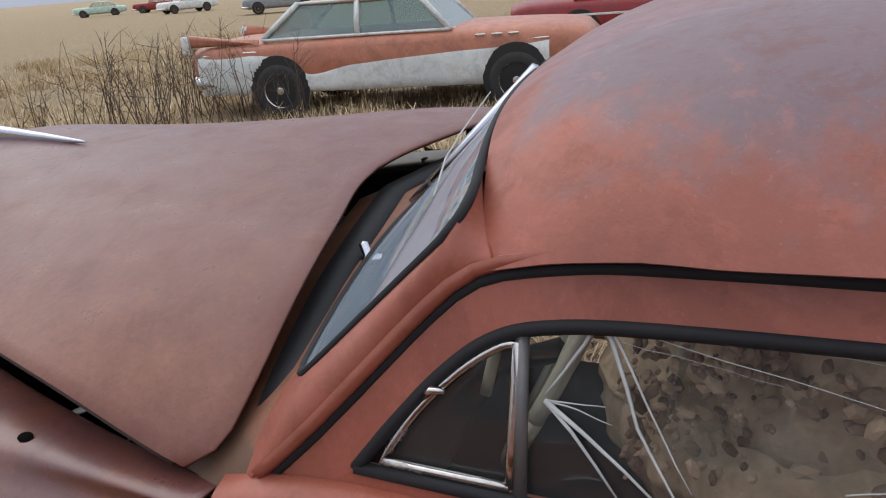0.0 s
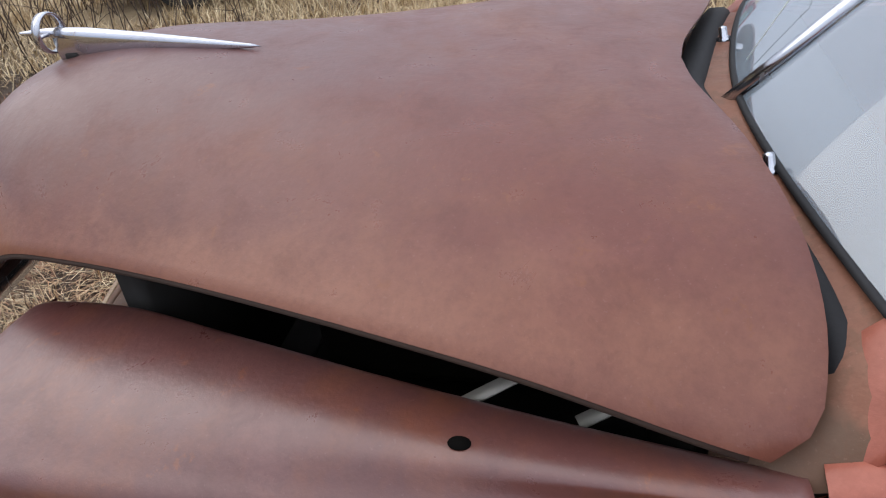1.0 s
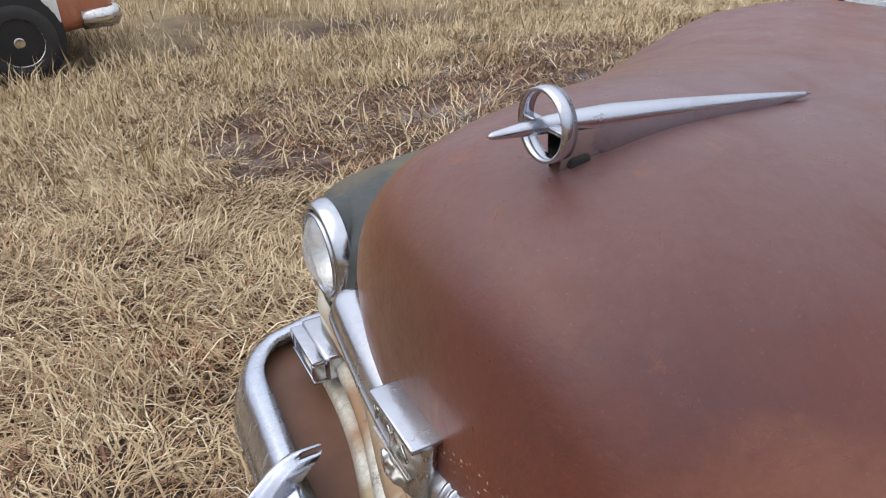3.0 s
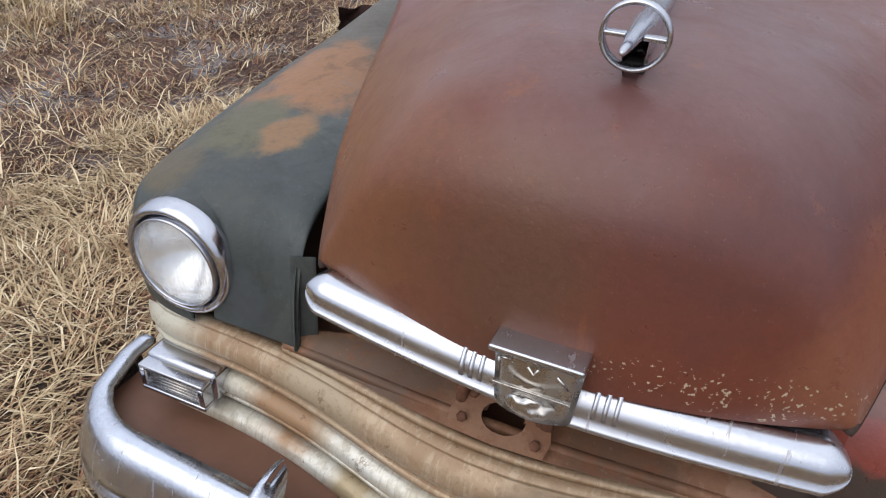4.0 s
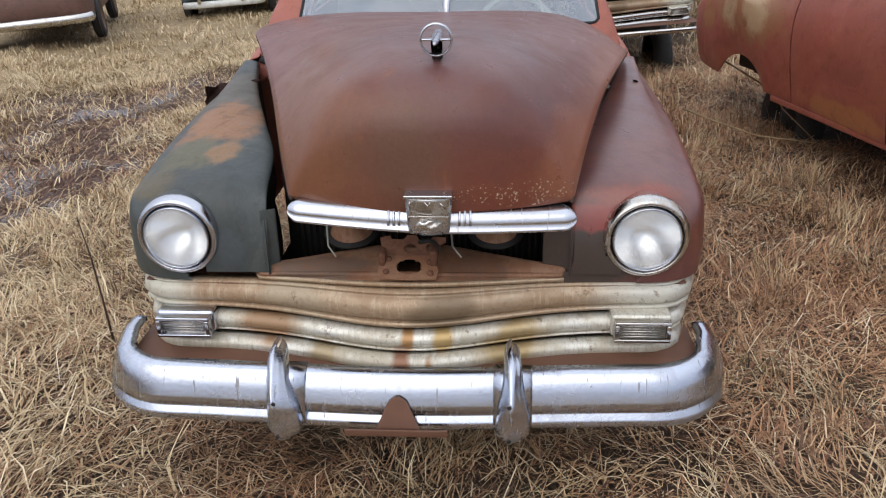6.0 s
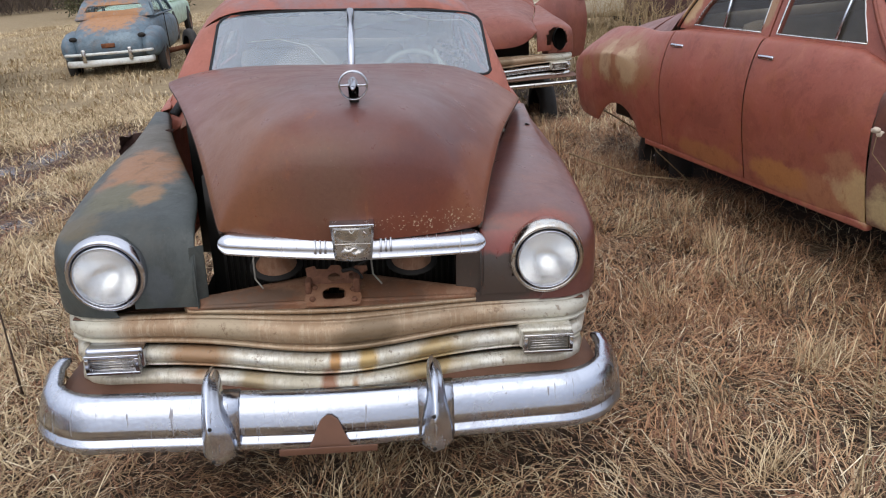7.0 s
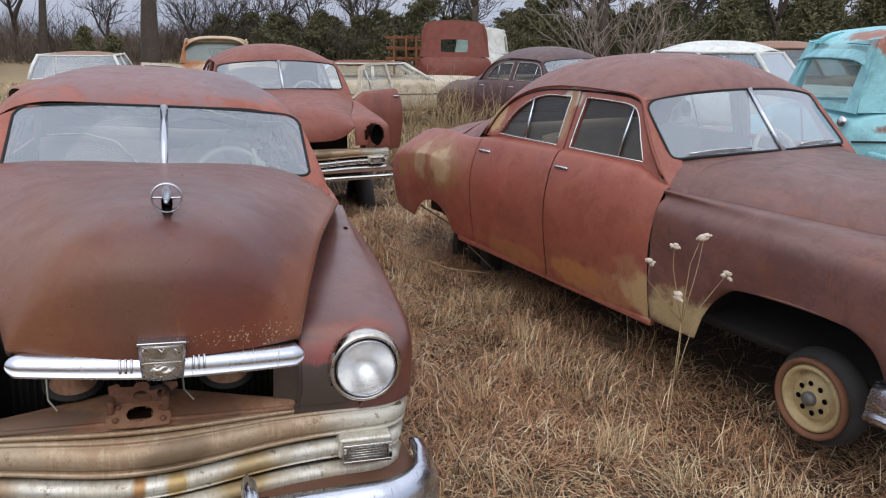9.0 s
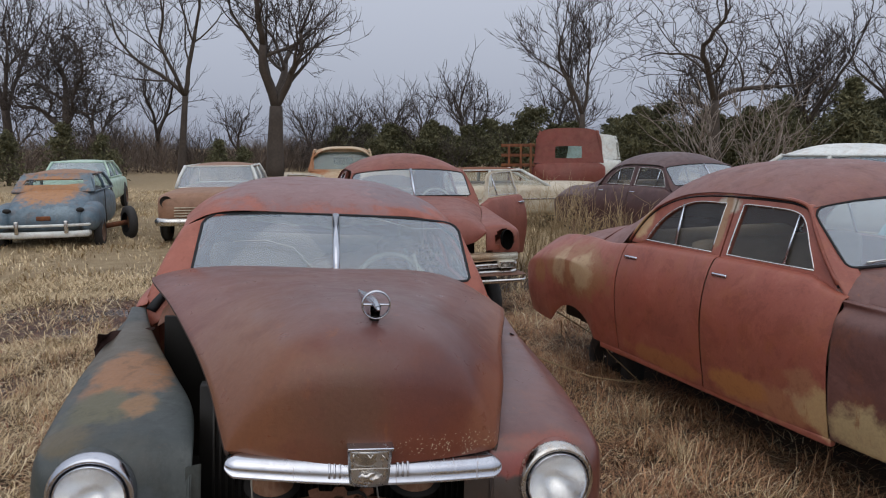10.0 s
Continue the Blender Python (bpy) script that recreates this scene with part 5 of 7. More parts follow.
for x0, y0 in ((-0.055, 0.31), (0.03, 0.335), (0.062, 0.3), (-0.06, 0.27), (0.066, 0.265)):
    part("latch_bolt", lathe([(0.009, 0), (0.009, 0.006), (0.006, 0.009), (0, 0.009)], Matrix.Translation((x0, y0, 0.668 + 0.51 * (y0 - 0.252))) @ Matrix.Rotation(radians(27), 4, "X"), 6), M["latch_rust"], car_a)
part("latch_spring", tube([(0.03, 0.335, 0.74), (0.06, 0.325, 0.75), (0.075, 0.34, 0.735), (0.09, 0.32, 0.72)], 0.006, 6), M["dark"], car_a)
# added black sheet below the latch hole, painting the shade inside it
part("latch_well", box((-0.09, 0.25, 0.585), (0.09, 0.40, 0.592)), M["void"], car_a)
for x in (-0.235, 0.13):
    part("horn_wire", tube([(x, 0.45, 0.82), (x - 0.012, 0.40, 0.76), (x - 0.006, 0.37, 0.71), (x + 0.02, 0.34, 0.69)], 0.003, 5), M["steel_rod"], car_a)
part("release_rod", tube([(0.06, 0.35, 0.74), (0.2, 0.40, 0.80)], 0.004, 5), M["dark"], car_a)
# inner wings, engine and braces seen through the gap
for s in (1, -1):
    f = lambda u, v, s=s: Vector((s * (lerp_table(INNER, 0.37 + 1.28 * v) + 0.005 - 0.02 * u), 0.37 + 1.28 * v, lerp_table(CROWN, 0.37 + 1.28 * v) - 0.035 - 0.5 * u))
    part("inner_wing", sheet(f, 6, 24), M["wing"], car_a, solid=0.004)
# added dark plate, unseen itself, that keeps the gap beside the hood dark
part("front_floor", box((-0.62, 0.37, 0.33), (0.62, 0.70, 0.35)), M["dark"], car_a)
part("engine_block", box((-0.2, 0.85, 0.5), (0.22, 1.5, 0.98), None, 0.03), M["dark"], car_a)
part("air_cleaner", lathe([(0, 0.12), (0.1, 0.12), (0.11, 0.1), (0.11, 0.0), (0, 0)], Matrix.Translation((0.02, 1.1, 0.98)), 24), M["dark"], car_a)
for y0 in (1.30, 1.46):
    part("brace_strip", sweep([(0.64 + 0.16 * (y0 - 1.3), y0 + 0.12, 0.985), (0.70 + 0.12 * (y0 - 1.3), y0, 0.945)], [(-0.012, -0.001), (0.012, -0.001), (0.012, 0.002), (-0.012, 0.002)]), M["steel_rod"], car_a, "pale metal brace strip")
part("hood_hinge", tube([(-0.60, 1.50, 1.0), (-0.58, 1.60, 1.08), (-0.55, 1.62, 1.15)], 0.012, 6), M["dark"], car_a)
part("fender_hole", lathe([(0.013, 0.0), (0.013, 0.0015), (0, 0.0015)], Matrix.Translation((0.795, 1.314, 0.9725)) @ Matrix.Rotation(radians(13), 4, "Y") @ Matrix.Diagonal((0.8, 1.2, 0.5, 1)), 16), M["void"], car_a, "small black antenna hole")
part("washer_jet", lathe([(0.016, 0), (0.016, 0.006), (0.009, 0.008), (0.009, 0.03), (0.0, 0.034)], Matrix.Translation((0.325, 1.735, 1.118)) @ Matrix.Rotation(radians(12), 4, "X"), 14), M["chrome"], car_a, "chrome wiper spindle")
part("washer_jet", lathe([(0.016, 0), (0.016, 0.006), (0.009, 0.008), (0.009, 0.03), (0.0, 0.034)], Matrix.Translation((-0.30, 1.735, 1.118)) @ Matrix.Rotation(radians(12), 4, "X"), 14), M["chrome"], car_a)
gask = [Vector((0.79 * a, lerp_table([(0, 1.635), (0.5, 1.71), (0.8, 1.765), (0.93, 1.772), (1.0, 1.725)], abs(a)), lerp_table([(0, 1.134), (0.5, 1.116), (0.8, 1.087), (0.93, 1.046), (1.0, 0.978)], abs(a)))) for a in np.linspace(-1, 1, 60)] + [Vector((0.795, 1.69, 0.968)), Vector((0.80, 1.66, 0.962)), Vector((0.80, 1.63, 0.956))]
part("cowl_seal", sweep(gask, [(-0.028, -0.02), (0.03, -0.02), (0.03, 0.004), (-0.006, 0.008), (-0.028, -0.004)]), M["black"], car_a, "perished black cowl seal")
# number plate bracket, bare
bm = sheet(lambda u, v: Vector((-0.016 + (2 * u - 1) * (0.022 * (1 - v ** 6) ** 0.5 + 0.006 + 0.04 * (1 - v) ** 1.5), 0.046 - 0.03 * (1 - v), 0.315 + 0.1 * v)), 10, 8)
part("plate_bracket", bm, M["pan"], car_a, "bare rusty bracket tongue", solid=0.004)
part("plate_strip", box((-0.16, 0.005, 0.312), (0.12, 0.011, 0.335), None, 0.003), M["pan"], car_a, "bare rusty bracket strip")
for s in (1, -1):
    for y in (AXLE_F, AXLE_R):
        wheel(car_a, s * 0.76, y, 0.30, s, M["tyre"], M["rim"])
for s in (1, -1):
    part("headliner", box((-0.6, 2.3, 1.36), (0.6, 3.2, 1.375)), M["inside"], car_a) if s > 0 else None

# ---- other sedans of the same model ----
CAB.update(k=1.06, belt=1.065, edge=0.0, lift=0.035, wide=1.0, mid=0.0)
CAR_B = pose(3.56, -0.53, 0.07, 0, 0, 9.0)
car_b = thing("maroon_sedan", CAR_B, "faded maroon old sedan with rust blooms, in dry grass", "car", "round-backed sedans")
sedan_shell(car_b, M["body_b"], M["front_b"], M["front_b"], M["roof_b"], side_glass="glass_sheen")
sedan_face(car_b, back=0.70)
part("hood", sheet(lambda u, v: hood_point(u, v, 0, 0), 40, 40), M["front_b"], car_b, "dull brown closed hood", solid=0.01)
for s in (1, -1):
    for y in (AXLE_F, AXLE_R):
        if s < 0 and y == AXLE_F:
            bare_wheel(car_b, -0.78, y - 0.06, 0.225, -1)
        else:
            # rims take the near-black colour, putting the arch's shade into them
            wheel(car_b, s * 0.46, y, 0.0, s, M["tyre"], M["dark"], 0.29)

# its doors begin farther back than on the others, behind a longer nose
for ob in [car_b, *car_b.children_recursive]:
    if ob.type == "MESH" and not ob.name.startswith(("tyre", "rim", "flange", "hub", "wheel")):
        for v in ob.data.vertices:
            y = v.co.y
            v.co.y += 0.135 * max(0, min(1, (y - 0.95) / 0.7)) * max(0, min(1, (2.62 - y) / 0.6))

for s, a, b in ((-1, 0.86, 0.3), (1, 0.22, 0.75)):
    blade = [screen(a + (b - a) * k / 6, 0.05 + 0.02 * math.sin(k / 2)) + Vector((0, 0.123, 0.008)) for k in range(7)]
    part("wiper", tube([(s * p.x, p.y, p.z) for p in blade], 0.006, 6), M["chrome_old"], car_b, "dull bright wiper blade")

CAR_C = pose(1.48, 5.15, 0.07, 0, 0, 1.0)
car_c = thing("red_brown_sedan", CAR_C, "red-brown old sedan without headlamps, both front doors open", "car", "round-backed sedans")
sedan_shell(car_c, M["body_c"], M["body_c"], M["body_c"], M["body_c"], (1, -1))
sedan_face(car_c, (False, False), "chrome_old", bumper=False)
part("bumper_strip", sweep([Vector((x, y - 0.05, 0.36)) for x, y in plan_curve(0.15, 0.17, 0.84, 0.5, 0.1)], [(-0.01, -0.022), (0.012, -0.02), (0.018, 0), (0.012, 0.02), (-0.01, 0.022)]), M["chrome_old"], car_c, "thin bent remains of a bumper")
part("hood", sheet(lambda u, v: hood_point(u, v, 0, 0), 30, 30), M["body_c"], car_c, "", solid=0.01)
for s in (1, -1):
    for y in (AXLE_F, AXLE_R):
        wheel(car_c, s * 0.70, y, -0.06, s, M["tyre"], M["rim"])



def torn_panel(u, v):
    """A ragged sheet standing off the fender's flank, its outer top corner folded over."""
    p = Vector((-0.945, 1.37, 0.948)).lerp(Vector((-0.70, 1.385, 0.975)), u).lerp(Vector((-0.905, 1.31, 0.86)).lerp(Vector((-0.77, 1.33, 0.89)), u), v)
    fold = max(0, 0.34 - u - 0.5 * v)
    return p + Vector((0.16 * fold, -0.22 * fold, 0.05 * fold)) + 0.012 * noise.noise_vector(Vector((5 * u, 5 * v, 2)))


part("torn_panel", sheet(torn_panel, 14, 10), M["flap"], car_a, "dark torn sheet-metal flap", solid=0.004)

# ---- inside the brown sedan: heaps of nest litter, cracked side glass ----
def rubble(name, matrix, size, seed, label, material, parent):
    bm = bmesh.new()
    bmesh.ops.create_icosphere(bm, subdivisions=5, radius=1.0, matrix=Matrix.Diagonal((*size, 1)))
    for v in bm.verts:
        n = noise.fractal(v.co * 7 + Vector((seed, 0, 0)), 1.0, 2.0, 5)
        v.co += v.co.normalized() * 0.05 * n + Vector((0, 0, 0.03 * noise.noise(v.co * 22)))
    bm.transform(matrix)
    return part(name, bm, material, parent, label)


litter = plain("dry_nest_litter", (0.55, 0.4, 0.27), 0.95, 0, 45, 0.6, 0.9)
rag_m = plain("torn_headliner", (0.62, 0.47, 0.31), 0.95, 0, 30, 0.4, 0.8)
rubble("litter_heap", Matrix.Translation((0.28, 2.62, 0.92)), (0.42, 0.44, 0.22), 1, "heap of dry brown litter", litter, car_a)
rubble("litter_heap", Matrix.Translation((0.46, 2.66, 1.07)), (0.17, 0.30, 0.15), 5, "", litter, car_a)
rubble("headliner_rag", Matrix.Translation((-0.05, 2.75, 1.36)), (0.5, 0.5, 0.06), 8, "sagging torn headliner", rag_m, car_a)
# a rag of headliner hanging down beside the glass
part("hanging_rag", sheet(lambda u, v: Vector((0.56 + 0.04 * math.sin(9 * u + 2 * v) + 0.03 * math.sin(21 * u), 2.80 + 0.42 * u - 0.14 * v * (1 - u), 1.33 - 0.40 * v + 0.03 * math.sin(14 * u))), 30, 16), rag_m, car_a, "hanging tan headliner rag")
for p in (((0.5, 2.02, 0.98), (0.49, 2.05, 1.1), (0.46, 2.07, 1.21)), ((0.52, 2.30, 0.9), (0.50, 2.31, 1.05), (0.45, 2.36, 1.2)), ((0.55, 2.38, 0.9), (0.53, 2.42, 1.05), (0.5, 2.40, 1.15))):
    part("loose_rod", tube(curve_pts(p, 8), 0.010, 8), M["ivory"], car_a, "loose pale rod")
# lumps of litter
rl = np.random.default_rng(31)
bm = bmesh.new()
for k in range(900):
    q = rl.uniform(2.25, 2.95)
    c = Vector((0.555 + rl.normal(0, 0.05), q, 0.98 + (0.20 + 0.05 * math.sin(9 * q)) * rl.random()))
    bmesh.ops.create_icosphere(bm, subdivisions=1, radius=rl.uniform(0.004, 0.014), matrix=Matrix.Translation(c) @ Matrix.Rotation(rl.uniform(0, 3), 4, "X") @ Matrix.Diagonal((1, rl.uniform(0.5, 1.6), 0.7, 1)))
part("litter_scatter", bm, foliage("dark_nest_crumbs", (0.12, 0.07, 0.045), (0.55, 0.39, 0.27), 0.95), car_a, smooth=False)
cr = np.random.default_rng(3)
hub = (2.25, 1.262)
crackm = plain("cracked_glass_edges", (0.55, 0.56, 0.54), 0.3, 0, 30, 0.3)


def on_glass(y, z):
    return Vector((cabin_x(y, 1.065 + (z - 1.035) / 0.88) - 0.012, y, z))


def crack(y, z, a, length, r):
    n = 6
    pts = []
    for k in range(n + 1):
        pts.append(on_glass(y, z))
        y += length / n * math.cos(a)
        z += length / n * math.sin(a)
        a += cr.normal(0, 0.07)
        if z < 1.05 or z > 1.285:
            break
    if len(pts) > 1:
        part("glass_crack", tube(pts, r, 4, None, lambda t: 1 - 0.6 * t), crackm, car_a)


for a, l, r in ((-2.15, 0.11, 0.0035), (-1.15, 0.24, 0.0034), (-0.95, 0.2, 0.0022), (-0.3, 0.4, 0.0008), (-0.08, 0.5, 0.0007), (1.2, 0.05, 0.002), (2.4, 0.05, 0.002)):
    crack(*hub, a, l, r)
for k in range(4):
    crack(hub[0] + cr.normal(0, 0.02), hub[1] + cr.normal(0, 0.012), cr.uniform(-1.6, 0.2), cr.uniform(0.04, 0.2), cr.uniform(0.0004, 0.0009))
for a, l, r in ((-0.55, 0.34, 0.0042), (-0.72, 0.26, 0.0036), (-0.12, 0.08, 0.0016), (0.04, 0.07, 0.0016)):
    crack(2.19, 1.165, a, l, r)
crack(2.42, 1.10, 0.08, 0.2, 0.001)
crack(2.50, 1.12, 0.25, 0.1, 0.0012)
# cracks in the windscreen
for line in (((0.30, 0.90), (0.5, 0.82), (0.62, 0.78), (0.85, 0.83)),):
    part("screen_crack", tube([screen(u, v) + Vector((0, -0.004, 0.002)) for u, v in line], 0.0022, 4, None, lambda t: 1 - 0.5 * abs(2 * t - 1)), crackm, car_a)
pts = [Vector((-p.x, p.y - 0.004, p.z + 0.002)) for p in (screen(u, v) for u, v in ((0.05, 0.1), (0.2, 0.42), (0.4, 0.52), (0.62, 0.5)))]
part("screen_crack", tube(pts, 0.0015, 4), crackm, car_a)


# ---- ground ----
def swell(x, y):
    """Gentle unevenness of the field."""
    near = min(1.0, max(0.0, (math.hypot(x, y) - 2) / 6))
    return near * (0.05 * math.sin(0.7 * x + 1.3) * math.cos(0.6 * y) + 0.03 * math.sin(1.9 * x + 0.8 * y)) - 0.02


def axis(fine, far, step):
    a = list(np.arange(-fine, fine + 0.01, step))
    r = fine
    while r < far:
        r *= 1.35
        a = [-r] + a + [r]
    return a


ax = axis(16, 1500, 0.4)
bm = bmesh.new()
grid = [[bm.verts.new((x, y, swell(x, y))) for y in ax] for x in ax]
for i in range(len(ax) - 1):
    for j in range(len(ax) - 1):
        bm.faces.new((grid[i][j], grid[i + 1][j], grid[i + 1][j + 1], grid[i][j + 1]))
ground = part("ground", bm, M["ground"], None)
tagged(ground, "dry matted grass ground with muddy ruts", "ground", "", "structure")


def patchy(x, y):
    """A slow uneven wave over the field, about -2.5 to 2.5."""
    return np.sin(2.1 * x + 1.2 * np.sin(1.7 * y)) + np.sin(2.7 * y + 1.1 * np.sin(1.3 * x) + 0.6) + 0.8 * np.sin(5.1 * x - 3.7 * y)


def muddy(x, y):
    """Where the churned track lies bare."""
    p = patchy(x, y)
    track = ((x + 4.0) / 1.8) ** 2 + ((y - 3.9) / 2.7) ** 2 + 0.28 * p < 1.0
    puddle = ((x + 2.0) / 1.5) ** 2 + ((y - 6.6) / 1.05) ** 2 + 0.25 * p < 1.0
    return track | puddle


def blades(name, material, rng, x0, x1, y0, y1, count, length, width, flat, label, keep=None, clump=0.0, lift_by=0.06, spread=0.28):
    """Many bent grass blades as one mesh, lying in small mats of one direction."""
    bx, by = rng.uniform(x0, x1, count), rng.uniform(y0, y1, count)
    ok = np.ones(count, bool)
    if keep is not None:
        ok = keep(bx, by, rng.random(count))
    bx, by = bx[ok], by[ok]
    n = len(bx)
    if clump:
        k = max(1, n // 60)
        cx, cy = bx[:k], by[:k]
        pick = rng.integers(0, k, n)
        bx, by = cx[pick] + rng.normal(0, clump, n), cy[pick] + rng.normal(0, clump, n)
        swirl = rng.uniform(0, 6.283, k)[pick] + rng.normal(0, 1.1, n)
    else:
        cell = np.floor((bx + rng.normal(0, 0.07, n)) / 0.21) * 12.9898 + np.floor((by + rng.normal(0, 0.07, n)) / 0.21) * 78.233
        swirl = 6.283 * np.mod(np.abs(np.sin(cell)) * 43758.5453, 1.0) + rng.normal(0, 0.75, n)
    L = rng.uniform(*length, n)
    lean = np.clip(rng.normal(flat, spread if flat < 1.3 else 0.14, n), 0.05, 1.56)
    near = np.clip((np.hypot(bx, by) - 2) / 6, 0, 1)
    bz = near * (0.05 * np.sin(0.7 * bx + 1.3) * np.cos(0.6 * by) + 0.03 * np.sin(1.9 * bx + 0.8 * by)) - 0.03
    dx, dy = np.cos(swirl), np.sin(swirl)
    turn = swirl + rng.normal(0, 0.6, n)
    ex, ey = np.cos(turn), np.sin(turn)
    w = rng.uniform(*width, n) / 2
    px, py = -dy * w, dx * w
    l1, l2 = lean * np.where(lean > 1.2, 0.9, 0.7), np.minimum(lean * 1.2, 1.7)
    mx, mz = 0.5 * L * np.sin(l1), 0.5 * L * np.cos(l1)
    tx, tz = 0.5 * L * np.sin(l2), np.maximum(mz + 0.5 * L * np.cos(l2), 0.005)
    lift = lift_by * rng.random(n) * (0.7 + 0.25 * np.clip(patchy(1.9 * bx + 1, 1.9 * by), -2, 2))
    b = np.stack([bx, by, bz + 0.6 * lift], 1)
    side = np.stack([px, py, np.zeros(n)], 1)
    mid = np.stack([bx + dx * mx, by + dy * mx, bz + mz + lift], 1)
    tip = np.stack([bx + dx * mx + ex * tx, by + dy * mx + ey * tx, bz + tz + lift], 1)
    co = np.stack([b - side, b + side, mid + side * 0.85, mid - side * 0.85, tip], 1).reshape(-1, 3)
    me = bpy.data.meshes.new(name)
    base = np.arange(n)[:, None] * 5
    quads, tris = base + [0, 1, 2, 3], base + [3, 2, 4]
    loops = np.concatenate([quads, tris], 1).reshape(-1)
    me.vertices.add(n * 5)
    me.vertices.foreach_set("co", co.reshape(-1))
    me.loops.add(n * 7)
    me.loops.foreach_set("vertex_index", loops.astype(np.int32))
    me.polygons.add(n * 2)
    starts = (np.arange(n)[:, None] * 7 + [0, 4]).reshape(-1)
    me.polygons.foreach_set("loop_start", starts.astype(np.int32))
    me.update(calc_edges=True)
    me.materials.append(material)
    return tagged(new(name, me), label, "grass", "", "stuff")


rng = np.random.default_rng(4)


def not_under_cars(x, y, r):
    in_a = (np.abs(x) < 0.8) & (y > 0.62) & (y < 5)
    bx, by = x - 3.56, y + 0.53
    lx, ly = bx * 0.9877 + by * 0.1564, -bx * 0.1564 + by * 0.9877
    in_b = (np.abs(lx) < 0.44 + 0.06 * np.sin(5 * ly)) & (ly > 0.3) & (ly < 4.9)
    return ~in_a & ~(in_b & (r > 0.12)) & ~(muddy(x, y) & (r > 0.16))


def off_track(x, y, r):
    """Brown grass thins out towards the straw beside the track, and over worn spots."""
    side = np.clip((x + 0.9) / -1.3, 0, 1) * np.clip((y + 0.6) / 1.0, 0, 1)
    rim = np.maximum(np.clip((np.abs(x) - 3.6) / 1.8, 0, 1), np.clip((-1.6 - y) / 1.6, 0, 1))
    worn = patchy(2.3 * x + 4, 2.3 * y - 1) > 1.5
    return not_under_cars(x, y, r) & (r > 0.6 * side) & (r < 1 - 0.8 * rim) & ~(worn & (np.mod(r * 97, 1) > 0.6))


def on_track(x, y, r):
    return not_under_cars(x, y, r) & (r > 0.9 * np.clip((x + 2.0) / 1.3, 0, 1))


def in_mud(x, y, r):
    return muddy(x, y) & (r > 0.25 + 0.5 * (y > 5.5))


blades("straw_grass", M["grass_far"], rng, -6.8, -0.8, -0.6, 9, 110000, (0.07, 0.24), (0.004, 0.009), 1.33, "pale matted straw beside the track", on_track)
blades("matted_grass", M["grass"], rng, -5.4, 5.4, -3.0, 6.8, 350000, (0.05, 0.19), (0.0023, 0.0056), 1.44, "flattened straw-coloured dry grass", off_track)
blades("weed_scraps", M["russet"], rng, -6, 6, -3.2, 7, 60000, (0.03, 0.11), (0.004, 0.012), 1.35, "russet scraps of dead weeds", not_under_cars)
blades("russet_mat", M["ochre"], np.random.default_rng(12), 0.85, 2.7, 0.3, 5.5, 16000, (0.05, 0.17), (0.003, 0.008), 1.3, "russet dead weeds between the two sedans", not_under_cars)
blades("track_scraps", M["russet"], rng, -6.2, -0.6, 0.6, 8.4, 50000, (0.03, 0.10), (0.005, 0.012), 1.38, "trodden russet scraps on the muddy track", in_mud, 0.0, 0.03)
blades("track_straw", M["grass"], rng, -6.2, -0.6, 0.6, 8.4, 22000, (0.05, 0.15), (0.003, 0.008), 1.3, "trodden straw on the muddy track", in_mud, 0.09, 0.03)
blades("grass_tufts", M["grass"], rng, -5.4, 5.4, -2.6, 7, 18000, (0.09, 0.25), (0.0025, 0.0055), 0.95, "tufts of bent dry grass", off_track, 0.05, 0.03, 0.4)
blades("pale_tufts", M["grass_far"], rng, -5.4, 5.4, -2.6, 7, 13000, (0.1, 0.26), (0.0025, 0.005), 1.05, "pale tufts of bent dry grass", off_track, 0.045, 0.03, 0.3)
blades("straw_strands", M["strand"], rng, -5.0, 5.0, -2.6, 6, 9000, (0.1, 0.27), (0.0026, 0.005), 1.42, "loose pale straw lying on the grass", off_track, 0.0, 0.07)
blades("field_grass", M["grass_far"], rng, -16, 14, 5, 32, 140000, (0.04, 0.15), (0.008, 0.018), 1.15, "pale dry grass of the field", not_under_cars, 0.25)
blades("side_grass", M["grass_far"], rng, -22, -4, -16, 6, 110000, (0.10, 0.36), (0.007, 0.014), 0.95, "pale standing dry grass", lambda x, y, r: not_under_cars(x, y, r) & (r < 0.75 + 0.3 * patchy(0.8 * x, 0.8 * y)), 0.22, 0.04, 0.42)
blades("outer_grass", M["grass_far"], rng, -6, 16, -14, 6, 80000, (0.10, 0.32), (0.006, 0.014), 1.2, "dry grass round about", lambda x, y, r: not_under_cars(x, y, r) & (r < np.maximum(np.clip((np.abs(x) - 3.0) / 2.0, 0, 1), np.clip((-1.4 - y) / 1.6, 0, 1))), 0.3)


def beside_sill(x, y, r):
    """A band along the near flank of the maroon sedan."""
    bx, by = x - 3.56, y + 0.53
    lx, ly = bx * 0.9877 + by * 0.1564, -bx * 0.1564 + by * 0.9877
    return (lx > -1.25) & (lx < -0.95) & (ly > 1.0) & (ly < 5.4) & (np.sin(3.1 * ly) + 0.7 * np.sin(7.3 * ly + 1) + 1.9 > 3.6 * r)


blades("sill_grass", M["grass"], np.random.default_rng(9), 1.4, 3.2, 0.2, 5.2, 11000, (0.1, 0.28), (0.0028, 0.006), 0.95, "uncut dry grass standing along the maroon sedan", beside_sill, 0.0, 0.03, 0.4)


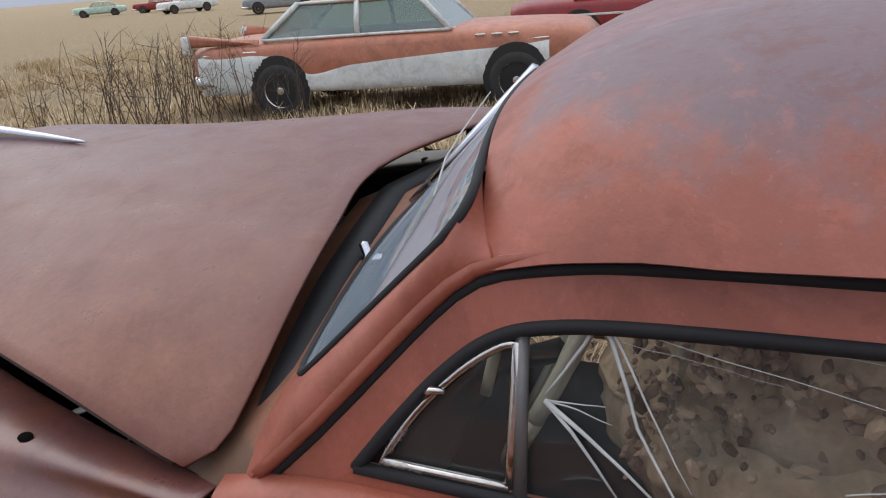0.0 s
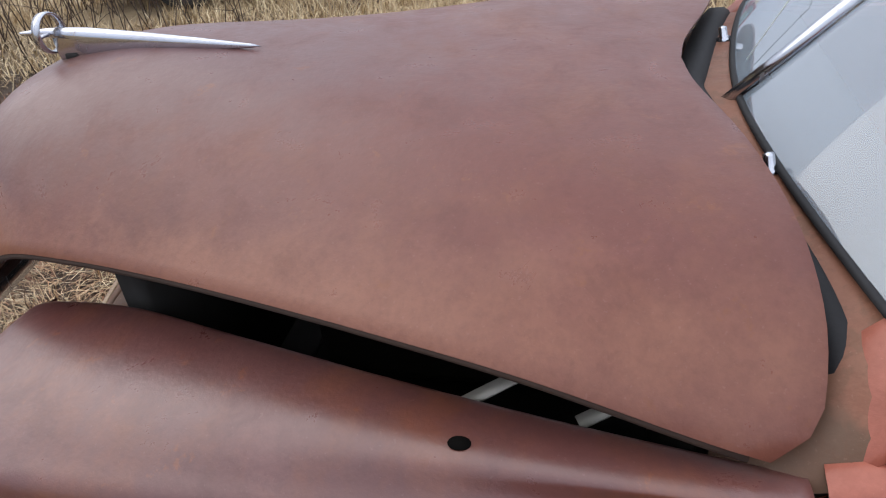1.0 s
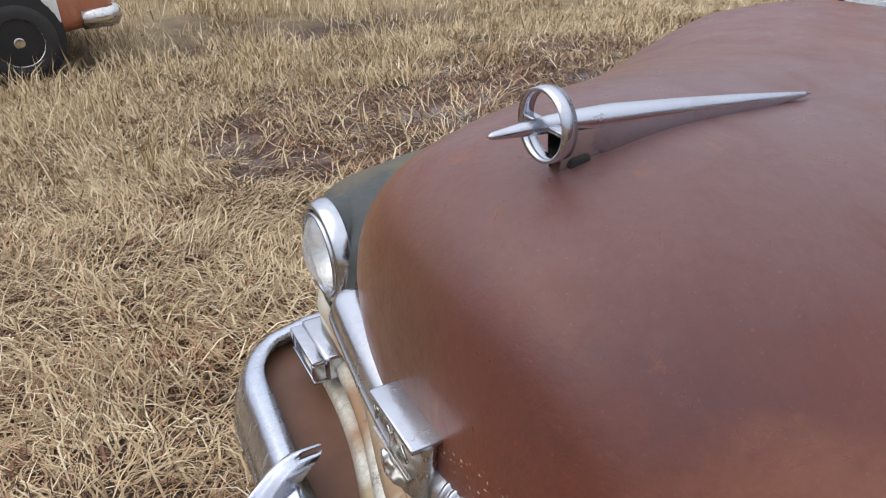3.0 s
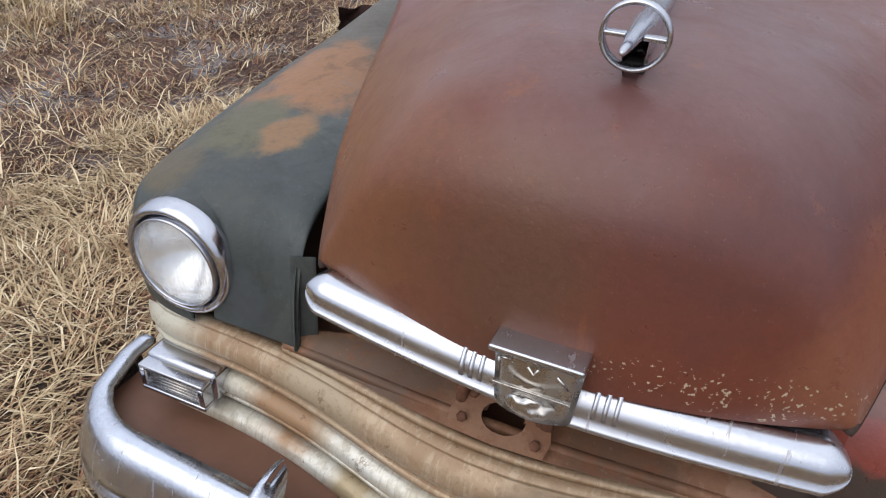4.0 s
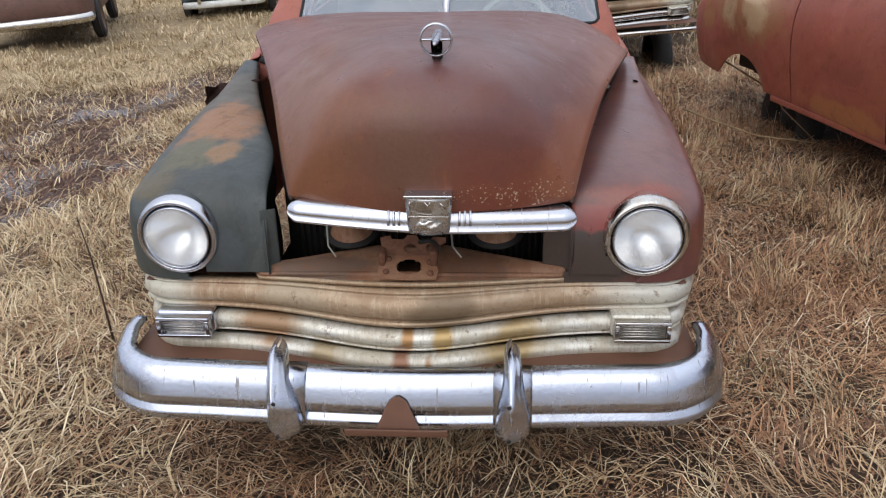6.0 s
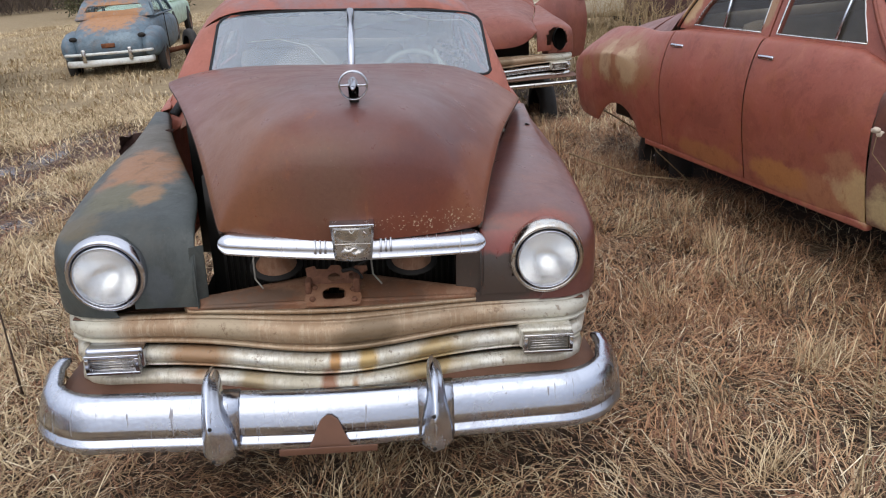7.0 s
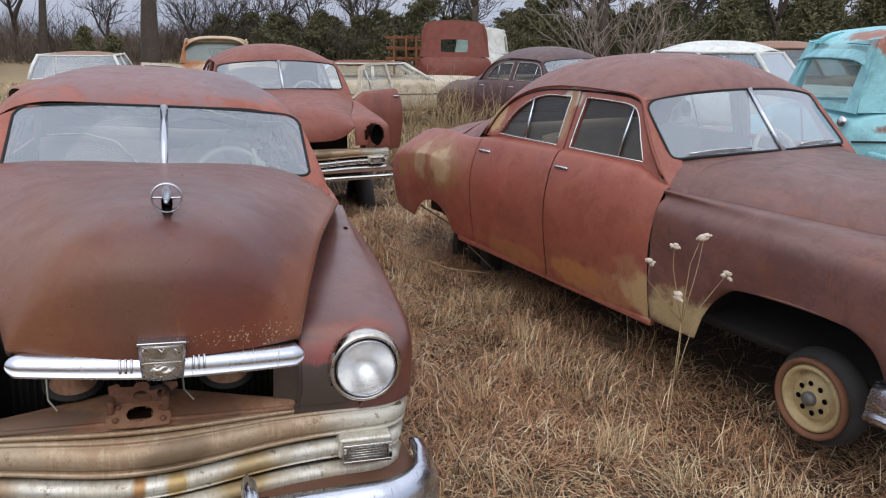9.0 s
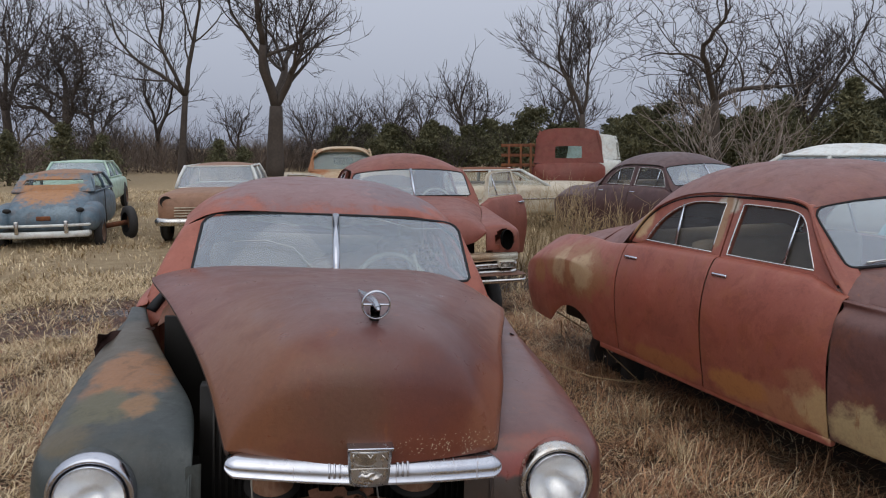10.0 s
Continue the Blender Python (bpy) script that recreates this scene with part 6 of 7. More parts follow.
# ---- plainer cars farther off ----
def shell(stations, nu=28):
    """A closed car body from rows (y, half width, bottom, top, squareness)."""
    bm = bmesh.new()
    rings = []
    for y, w, z0, z1, q in stations:
        ring = []
        for k in range(nu):
            a = 2 * math.pi * k / nu
            c, s = math.cos(a), math.sin(a)
            ring.append(bm.verts.new((w * math.copysign(abs(c) ** q, c), y, (z0 + z1) / 2 + (z1 - z0) / 2 * math.copysign(abs(s) ** q, s))))
        rings.append(ring)
    for a, b in zip(rings, rings[1:]):
        for k in range(nu):
            bm.faces.new((a[k], a[(k + 1) % nu], b[(k + 1) % nu], b[k]))
    bm.faces.new(rings[0])
    bm.faces.new(rings[-1])
    return bm


def smooth_rows(rows, n=44):
    ys = np.linspace(rows[0][0], rows[-1][0], n)
    return [(y, *(lerp_table([(r[0], r[c]) for r in rows], y) for c in range(1, len(rows[0])))) for y in ys]


def greenhouse(car, roof_m, frame_m, glass_m, yf0, yf1, yr1, yr0, wb, wr, zb, zr, posts=(0.5,), dome=0.07):
    """Roof, pillars and panes above the belt; yf0/yr0 at the belt, yf1/yr1 at the roof."""
    def roof(u, v):
        a, b = 2 * u - 1, 2 * v - 1
        return Vector((a * (wr + 0.03 * (1 - b * b)), yf1 + (yr1 - yf1) * v - 0.05 * (1 - a * a) * (1 if v < 0.5 else -1) * abs(b) ** 4, zr + dome * (1 - abs(a) ** 2.4) * (1 - 0.75 * abs(b) ** 3)))
    part("roof", sheet(roof, 18, 18), roof_m, car, solid=0.03)
    sec = [(-0.03, -0.025), (0.03, -0.025), (0.03, 0.025), (-0.03, 0.025)]
    for s in (1, -1):
        low = lambda y: Vector((s * wb, y, zb))
        top = lambda y: Vector((s * wr, y, zr + 0.005))
        posts_y = [(yf0, yf1), *((yf0 + 0.12 + (yr0 - yf0 - 0.1) * p, yf0 + 0.12 + (yr0 - yf0 - 0.1) * p) for p in posts), (yr0, yr1)]
        for a, b in posts_y:
            part("pillar", sweep([low(a), low(a).lerp(top(b), 0.5) + Vector((s * 0.02, 0, 0)), top(b)], sec, None, (s, 0.2, 0)), frame_m, car)
        for h0, h1, f0 in ((yf0, yr0, low), (yf1, yr1, top)):
            part("window_trim", sweep([f0(h0 + (h1 - h0) * k / 8) + Vector((s * 0.012, 0, 0)) for k in range(9)], ring_section(0.02, 6)), frame_m, car)
        for (a0, b0), (a1, b1) in zip(posts_y, posts_y[1:]):
            f = lambda u, v, a0=a0, b0=b0, a1=a1, b1=b1: low(a0).lerp(top(b0), v).lerp(low(a1).lerp(top(b1), v), u) - Vector((s * 0.01, 0, 0))
            g = part("side_window", sheet(f, 4, 4), glass_m, car)
            g.visible_shadow = False
    for y0, y1, name, d in ((yf0, yf1, "windscreen", -1), (yr0, yr1, "back_window", 1)):
        f = lambda u, v, y0=y0, y1=y1, d=d: Vector(((2 * u - 1) * (wb + (wr - wb) * v) * 0.98, y0 + (y1 - y0) * v + d * 0.10 * (1 - (2 * u - 1) ** 2), zb + (zr - zb) * v))
        g = part(name, sheet(f, 10, 4), glass_m, car)
        g.visible_shadow = False
        p = [f(k / 10, 0) for k in range(11)]
        part("window_trim", sweep(p, ring_section(0.018, 6)), frame_m, car)
        p = [f(k / 10, 1) for k in range(11)]
        part("window_trim", sweep(p, ring_section(0.018, 6)), frame_m, car)


def bar_bumper(car, y, half, z, tall=0.09, front=-1, wrap=0.35, m=None):
    pts = [Vector((-half, y - front * wrap, z))] + [Vector((x, y + front * 0.06 * (1 - (x / half) ** 2) - front * 0.1 * max(0, abs(x) / half - 0.85) / 0.15, z)) for x in np.linspace(-half, half, 21)] + [Vector((half, y - front * wrap, z))]
    sec = [(-0.03, -tall), (0.02, -tall), (0.05, -tall * 0.3), (0.05, tall * 0.3), (0.02, tall), (-0.03, tall)]
    if front > 0:
        sec = [(-a, b) for a, b in sec]
    part("bumper", sweep(pts, sec), m or M["chrome_old"], car, "dull chrome bumper")


def arches(car, ys, half, r=0.36, z=0.36, tyre=True, rim="rim", inset=0.045):
    for s in (1, -1):
        for y in ys:
            # flat dark disc on the flank paints the shaded arch opening
            part("wheel_arch", lathe([(r * 1.12, 0.0), (r * 1.05, 0.006), (0.0, 0.006)], Matrix.Translation((s * (half - 0.004), y, z + 0.02)) @ Matrix.Rotation(radians(90 * s), 4, "Y"), 28), M["dark"], car)
            if tyre:
                wheel(car, s * (half - inset), y, z - 0.02, s, M["tyre"], M[rim], r * 0.95)


# two-tone hardtop beside the track
bk = thing("two_tone_sedan", pose(-8.25, 0.75, 0.0, 0, 0, 188.0), "coral and white finned sedan standing in tall dry grass", "car")
rows = smooth_rows([(0.0, 0.72, 0.45, 0.82, 0.6), (0.12, 0.86, 0.36, 0.93, 0.5), (0.6, 0.93, 0.30, 0.98, 0.42), (1.7, 0.95, 0.27, 1.0, 0.4), (3.2, 0.95, 0.27, 1.0, 0.4), (4.4, 0.94, 0.30, 0.98, 0.4), (5.1, 0.90, 0.36, 0.97, 0.45), (5.3, 0.84, 0.42, 0.92, 0.5)])
part("body", shell(rows), M["coral"], bk)
greenhouse(bk, M["coral_roof"], M["white"], M["glass_teal"], 1.75, 2.15, 3.75, 4.25, 0.84, 0.70, 0.97, 1.38, (0.45,), 0.08)
for s in (1, -1):
    def sweepside(u, v, s=s):
        y = 0.55 + 4.65 * v
        top = lerp_table([(0.55, 0.80), (2.0, 0.78), (3.0, 0.70), (3.55, 0.56), (3.75, 0.62), (4.0, 0.80), (5.2, 0.80)], y)
        z = 0.30 + (top - 0.30) * u
        return Vector((s * (0.957 - 0.05 * (2 * u - 1) ** 4 - 0.05 * max(0, y - 4.4)), y, z))
    part("white_flank", sheet(sweepside, 30, 120, skip=lambda u, v: any((sweepside(u, v).y - w) ** 2 + (sweepside(u, v).z - 0.36) ** 2 < 0.155 for w in (0.95, 4.05))), M["white"], bk, "chalky white lower flank", solid=0.006, offset=1)
    p = [sweepside(1.0, k / 40) + Vector((s * 0.008, 0, 0.01)) for k in range(41)]
    part("side_trim", sweep(p, ring_section(0.016, 6)), M["chrome_old"], bk)
    part("tail_fin", sheet(lambda u, v, s=s: Vector((s * (0.86 + 0.02 * u), 4.3 + 1.05 * v, 0.93 + 0.16 * v * u)), 3, 8), M["coral"], bk, solid=0.06)
    part("tail_lamp", box((s * 0.86 - 0.05, 5.28, 0.85), (s * 0.86 + 0.05, 5.4, 1.08), None, 0.03), M["white"], bk)
    for k in range(3):
        part("vent_port", box((s * 0.95 - 0.012, 0.9 + 0.2 * k, 0.87), (s * 0.95 + 0.012, 1.03 + 0.2 * k, 0.9), None, 0.01), M["chrome_old"], bk)
arches(bk, (0.95, 4.05), 0.957, 0.37, 0.35, True, "chrome_old", 0.06)
bar_bumper(bk, 0.0, 0.88, 0.45)
bar_bumper(bk, 5.34, 0.88, 0.45, 0.1, 1)

rd = thing("red_sedan", pose(-14.2, 3.6, 0.0, 0, 0, 188.0), "dark red long sedan with a white side stripe", "car")
rows = smooth_rows([(0.0, 0.80, 0.4, 0.85, 0.5), (0.4, 0.92, 0.3, 0.95, 0.4), (3.0, 0.96, 0.27, 0.98, 0.38), (5.0, 0.93, 0.32, 0.96, 0.4), (5.4, 0.86, 0.42, 0.9, 0.5)])
part("body", shell(rows), M["red"], rd)
greenhouse(rd, M["red"], M["red"], M["glass_teal"], 1.7, 2.2, 3.7, 4.2, 0.84, 0.68, 0.96, 1.36, (0.45,))
for s in (1, -1):
    part("side_stripe", box((s * 0.955 - 0.01, 0.4, 0.66), (s * 0.955 + 0.012, 5.1, 0.70), None, 0.004), M["white"], rd)
arches(rd, (0.95, 4.1), 0.96, 0.36, 0.36)
bar_bumper(rd, 0.0, 0.88, 0.45)


def simple_sedan(name, matrix, label, body_m, roof_m, rows, gh, glass_m=None, wheels=(0.95, 3.9), half=0.93, front=0.02, rear=None, frame_m=None):
    car = thing(name, matrix, label, "car")
    part("body", shell(smooth_rows(rows)), body_m, car)
    greenhouse(car, roof_m, frame_m or body_m, glass_m or M["glass"], *gh)
    arches(car, wheels, half, 0.35, 0.35)
    bar_bumper(car, front, half * 0.95, 0.43, 0.07)
    if rear:
        bar_bumper(car, rear, half * 0.95, 0.45, 0.07, 1)
    return car


FIFTIES = [(0.0, 0.74, 0.42, 0.86, 0.5), (0.1, 0.86, 0.36, 0.94, 0.42), (0.5, 0.92, 0.3, 0.98, 0.4), (2.5, 0.93, 0.28, 1.0, 0.4), (4.4, 0.92, 0.3, 0.97, 0.4), (4.95, 0.86, 0.38, 0.92, 0.45), (5.05, 0.78, 0.45, 0.85, 0.5)]
FORTIES = [(0.0, 0.6, 0.42, 0.78, 0.7), (0.2, 0.78, 0.36, 0.95, 0.6), (0.8, 0.88, 0.32, 1.05, 0.55), (1.6, 0.9, 0.3, 1.08, 0.5), (3.4, 0.9, 0.3, 1.08, 0.5), (4.3, 0.82, 0.33, 0.98, 0.6), (4.8, 0.6, 0.4, 0.75, 0.7)]

# grey-blue forties car, its rounded tail towards the track
cd = thing("blue_coupe", pose(-4.28, 12.7, -0.13, 0, 0, 3), "grey-blue old coupe with orange rusted tail, glassless back window", "car")
rows = smooth_rows([(0.0, 0.50, 0.45, 0.70, 0.7), (0.08, 0.62, 0.40, 0.82, 0.6), (0.35, 0.68, 0.36, 0.96, 0.55), (0.8, 0.72, 0.34, 1.10, 0.55), (1.15, 0.74, 0.32, 1.16, 0.5), (2.6, 0.78, 0.3, 1.1, 0.45), (3.2, 0.74, 0.32, 1.06, 0.5), (4.1, 0.6, 0.36, 1.0, 0.55), (4.5, 0.45, 0.42, 0.85, 0.6)])
part("body", shell(rows), M["blue"], cd)
greenhouse(cd, M["blue"], M["blue"], M["glass_side"], 1.0, 1.42, 2.75, 3.1, 0.70, 0.58, 1.08, 1.40, (0.5,), 0.09)
bm = pierced([(-0.72, 0), (0.72, 0), (0.60, 0.44), (0.5, 0.5), (-0.5, 0.5), (-0.60, 0.44)], [[(-0.54, 0.18), (-0.05, 0.20), (0.2, 0.19), (0.52, 0.22), (0.49, 0.33), (-0.49, 0.33)]])
for v in bm.verts:
    a_, b_ = v.co.y, v.co.z
    v.co = Vector((a_, 0.90 + b_ * 0.82 - 0.10 * (1 - (a_ / 0.72) ** 2), 1.08 + b_ * 0.68))
part("cab_back", bm, M["blue"], cd, "rusted orange cab back with a narrow window", solid=0.02, smooth=False)
for s in (1, -1):
    rows = smooth_rows([(-0.02, 0.05, 0.45, 0.68, 0.9), (0.15, 0.16, 0.40, 0.82, 0.9), (0.6, 0.20, 0.36, 0.92, 0.8), (1.1, 0.16, 0.34, 0.86, 0.8), (1.5, 0.05, 0.36, 0.7, 0.9)], 22)
    bm = shell(rows, 18)
    bmesh.ops.translate(bm, verts=bm.verts, vec=(s * 0.70, 0, 0))
    part("rear_fender", bm, M["blue"], cd)
    part("tail_lamp", lathe([(0.055, 0), (0.05, 0.03), (0.03, 0.05), (0, 0.055)], Matrix.Translation((s * 0.60, 0.08, 0.80)) @ Matrix.Rotation(radians(80), 4, "X") @ Matrix.Diagonal((1.3, 0.8, 1, 1)), 18), M["dark"], cd)
    wheel(cd, s * 0.82, 0.62, 0.33, s, M["tyre"], M["rim"], 0.31, 0.14)
    part("door_gap", box((s * 0.785 - 0.006, 1.62, 0.4), (s * 0.785 + 0.006, 1.66, 1.08)), M["dark"], cd)
part("number_box", box((-0.12, -0.02, 0.62), (0.12, 0.05, 0.70), None, 0.02), M["rust"], cd)
for z, half, m, r in ((0.54, 0.76, "white", 0.026), (0.38, 0.74, "white", 0.06)):
    pts = [Vector((-half, 0.1, z))] + [Vector((x, -0.16 + 0.1 * (x / half) ** 4, z)) for x in np.linspace(-half * 0.97, half * 0.97, 17)] + [Vector((half, 0.1, z))]
    part("bumper_bar", sweep(pts, [(-0.01, -r), (0.02, -r * 0.8), (0.03, 0), (0.02, r * 0.8), (-0.01, r)]), M[m], cd, "peeling white bumper bar")
for x in (-0.4, 0.4):
    part("bumper_guard", box((x - 0.035, -0.22, 0.40), (x + 0.035, -0.14, 0.63), None, 0.02), M["chrome_old"], cd)
ax_ = thing("loose_axle_wheel", pose(-3.1, 14.1, 0.3, 0, 0, 30), "rusty loose wheel with axle remains in straw", "wheel")
wheel(ax_, 0, 0, 0, 1, M["tyre"], M["tyre_rust"], 0.33, 0.15)
part("axle", tube([(-0.05, 0, 0), (-0.5, 0, -0.05)], 0.05, 8), M["rust"], ax_)

# tan sedan with white window frame
ce = simple_sedan("tan_sedan", pose(-1.45, 12.4, 0.0, 0, 0, -4), "tan-brown sedan with white windscreen frame and empty lamp", M["tan"], M["tan"], FIFTIES, (1.5, 1.85, 3.5, 4.0, 0.80, 0.66, 0.98, 1.40, (0.45,), 0.07), M["glass"], (0.9, 3.8), 0.93, 0.0, None, M["white"])
for s in (1, -1):
    part("lamp_hole", lathe([(0.11, 0.01), (0.1, -0.02), (0, -0.03)], Matrix.Translation((s * 0.70, 0.02, 0.80)) @ Matrix.Rotation(radians(90), 4, "X"), 20), M["dark"], ce, "empty black lamp hole")
for k in range(4):
    part("grille_bar", box((-0.56, -0.03, 0.53 + 0.05 * k), (0.56, 0.03, 0.55 + 0.05 * k), None, 0.005), M["cream"], ce)

# dark rusty sedan behind the track
simple_sedan("dark_rusty_sedan", pose(-6.5, 10.0, 0.0, 0, 0, 20), "dark brown rusty sedan with chrome bumper in grass", M["brown_x"], M["brown_x"], FIFTIES, (1.6, 1.95, 3.5, 4.1, 0.82, 0.66, 0.98, 1.38, (0.45,), 0.07), M["glass_side"], (0.95, 3.9), 0.93, -0.02)
simple_sedan("mint_sedan", pose(-5.4, 18.6, 0.0, 0, 0, 4), "pale mint sedan among the grass", M["mint"], M["mint"], FIFTIES, (1.6, 1.95, 3.5, 4.1, 0.82, 0.66, 0.98, 1.40, (0.45,), 0.06))
# cream sedan beyond, standing across, with a rusty roof
cg = simple_sedan("cream_sedan", pose(7.1, 13.7, 0.0, 0, 0, 84), "cream sedan with a rusty roof and dark windows, in weeds", M["cream"], M["rust"], FIFTIES, (1.5, 2.1, 3.6, 4.2, 0.82, 0.66, 0.92, 1.27, (0.45,), 0.06), M["glass_side"], (0.95, 3.9), 0.93, -0.02, None, M["white"])
for s in (1, -1):
    part("side_trim", box((s * 0.93 - 0.012, 0.5, 0.66), (s * 0.93 + 0.012, 4.6, 0.69), None, 0.004), M["chrome_old"], cg)
# dark maroon sedan of the same round-backed kind
car_i = thing("dark_maroon_sedan", pose(6.9, 6.9, 0.05, 0, 0, 12), "dark maroon old sedan half hidden by weeds", "car", "round-backed sedans")
sedan_shell(car_i, M["body_i"], M["body_i"], M["body_i"], M["body_i"])
part("hood", sheet(lambda u, v: hood_point(u, v, 0, 0), 20, 20), M["body_i"], car_i, "", solid=0.01)
for s in (1, -1):
    for y in (AXLE_F, AXLE_R):
        wheel(car_i, s * 0.76, y, 0.29, s, M["tyre"], M["rim"])
# white-roofed sedan behind the maroon car
simple_sedan("white_sedan", pose(10.75, 6.6, 0.1, 0, 0, 30), "white sedan with a smooth pale roof", M["white"], M["white"], FIFTIES, (1.5, 1.9, 3.6, 4.3, 0.84, 0.74, 1.0, 1.5, (0.45,), 0.2))

simple_sedan("brown_roof_sedan", pose(14.6, 9.2, 0.1, 0, 0, 25), "brown sedan with a rusty tan roof, half hidden", M["tan"], M["tan"], FIFTIES, (1.5, 1.9, 3.6, 4.3, 0.84, 0.72, 1.0, 1.56, (0.45,), 0.16))


def truck_cab(name, matrix, label, body_m, roof_m, long=1.5, wide=0.84, zb=1.18, zr=1.72, y_hood=1.35, bed=True, rear_win=True, back_half=0.24, back_tall=0.2, post=0.24):
    """A rounded pickup truck: hood, cab with windows, bed sides."""
    car = thing(name, matrix, label, "truck")
    rows = smooth_rows([(0.0, 0.5, 0.6, 1.0, 0.6), (0.15, 0.62, 0.55, 1.12, 0.55), (y_hood, 0.74, 0.5, 1.2, 0.5), (y_hood + 0.05, 0.8, 0.45, 1.2, 0.45)], 20)
    part("hood", shell(rows), body_m, car)
    rows = smooth_rows([(y_hood, wide, 0.42, zb, 0.35), (y_hood + 0.2, wide + 0.03, 0.4, zb + 0.01, 0.3), (y_hood + long, wide + 0.02, 0.4, zb + 0.01, 0.3), (y_hood + long + 0.08, wide - 0.04, 0.42, zb, 0.35)], 20)
    part("cab_body", shell(rows), body_m, car)
    y0, y1 = y_hood + 0.12, y_hood + long
    # upper cab: four walls with rounded openings
    top = zr - 0.14
    for s in (1, -1):
        o = closed_curve([(y0 - 0.05, zb), (y0 - 0.05, zb), (y0 + 0.12, top + 0.02), (y0 + 0.25, zr - 0.05), (y1 - 0.2, zr - 0.05), (y1, top), (y1 + 0.02, zb), (y1 + 0.02, zb)], 6)
        h = closed_curve([(y0 + 0.16, zb + 0.06), (y0 + 0.16, zb + 0.06), (y0 + 0.26, top - 0.03), (y0 + 0.32, top), (y1 - post - 0.08, top), (y1 - post, top - 0.05), (y1 - post, zb + 0.06), (y1 - post, zb + 0.06)], 5)
        bm = pierced(o, [h])
        for v in bm.verts:
            v.co.x = s * (wide - 0.03 - 0.16 * (v.co.z - zb) / (zr - zb))
        part("cab_side", bm, body_m, car, solid=0.04, smooth=False)
        bm = pierced(h, [])
        for v in bm.verts:
            v.co.x = s * (wide - 0.05 - 0.16 * (v.co.z - zb) / (zr - zb))
        g = part("side_window", bm, M["glass_side"], car, smooth=False)
        g.visible_shadow = False
    def roof(u, v):
        a, b = 2 * u - 1, 2 * v - 1
        return Vector((a * (wide - 0.10), y0 + 0.06 + (y1 - y0 - 0.13) * v, zr + 0.02 - 0.27 * abs(a) ** 3.6 - 0.05 * abs(b) ** 5))
    part("roof", sheet(roof, 20, 20), roof_m, car, solid=0.03)
    for y, name2, win in ((y1 - 0.0, "cab_back", rear_win), (y0 - 0.02, "windscreen_frame", True)):
        w = wide - 0.06
        o = closed_curve([(-w, zb), (-w, zb), (w, zb), (w, zb), (w - 0.04, zr - 0.32), (w - 0.12, zr - 0.13), (w - 0.32, zr - 0.025), (0, zr + 0.01), (-w + 0.32, zr - 0.025), (-w + 0.12, zr - 0.13), (-w + 0.04, zr - 0.32)], 4)
        hw = back_half if name2 == "cab_back" else w - 0.12
        zl, zh = (zb + 0.12, zb + 0.12 + back_tall) if name2 == "cab_back" else (zb + 0.05, zr - 0.12)
        h = closed_curve([(-hw, zl + 0.04), (-hw + 0.06, zl), (hw - 0.06, zl), (hw, zl + 0.04), (hw, zh - 0.04), (hw - 0.06, zh), (-hw + 0.06, zh), (-hw, zh - 0.04)], 4)
        bm = pierced(o, [h] if win else [])
        if name2 != "cab_back":
            gl = pierced(h, [])
            for v in gl.verts:
                v.co = Vector((v.co.y, y + 0.03 + 0.25 * (v.co.z - zb) / (zr - zb), v.co.z))
            part("windscreen", gl, M["glass_teal"], car, smooth=False)
        for v in bm.verts:
            x, z = v.co.y, v.co.z
            v.co = Vector((x, y + (0.25 if name2 != "cab_back" else -0.1) * (z - zb) / (zr - zb), z))
        part(name2, bm, body_m, car, solid=0.04, smooth=False)
    if bed:
        for s in (1, -1):
            part("bed_side", box((s * 0.76 - 0.03, y1 + 0.12, 0.62), (s * 0.76 + 0.03, y1 + 2.0, 0.96), None, 0.02), body_m, car)
        part("bed_floor", box((-0.76, y1 + 0.12, 0.58), (0.76, y1 + 2.0, 0.64)), M["rust"], car)
        part("tailgate", box((-0.76, y1 + 1.97, 0.62), (0.76, y1 + 2.03, 0.95), None, 0.02), body_m, car)
    for s in (1, -1):
        rows = smooth_rows([(-0.05, 0.06, 0.5, 0.8, 0.9), (0.3, 0.2, 0.45, 0.98, 0.8), (0.9, 0.2, 0.42, 1.0, 0.8), (1.4, 0.1, 0.4, 0.75, 0.9)], 18)
        bm = shell(rows, 16)
        bmesh.ops.translate(bm, verts=bm.verts, vec=(s * 0.74, 0, 0))
        part("front_fender", bm, body_m, car)
        for y in (0.55, y1 + 1.0):
            wheel(car, s * 0.78, y, 0.36, s, M["tyre"], M["rim"], 0.37)
    return car


tq = truck_cab("turquoise_truck", pose(7.07, 4.77, 0.0, 0, 0, 157.3), "turquoise pickup truck with chipped paint", M["turquoise"], M["turquoise"], 1.45, 0.92, 1.24, 1.9, back_half=0.58, back_tall=0.38, post=0.13)
part("filler_cap", lathe([(0.045, 0), (0.045, 0.02), (0.035, 0.032), (0, 0.036)], Matrix.Translation((0.93, 2.78, 1.17)) @ Matrix.Rotation(radians(75), 4, "Y"), 16), M["chrome"], tq, "chrome filler cap")
part("belt_line", box((-0.9, 2.885, 1.02), (0.9, 2.9, 1.035), None, 0.003), M["dark"], tq)
ch = truck_cab("red_rusty_truck", pose(8.0, 18.4, 0.1, 0, 0, 160), "red rusted truck cab with a small rear window", M["red_truck"], M["red_truck"], 1.3, 0.92, 1.25, 2.12, bed=False, back_half=0.33, back_tall=0.3)
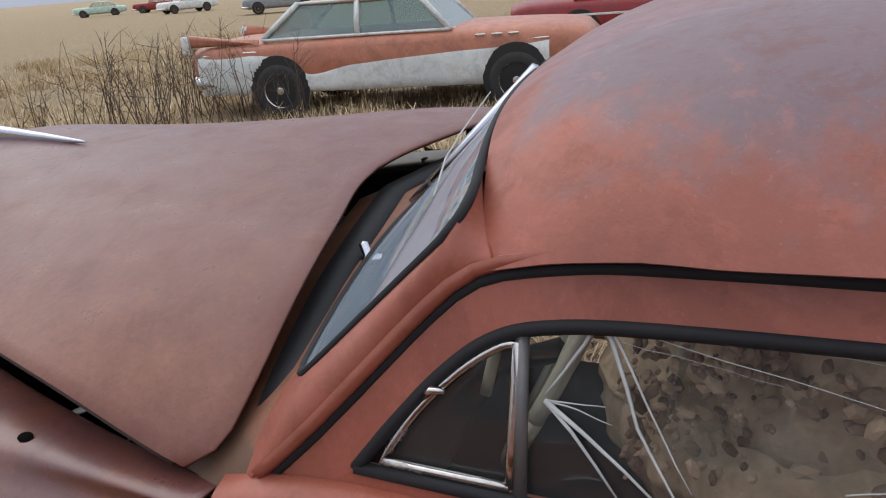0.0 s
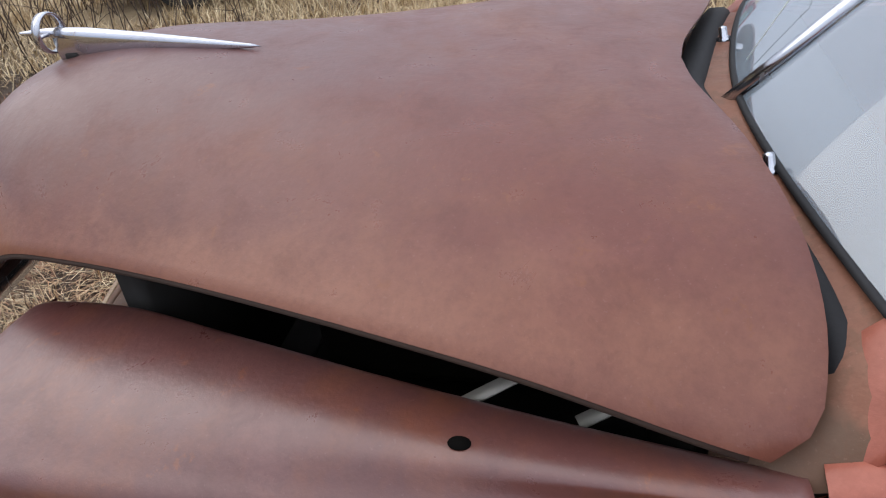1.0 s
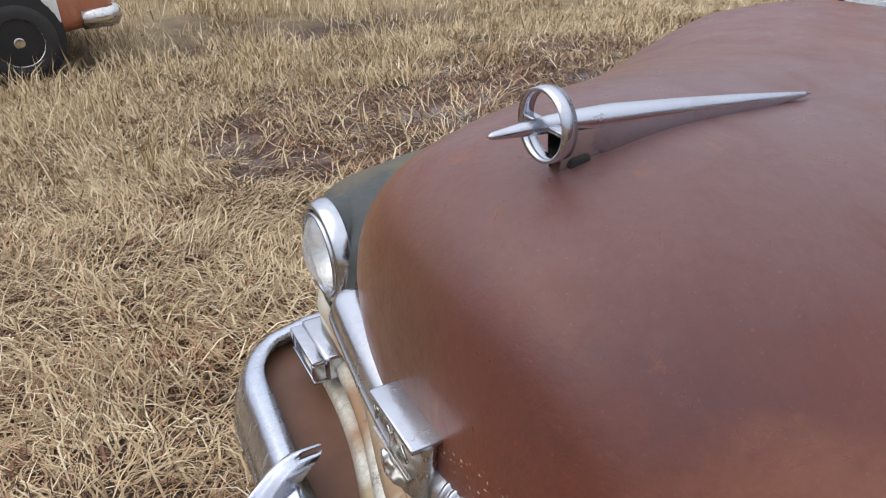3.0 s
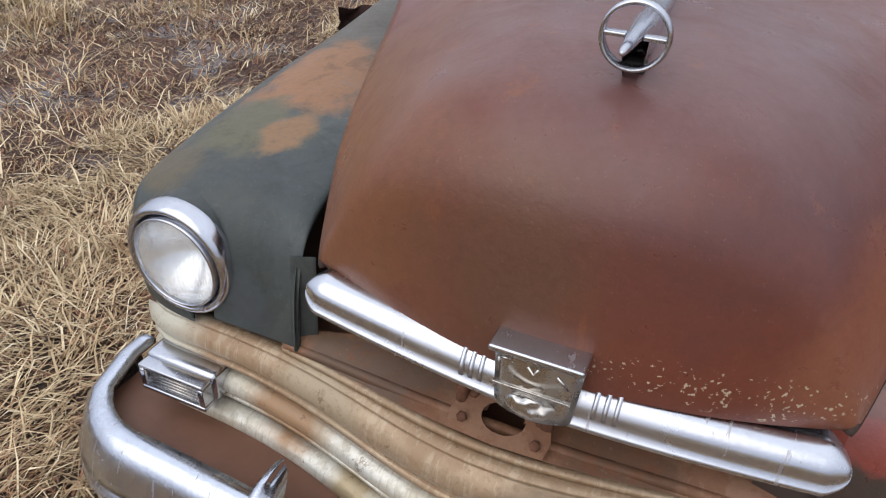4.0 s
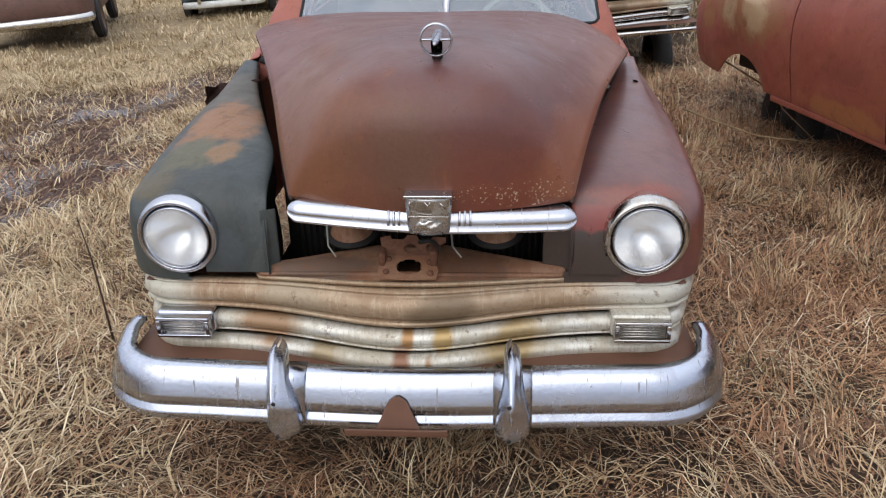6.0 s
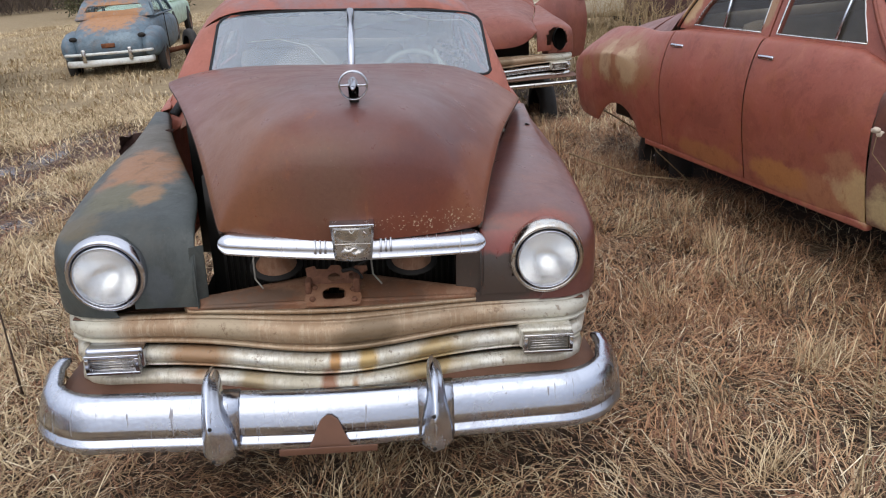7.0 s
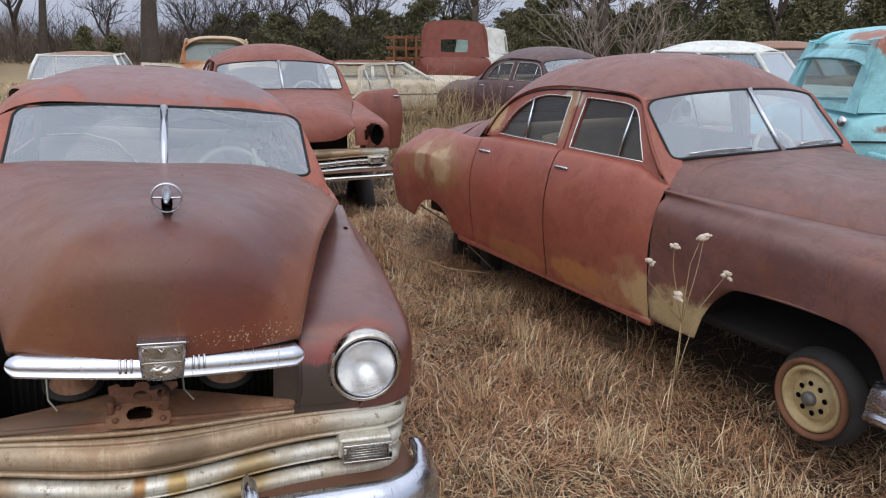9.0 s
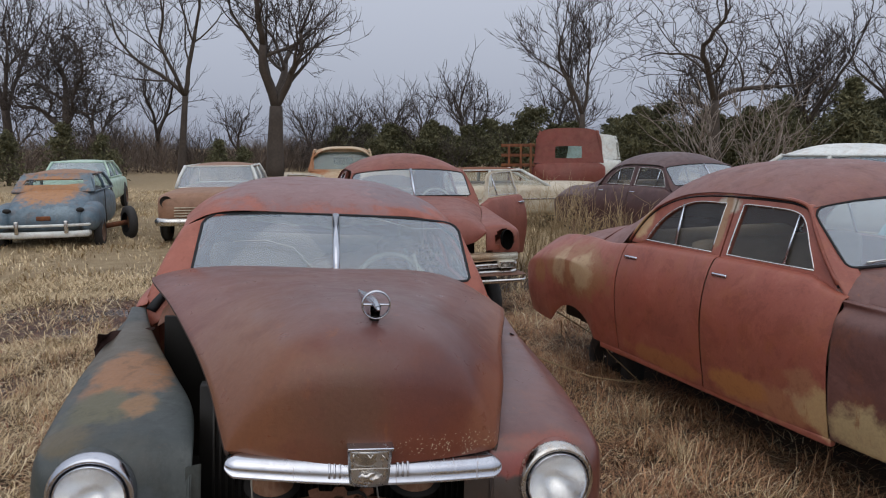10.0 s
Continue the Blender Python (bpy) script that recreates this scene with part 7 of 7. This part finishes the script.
for x in (0.95, 1.2, 1.5):
    part("rack_stake", box((x - 0.03, 2.75, 0.7), (x + 0.03, 2.81, 1.85 - 0.1 * x), None, 0.01), M["rust"], ch)
for z in (1.2, 1.45, 1.7):
    part("rack_rail", box((0.85, 2.70, z - 0.04), (1.7, 2.75, z + 0.04), None, 0.01), M["rust"], ch)
truck_cab("pale_truck", pose(11.2, 23.0, 0.1, 0, 0, 150), "pale grey-white truck cab beyond the red one", M["white"], M["white"], 1.3, 0.86, 1.25, 2.05, bed=False)
truck_cab("mustard_truck", pose(1.35, 15.8, 0.0, 0, 0, -6), "mustard and orange derelict truck with green windscreen", M["mustard"], M["mustard"], 1.3, 0.86, 1.2, 1.78, y_hood=0.4, bed=False)
# cars far across the field
for name, x, y, turn, body, words in (("pale_green_sedan", -58, -60, 40, "mint", "pale green sedan far across the field"), ("far_red_sedan", -60, -54, 30, "red", "red sedan far across the dry field"),
                                      ("grey_sedan", -40, -27, 35, "grey", "grey sedan far across the dry field"), ("far_white_sedan", -52, -44, 60, "white", "white sedan far across the dry field")):
    simple_sedan(name, pose(x, y, 0.0, 0, 0, turn), words, M[body], M[body], FIFTIES, (1.6, 1.95, 3.5, 4.1, 0.82, 0.66, 0.98, 1.4, (0.45,), 0.07), M["glass_side"])


# ---- trees and brush at the field's edge ----
def tree_mesh(rng, height, spread=0.5, depth=6, trunk_r=0.3, fork=0.28, lean=0.02, crook=0.1, stems=0):
    """Trunk and limbs as tapered tubes; returns bmeshes (trunk and limbs, twigs)."""
    wood, twigs = bmesh.new(), bmesh.new()

    def grow(p, d, length, r, level):
        n = 5 if level < 3 else (3 if level < depth else 2)
        pts = [p]
        q, v = p.copy(), d.copy()
        j = crook * (0.3 if level == 0 else 1 + 0.25 * level)
        for k in range(n):
            v = (v + Vector((rng.normal(0, j), rng.normal(0, j), rng.normal(0.05, j * 0.6)))).normalized()
            q = q + v * (length / n)
            pts.append(q.copy())
        sides = 8 if level == 0 else (5 if level < 3 else 3)
        end = 0.66 if level < depth else 0.3
        tube(pts, max(r, 0.018), sides, wood if level < 3 else twigs, lambda t: 1 - (1 - end) * t)
        if level >= depth:
            return
        kids = (3, 4, 4, 3, 3, 3)[min(level, 5)]
        turn = rng.uniform(0, 6.283)
        for k in range(kids):
            at = 1.0 if k == 0 or (level == 0 and k == 1) else rng.uniform(0.35 if level else 0.8, 1.0)
            i = min(n, max(1, int(round(at * n))))
            ang = turn + 6.283 * k / kids + rng.normal(0, 0.4)
            side = Matrix.Rotation(ang, 3, v) @ v.orthogonal().normalized()
            tilt = rng.uniform(0.35, 0.8) * (0.4 if k == 0 else 1.0) * (spread / 0.5)
            nd = (v * math.cos(tilt) + side * math.sin(tilt) + Vector((0, 0, 0.12))).normalized()
            far = rng.uniform(0.72, 0.88) if k == 0 else rng.uniform(0.55, 0.82)
            grow(pts[i], nd, length * far, r * end * ((0.95 if k == 0 else rng.uniform(0.7, 0.85)) if level == 0 else (0.9 if k == 0 else rng.uniform(0.5, 0.7))), level + 1)
    if stems:
        for k in range(stems):
            a = 6.283 * k / stems + rng.normal(0, 0.3)
            t = rng.uniform(0.25, 0.9)
            grow(Vector((0.15 * math.cos(a), 0.15 * math.sin(a), -0.1)), Vector((math.cos(a) * math.sin(t), math.sin(a) * math.sin(t), math.cos(t))), height * 0.3, trunk_r, 2)
    else:
        grow(Vector((0, 0, -0.2)), Vector((rng.normal(0, lean), rng.normal(0, lean), 1)).normalized(), height * fork, trunk_r, 0)
    return wood, twigs


def bare_tree(x, y, height, seed, label, name="bare_tree", twig="twig", **more):
    r = np.random.default_rng(seed)
    t = thing(name, pose(x, y, -0.05, 0, 0, 40 * seed), label, "tree", "bare trees at the field edge")
    wood, twigs = tree_mesh(r, height, **more)
    part("trunk", wood, M["bark"] if twig == "twig" else M[twig], t)
    part("twig_crown", twigs, M[twig], t, "fine leafless branches")
    return t


bare_tree(-0.3, 46, 27, 1, "large leafless tree with a forked trunk", trunk_r=0.6, fork=0.17, depth=6, spread=0.66)
bare_tree(-5.7, 44, 21, 2, "leafless tree with a slim dark trunk", trunk_r=0.25, fork=0.24, depth=6, spread=0.62)
bare_tree(-11.4, 42, 30, 3, "leafless tree with wide spreading limbs", trunk_r=0.4, spread=0.85, fork=0.1, crook=0.14, depth=7)
bare_tree(-15.0, 45, 28, 4, "leafless tree with wide spreading limbs", trunk_r=0.32, fork=0.15, spread=0.6, depth=6)
bare_tree(18.4, 41, 22, 7, "tall leafless tree with upright limbs", trunk_r=0.24, spread=0.5, fork=0.18, depth=6)
bare_tree(25.2, 37, 21, 8, "gnarled leafless tree with crooked limbs", trunk_r=0.34, spread=0.7, fork=0.22, crook=0.2, depth=6)
bare_tree(32, 38, 22, 11, "leafless tree with upright limbs", trunk_r=0.26, spread=0.55, fork=0.15, depth=6)
bare_tree(14.6, 19.8, 5.6, 12, "pale grey many-stemmed leafless bush", "bare_bush", "twig_grey", trunk_r=0.06, spread=0.6, depth=5, stems=9)
model = [bare_tree(11, 56, 14, 5, "leafless tree with dense thin twigs", trunk_r=0.2, depth=5, fork=0.16, spread=0.65),
         bare_tree(36, 44, 18, 6, "leafless tree with dense thin twigs", trunk_r=0.24, depth=5, fork=0.16, spread=0.6)]
for k, (x, y, size) in enumerate(((14.0, 54, 1.05), (37, 36, 1.0), (29, 44, 1.15), (5.2, 62, 0.62), (8.0, 66, 0.8), (2.6, 60, 0.6), (-3.0, 54, 0.7), (-9, 58, 0.9), (-21, 42, 1.0), (-27, 44, 1.0), (21, 52, 0.95),
                                   (17, 64, 0.75), (41, 46, 1.0), (-14, 60, 0.8), (-20, 62, 0.8), (46, 36, 1.0), (24.5, 56, 0.9), (11, 72, 0.8))):
    c = copy_thing(model[k % 2], pose(x, y, -0.1, 0, 0, 77 * k))
    c.scale = (1.2 * size, 1.2 * size, 1.2 * size)


# low many-stemmed brush trees, one after another along the edge
brush = bare_tree(4.0, 58, 9, 15, "brown many-stemmed leafless brush", "brush_tree", trunk_r=0.07, spread=0.55, depth=5, stems=8)
rb_ = np.random.default_rng(17)
for k in range(46):
    a = -0.62 + 1.5 * k / 45 + rb_.normal(0, 0.015)
    d = rb_.uniform(52, 66)
    c = copy_thing(brush, pose(d * math.sin(a), d * math.cos(a), -0.1, 0, 0, 61 * k))
    s = rb_.uniform(0.38, 0.72)
    c.scale = (s, s, s)


def leafy(rng, height, wide, count, leaf):
    """Small leaf faces in ragged tiers of boughs round a stem."""
    n_b = 46
    bh = rng.random(n_b) ** 0.85
    ba = rng.uniform(0, 6.283, n_b)
    br = wide * (1.02 - bh) ** 0.75 * rng.uniform(0.35, 1.05, n_b)
    pick = rng.integers(0, n_b, count)
    along = np.sqrt(rng.random(count))
    r = br[pick] * along
    fat = 0.07 * height * (1.15 - bh[pick]) + 0.08
    c = np.stack([r * np.cos(ba[pick]), r * np.sin(ba[pick]), (0.04 + 0.93 * bh[pick]) * height + 0.22 * r], 1)
    c += rng.normal(0, 1, (count, 3)) * fat[:, None] * [1, 1, 0.7]
    c[:, 2] = np.abs(c[:, 2])
    u = rng.normal(0, 1, (count, 3))
    v = rng.normal(0, 1, (count, 3))
    u *= leaf / np.linalg.norm(u, axis=1, keepdims=True)
    v *= leaf / np.linalg.norm(v, axis=1, keepdims=True)
    return np.stack([c - u, c + v * 0.35, c + u, c - v * 0.35], 1)


def quads_object(name, quads, material, parent=None):
    q = quads.reshape(-1, 3)
    n = len(quads)
    me = bpy.data.meshes.new(name)
    me.vertices.add(n * 4)
    me.vertices.foreach_set("co", q.reshape(-1))
    me.loops.add(n * 4)
    me.loops.foreach_set("vertex_index", np.arange(n * 4, dtype=np.int32))
    me.polygons.add(n)
    me.polygons.foreach_set("loop_start", np.arange(0, n * 4, 4, dtype=np.int32))
    me.update(calc_edges=True)
    me.materials.append(material)
    ob = new(name, me)
    ob.parent = parent
    return ob


rt = np.random.default_rng(9)
for k in range(52):
    u = k / 51
    x = 5.5 + 42 * u + rt.normal(0, 0.8)
    y = 58 - 26 * u + rt.normal(0, 2.5)
    h = (rt.uniform(2.7, 3.9) + 1.3 * u) * (1.2 if k % 6 == 2 else 1.0)
    t = thing("cedar_tree", pose(x, y, 0), "dark green cedar at the field edge", "tree", "cedars at the field edge")
    part("trunk", tube([(0, 0, 0), (0.05, 0, h * 0.5), (0, 0, h * 0.9)], 0.12, 6, None, lambda s: 1 - 0.8 * s), M["bark"], t)
    quads_object("crown", leafy(rt, h, h * 0.85, 4200, 0.15), M["cedar"], t)
for x, y, h in ((27.6, 34.5, 4.6), (30.6, 33, 5.4), (33.5, 30.5, 5.2), (36, 28, 5.6), (-3.2, 40, 2.2), (-8.6, 38, 2.4), (-10.2, 37, 3.0), (-2.0, 42, 1.8), (-13, 38, 2.6)):
    t = thing("cedar_tree", pose(x, y, 0), "dark green cedar standing apart in the field", "tree", "cedars at the field edge")
    part("trunk", tube([(0, 0, 0), (0.05, 0, h * 0.5), (0, 0, h * 0.9)], 0.1, 6, None, lambda s: 1 - 0.8 * s), M["bark"], t)
    quads_object("crown", leafy(rt, h, h * 0.5, 2600 if h < 5 else 6000, 0.11 if h < 5 else 0.17), M["cedar"], t)

# a thicket of leafless brush behind and between, too dense to count
allq = []
for k in range(420):
    ang = rt.uniform(-1.25, 1.0)
    d = rt.uniform(58, 76) - (6 if ang < 0.05 else 0)
    x, y = d * math.sin(ang), d * math.cos(ang)
    h = rt.uniform(1.2, 3.6) * (1.0 + 0.5 * math.sin(x * 0.37) * math.cos(x * 0.11 + 1))
    n = 260
    base = np.stack([x + rt.normal(0, 1.3, n), y + rt.normal(0, 1.3, n), np.zeros(n)], 1)
    tilt = rt.normal(0, 0.55, (n, 2))
    high = h * rt.uniform(0.15, 1, n) ** 0.8
    top = base + np.stack([tilt[:, 0] * high, tilt[:, 1] * high, high], 1)
    start = base + (top - base) * rt.uniform(0, 0.75, n)[:, None]
    top = top + rt.normal(0, 0.18, (n, 3))
    w = np.stack([rt.normal(0, 1, n), rt.normal(0, 1, n), rt.normal(0, 0.5, n)], 1)
    w *= (rt.uniform(0.008, 0.03, n) / np.linalg.norm(w, axis=1))[:, None]
    allq.append(np.stack([start - w, start + w, top + w * 0.3, top - w * 0.3], 1))
tagged(quads_object("leafless_thicket", np.concatenate(allq), M["brush"]), "brown leafless thicket at the field edge", "brush", "", "stuff")


# ---- weeds, seed heads and fallen stalks ----
rw = np.random.default_rng(21)


def stalk(bm, base, tip, r, bend=0.06, rng=rw):
    base, tip = Vector(base), Vector(tip)
    off = Vector((rng.normal(0, bend), rng.normal(0, bend), 0))
    tube([base, base.lerp(tip, 0.35) + off * 0.6, base.lerp(tip, 0.7) + off, tip], r, 5, bm, lambda t: 1 - 0.6 * t)


# tall dry seed heads between the two cars
weed = thing("seed_head_weed", pose(1.23, -0.428, 0.0), "tall dry weed with pale fluffy seed heads", "weed")
heads = ((-0.07, 0.0, 1.27), (0.0, 0.01, 1.302), (0.068, 0.0, 1.318), (0.092, 0.02, 1.308), (0.155, 0.0, 1.217), (0.023, 0.0, 1.175))
bm = bmesh.new()
stalk(bm, (0.05, 0.02, 0.0), (0.052, 0.02, 1.12), 0.003, 0.01)
part("stem", bm, M["stem"], weed)
for x, y, z in heads:
    bm = bmesh.new()
    stalk(bm, (0.052, 0.02, 0.95 if z < 1.25 else 1.1), (x, y, z), 0.0016, 0.012)
    part("branch", bm, M["stem"], weed)
    bm = bmesh.new()
    for k in range(5):
        q = Vector((x, y, z)) + Vector((rw.normal(0, 0.006), rw.normal(0, 0.006), rw.normal(0, 0.004)))
        bmesh.ops.create_icosphere(bm, subdivisions=2, radius=rw.uniform(0.005, 0.0085), matrix=Matrix.Translation(q) @ Matrix.Diagonal((1.1, 1.1, 0.75, 1)))
    for v in bm.verts:
        v.co += (v.co - Vector((x, y, z))) * (0.7 * noise.noise(v.co * 130 + Vector((9 * x, 0, 0))))
    part("seed_head", bm, M["fluff"], weed, "pale fluffy seed head")

# fallen pale stalks by the maroon sedan
for a, b in (((2.30, 4.2, 0.55), (2.40, 3.0, 0.06)), ((1.75, 3.75, 0.14), (2.35, 2.9, 0.10)), ((2.2, 4.3, 0.35), (2.5, 3.3, 0.05))):
    t = thing("fallen_stalk", pose(*a), "pale fallen weed stalk on the grass", "stalk", "fallen stalks")
    bm = bmesh.new()
    stalk(bm, (0, 0, 0), Vector(b) - Vector(a), 0.008, 0.06)
    part("stem", bm, M["stem"], t)

# thin dark twig standing beside the bumper
t = thing("dark_twig", pose(-1.42, 1.15, 0.0), "thin dark upright twig in the grass", "twig")
bm = bmesh.new()
stalk(bm, (0, 0, 0), (0.0, 0.02, 0.6), 0.006, 0.012)
part("stem", bm, M["stem_dark"], t)


def weed_clump(x, y, count, height, material, label, spread=0.35):
    t = thing("dry_weeds", pose(x, y, 0), label, "weeds", "dry weed clumps")
    bm = bmesh.new()
    for k in range(count):
        bx, by = rw.normal(0, spread), rw.normal(0, spread)
        h = height * rw.uniform(0.5, 1.1)
        tx, ty = bx + rw.normal(0, 0.18), by + rw.normal(0, 0.18)
        stalk(bm, (bx, by, 0), (tx, ty, h), 0.006, 0.05)
        for j in range(4):
            f = rw.uniform(0.45, 0.95)
            p = Vector((bx + (tx - bx) * f, by + (ty - by) * f, h * f))
            stalk(bm, p, p + Vector((rw.normal(0, 0.14), rw.normal(0, 0.14), rw.uniform(0.05, 0.22))), 0.003, 0.02)
    part("stem_bundle", bm, material, t)


for x, y, n, h in ((3.4, 7.6, 22, 0.9), (4.2, 7.4, 24, 0.9), (4.7, 9.8, 26, 1.1), (3.9, 8.3, 26, 1.1), (4.4, 9.0, 30, 1.2), (3.5, 9.3, 24, 1.0), (4.9, 8.2, 20, 0.9), (3.2, 8.4, 16, 0.7), (4.6, 12.0, 18, 1.0), (5.4, 13.6, 20, 1.2)):
    weed_clump(x, y, n, h, M["stem"], "tangle of tall dry tan weeds")
for k in range(16):
    a = rw.uniform(0, 1)
    weed_clump(-4.6 - 3.2 * a + rw.normal(0, 0.5), -3.2 - 2.2 * a + rw.normal(0, 0.9), 9, 1.15, M["stem_dark"], "tall dark dry weeds beside the track", 0.5)
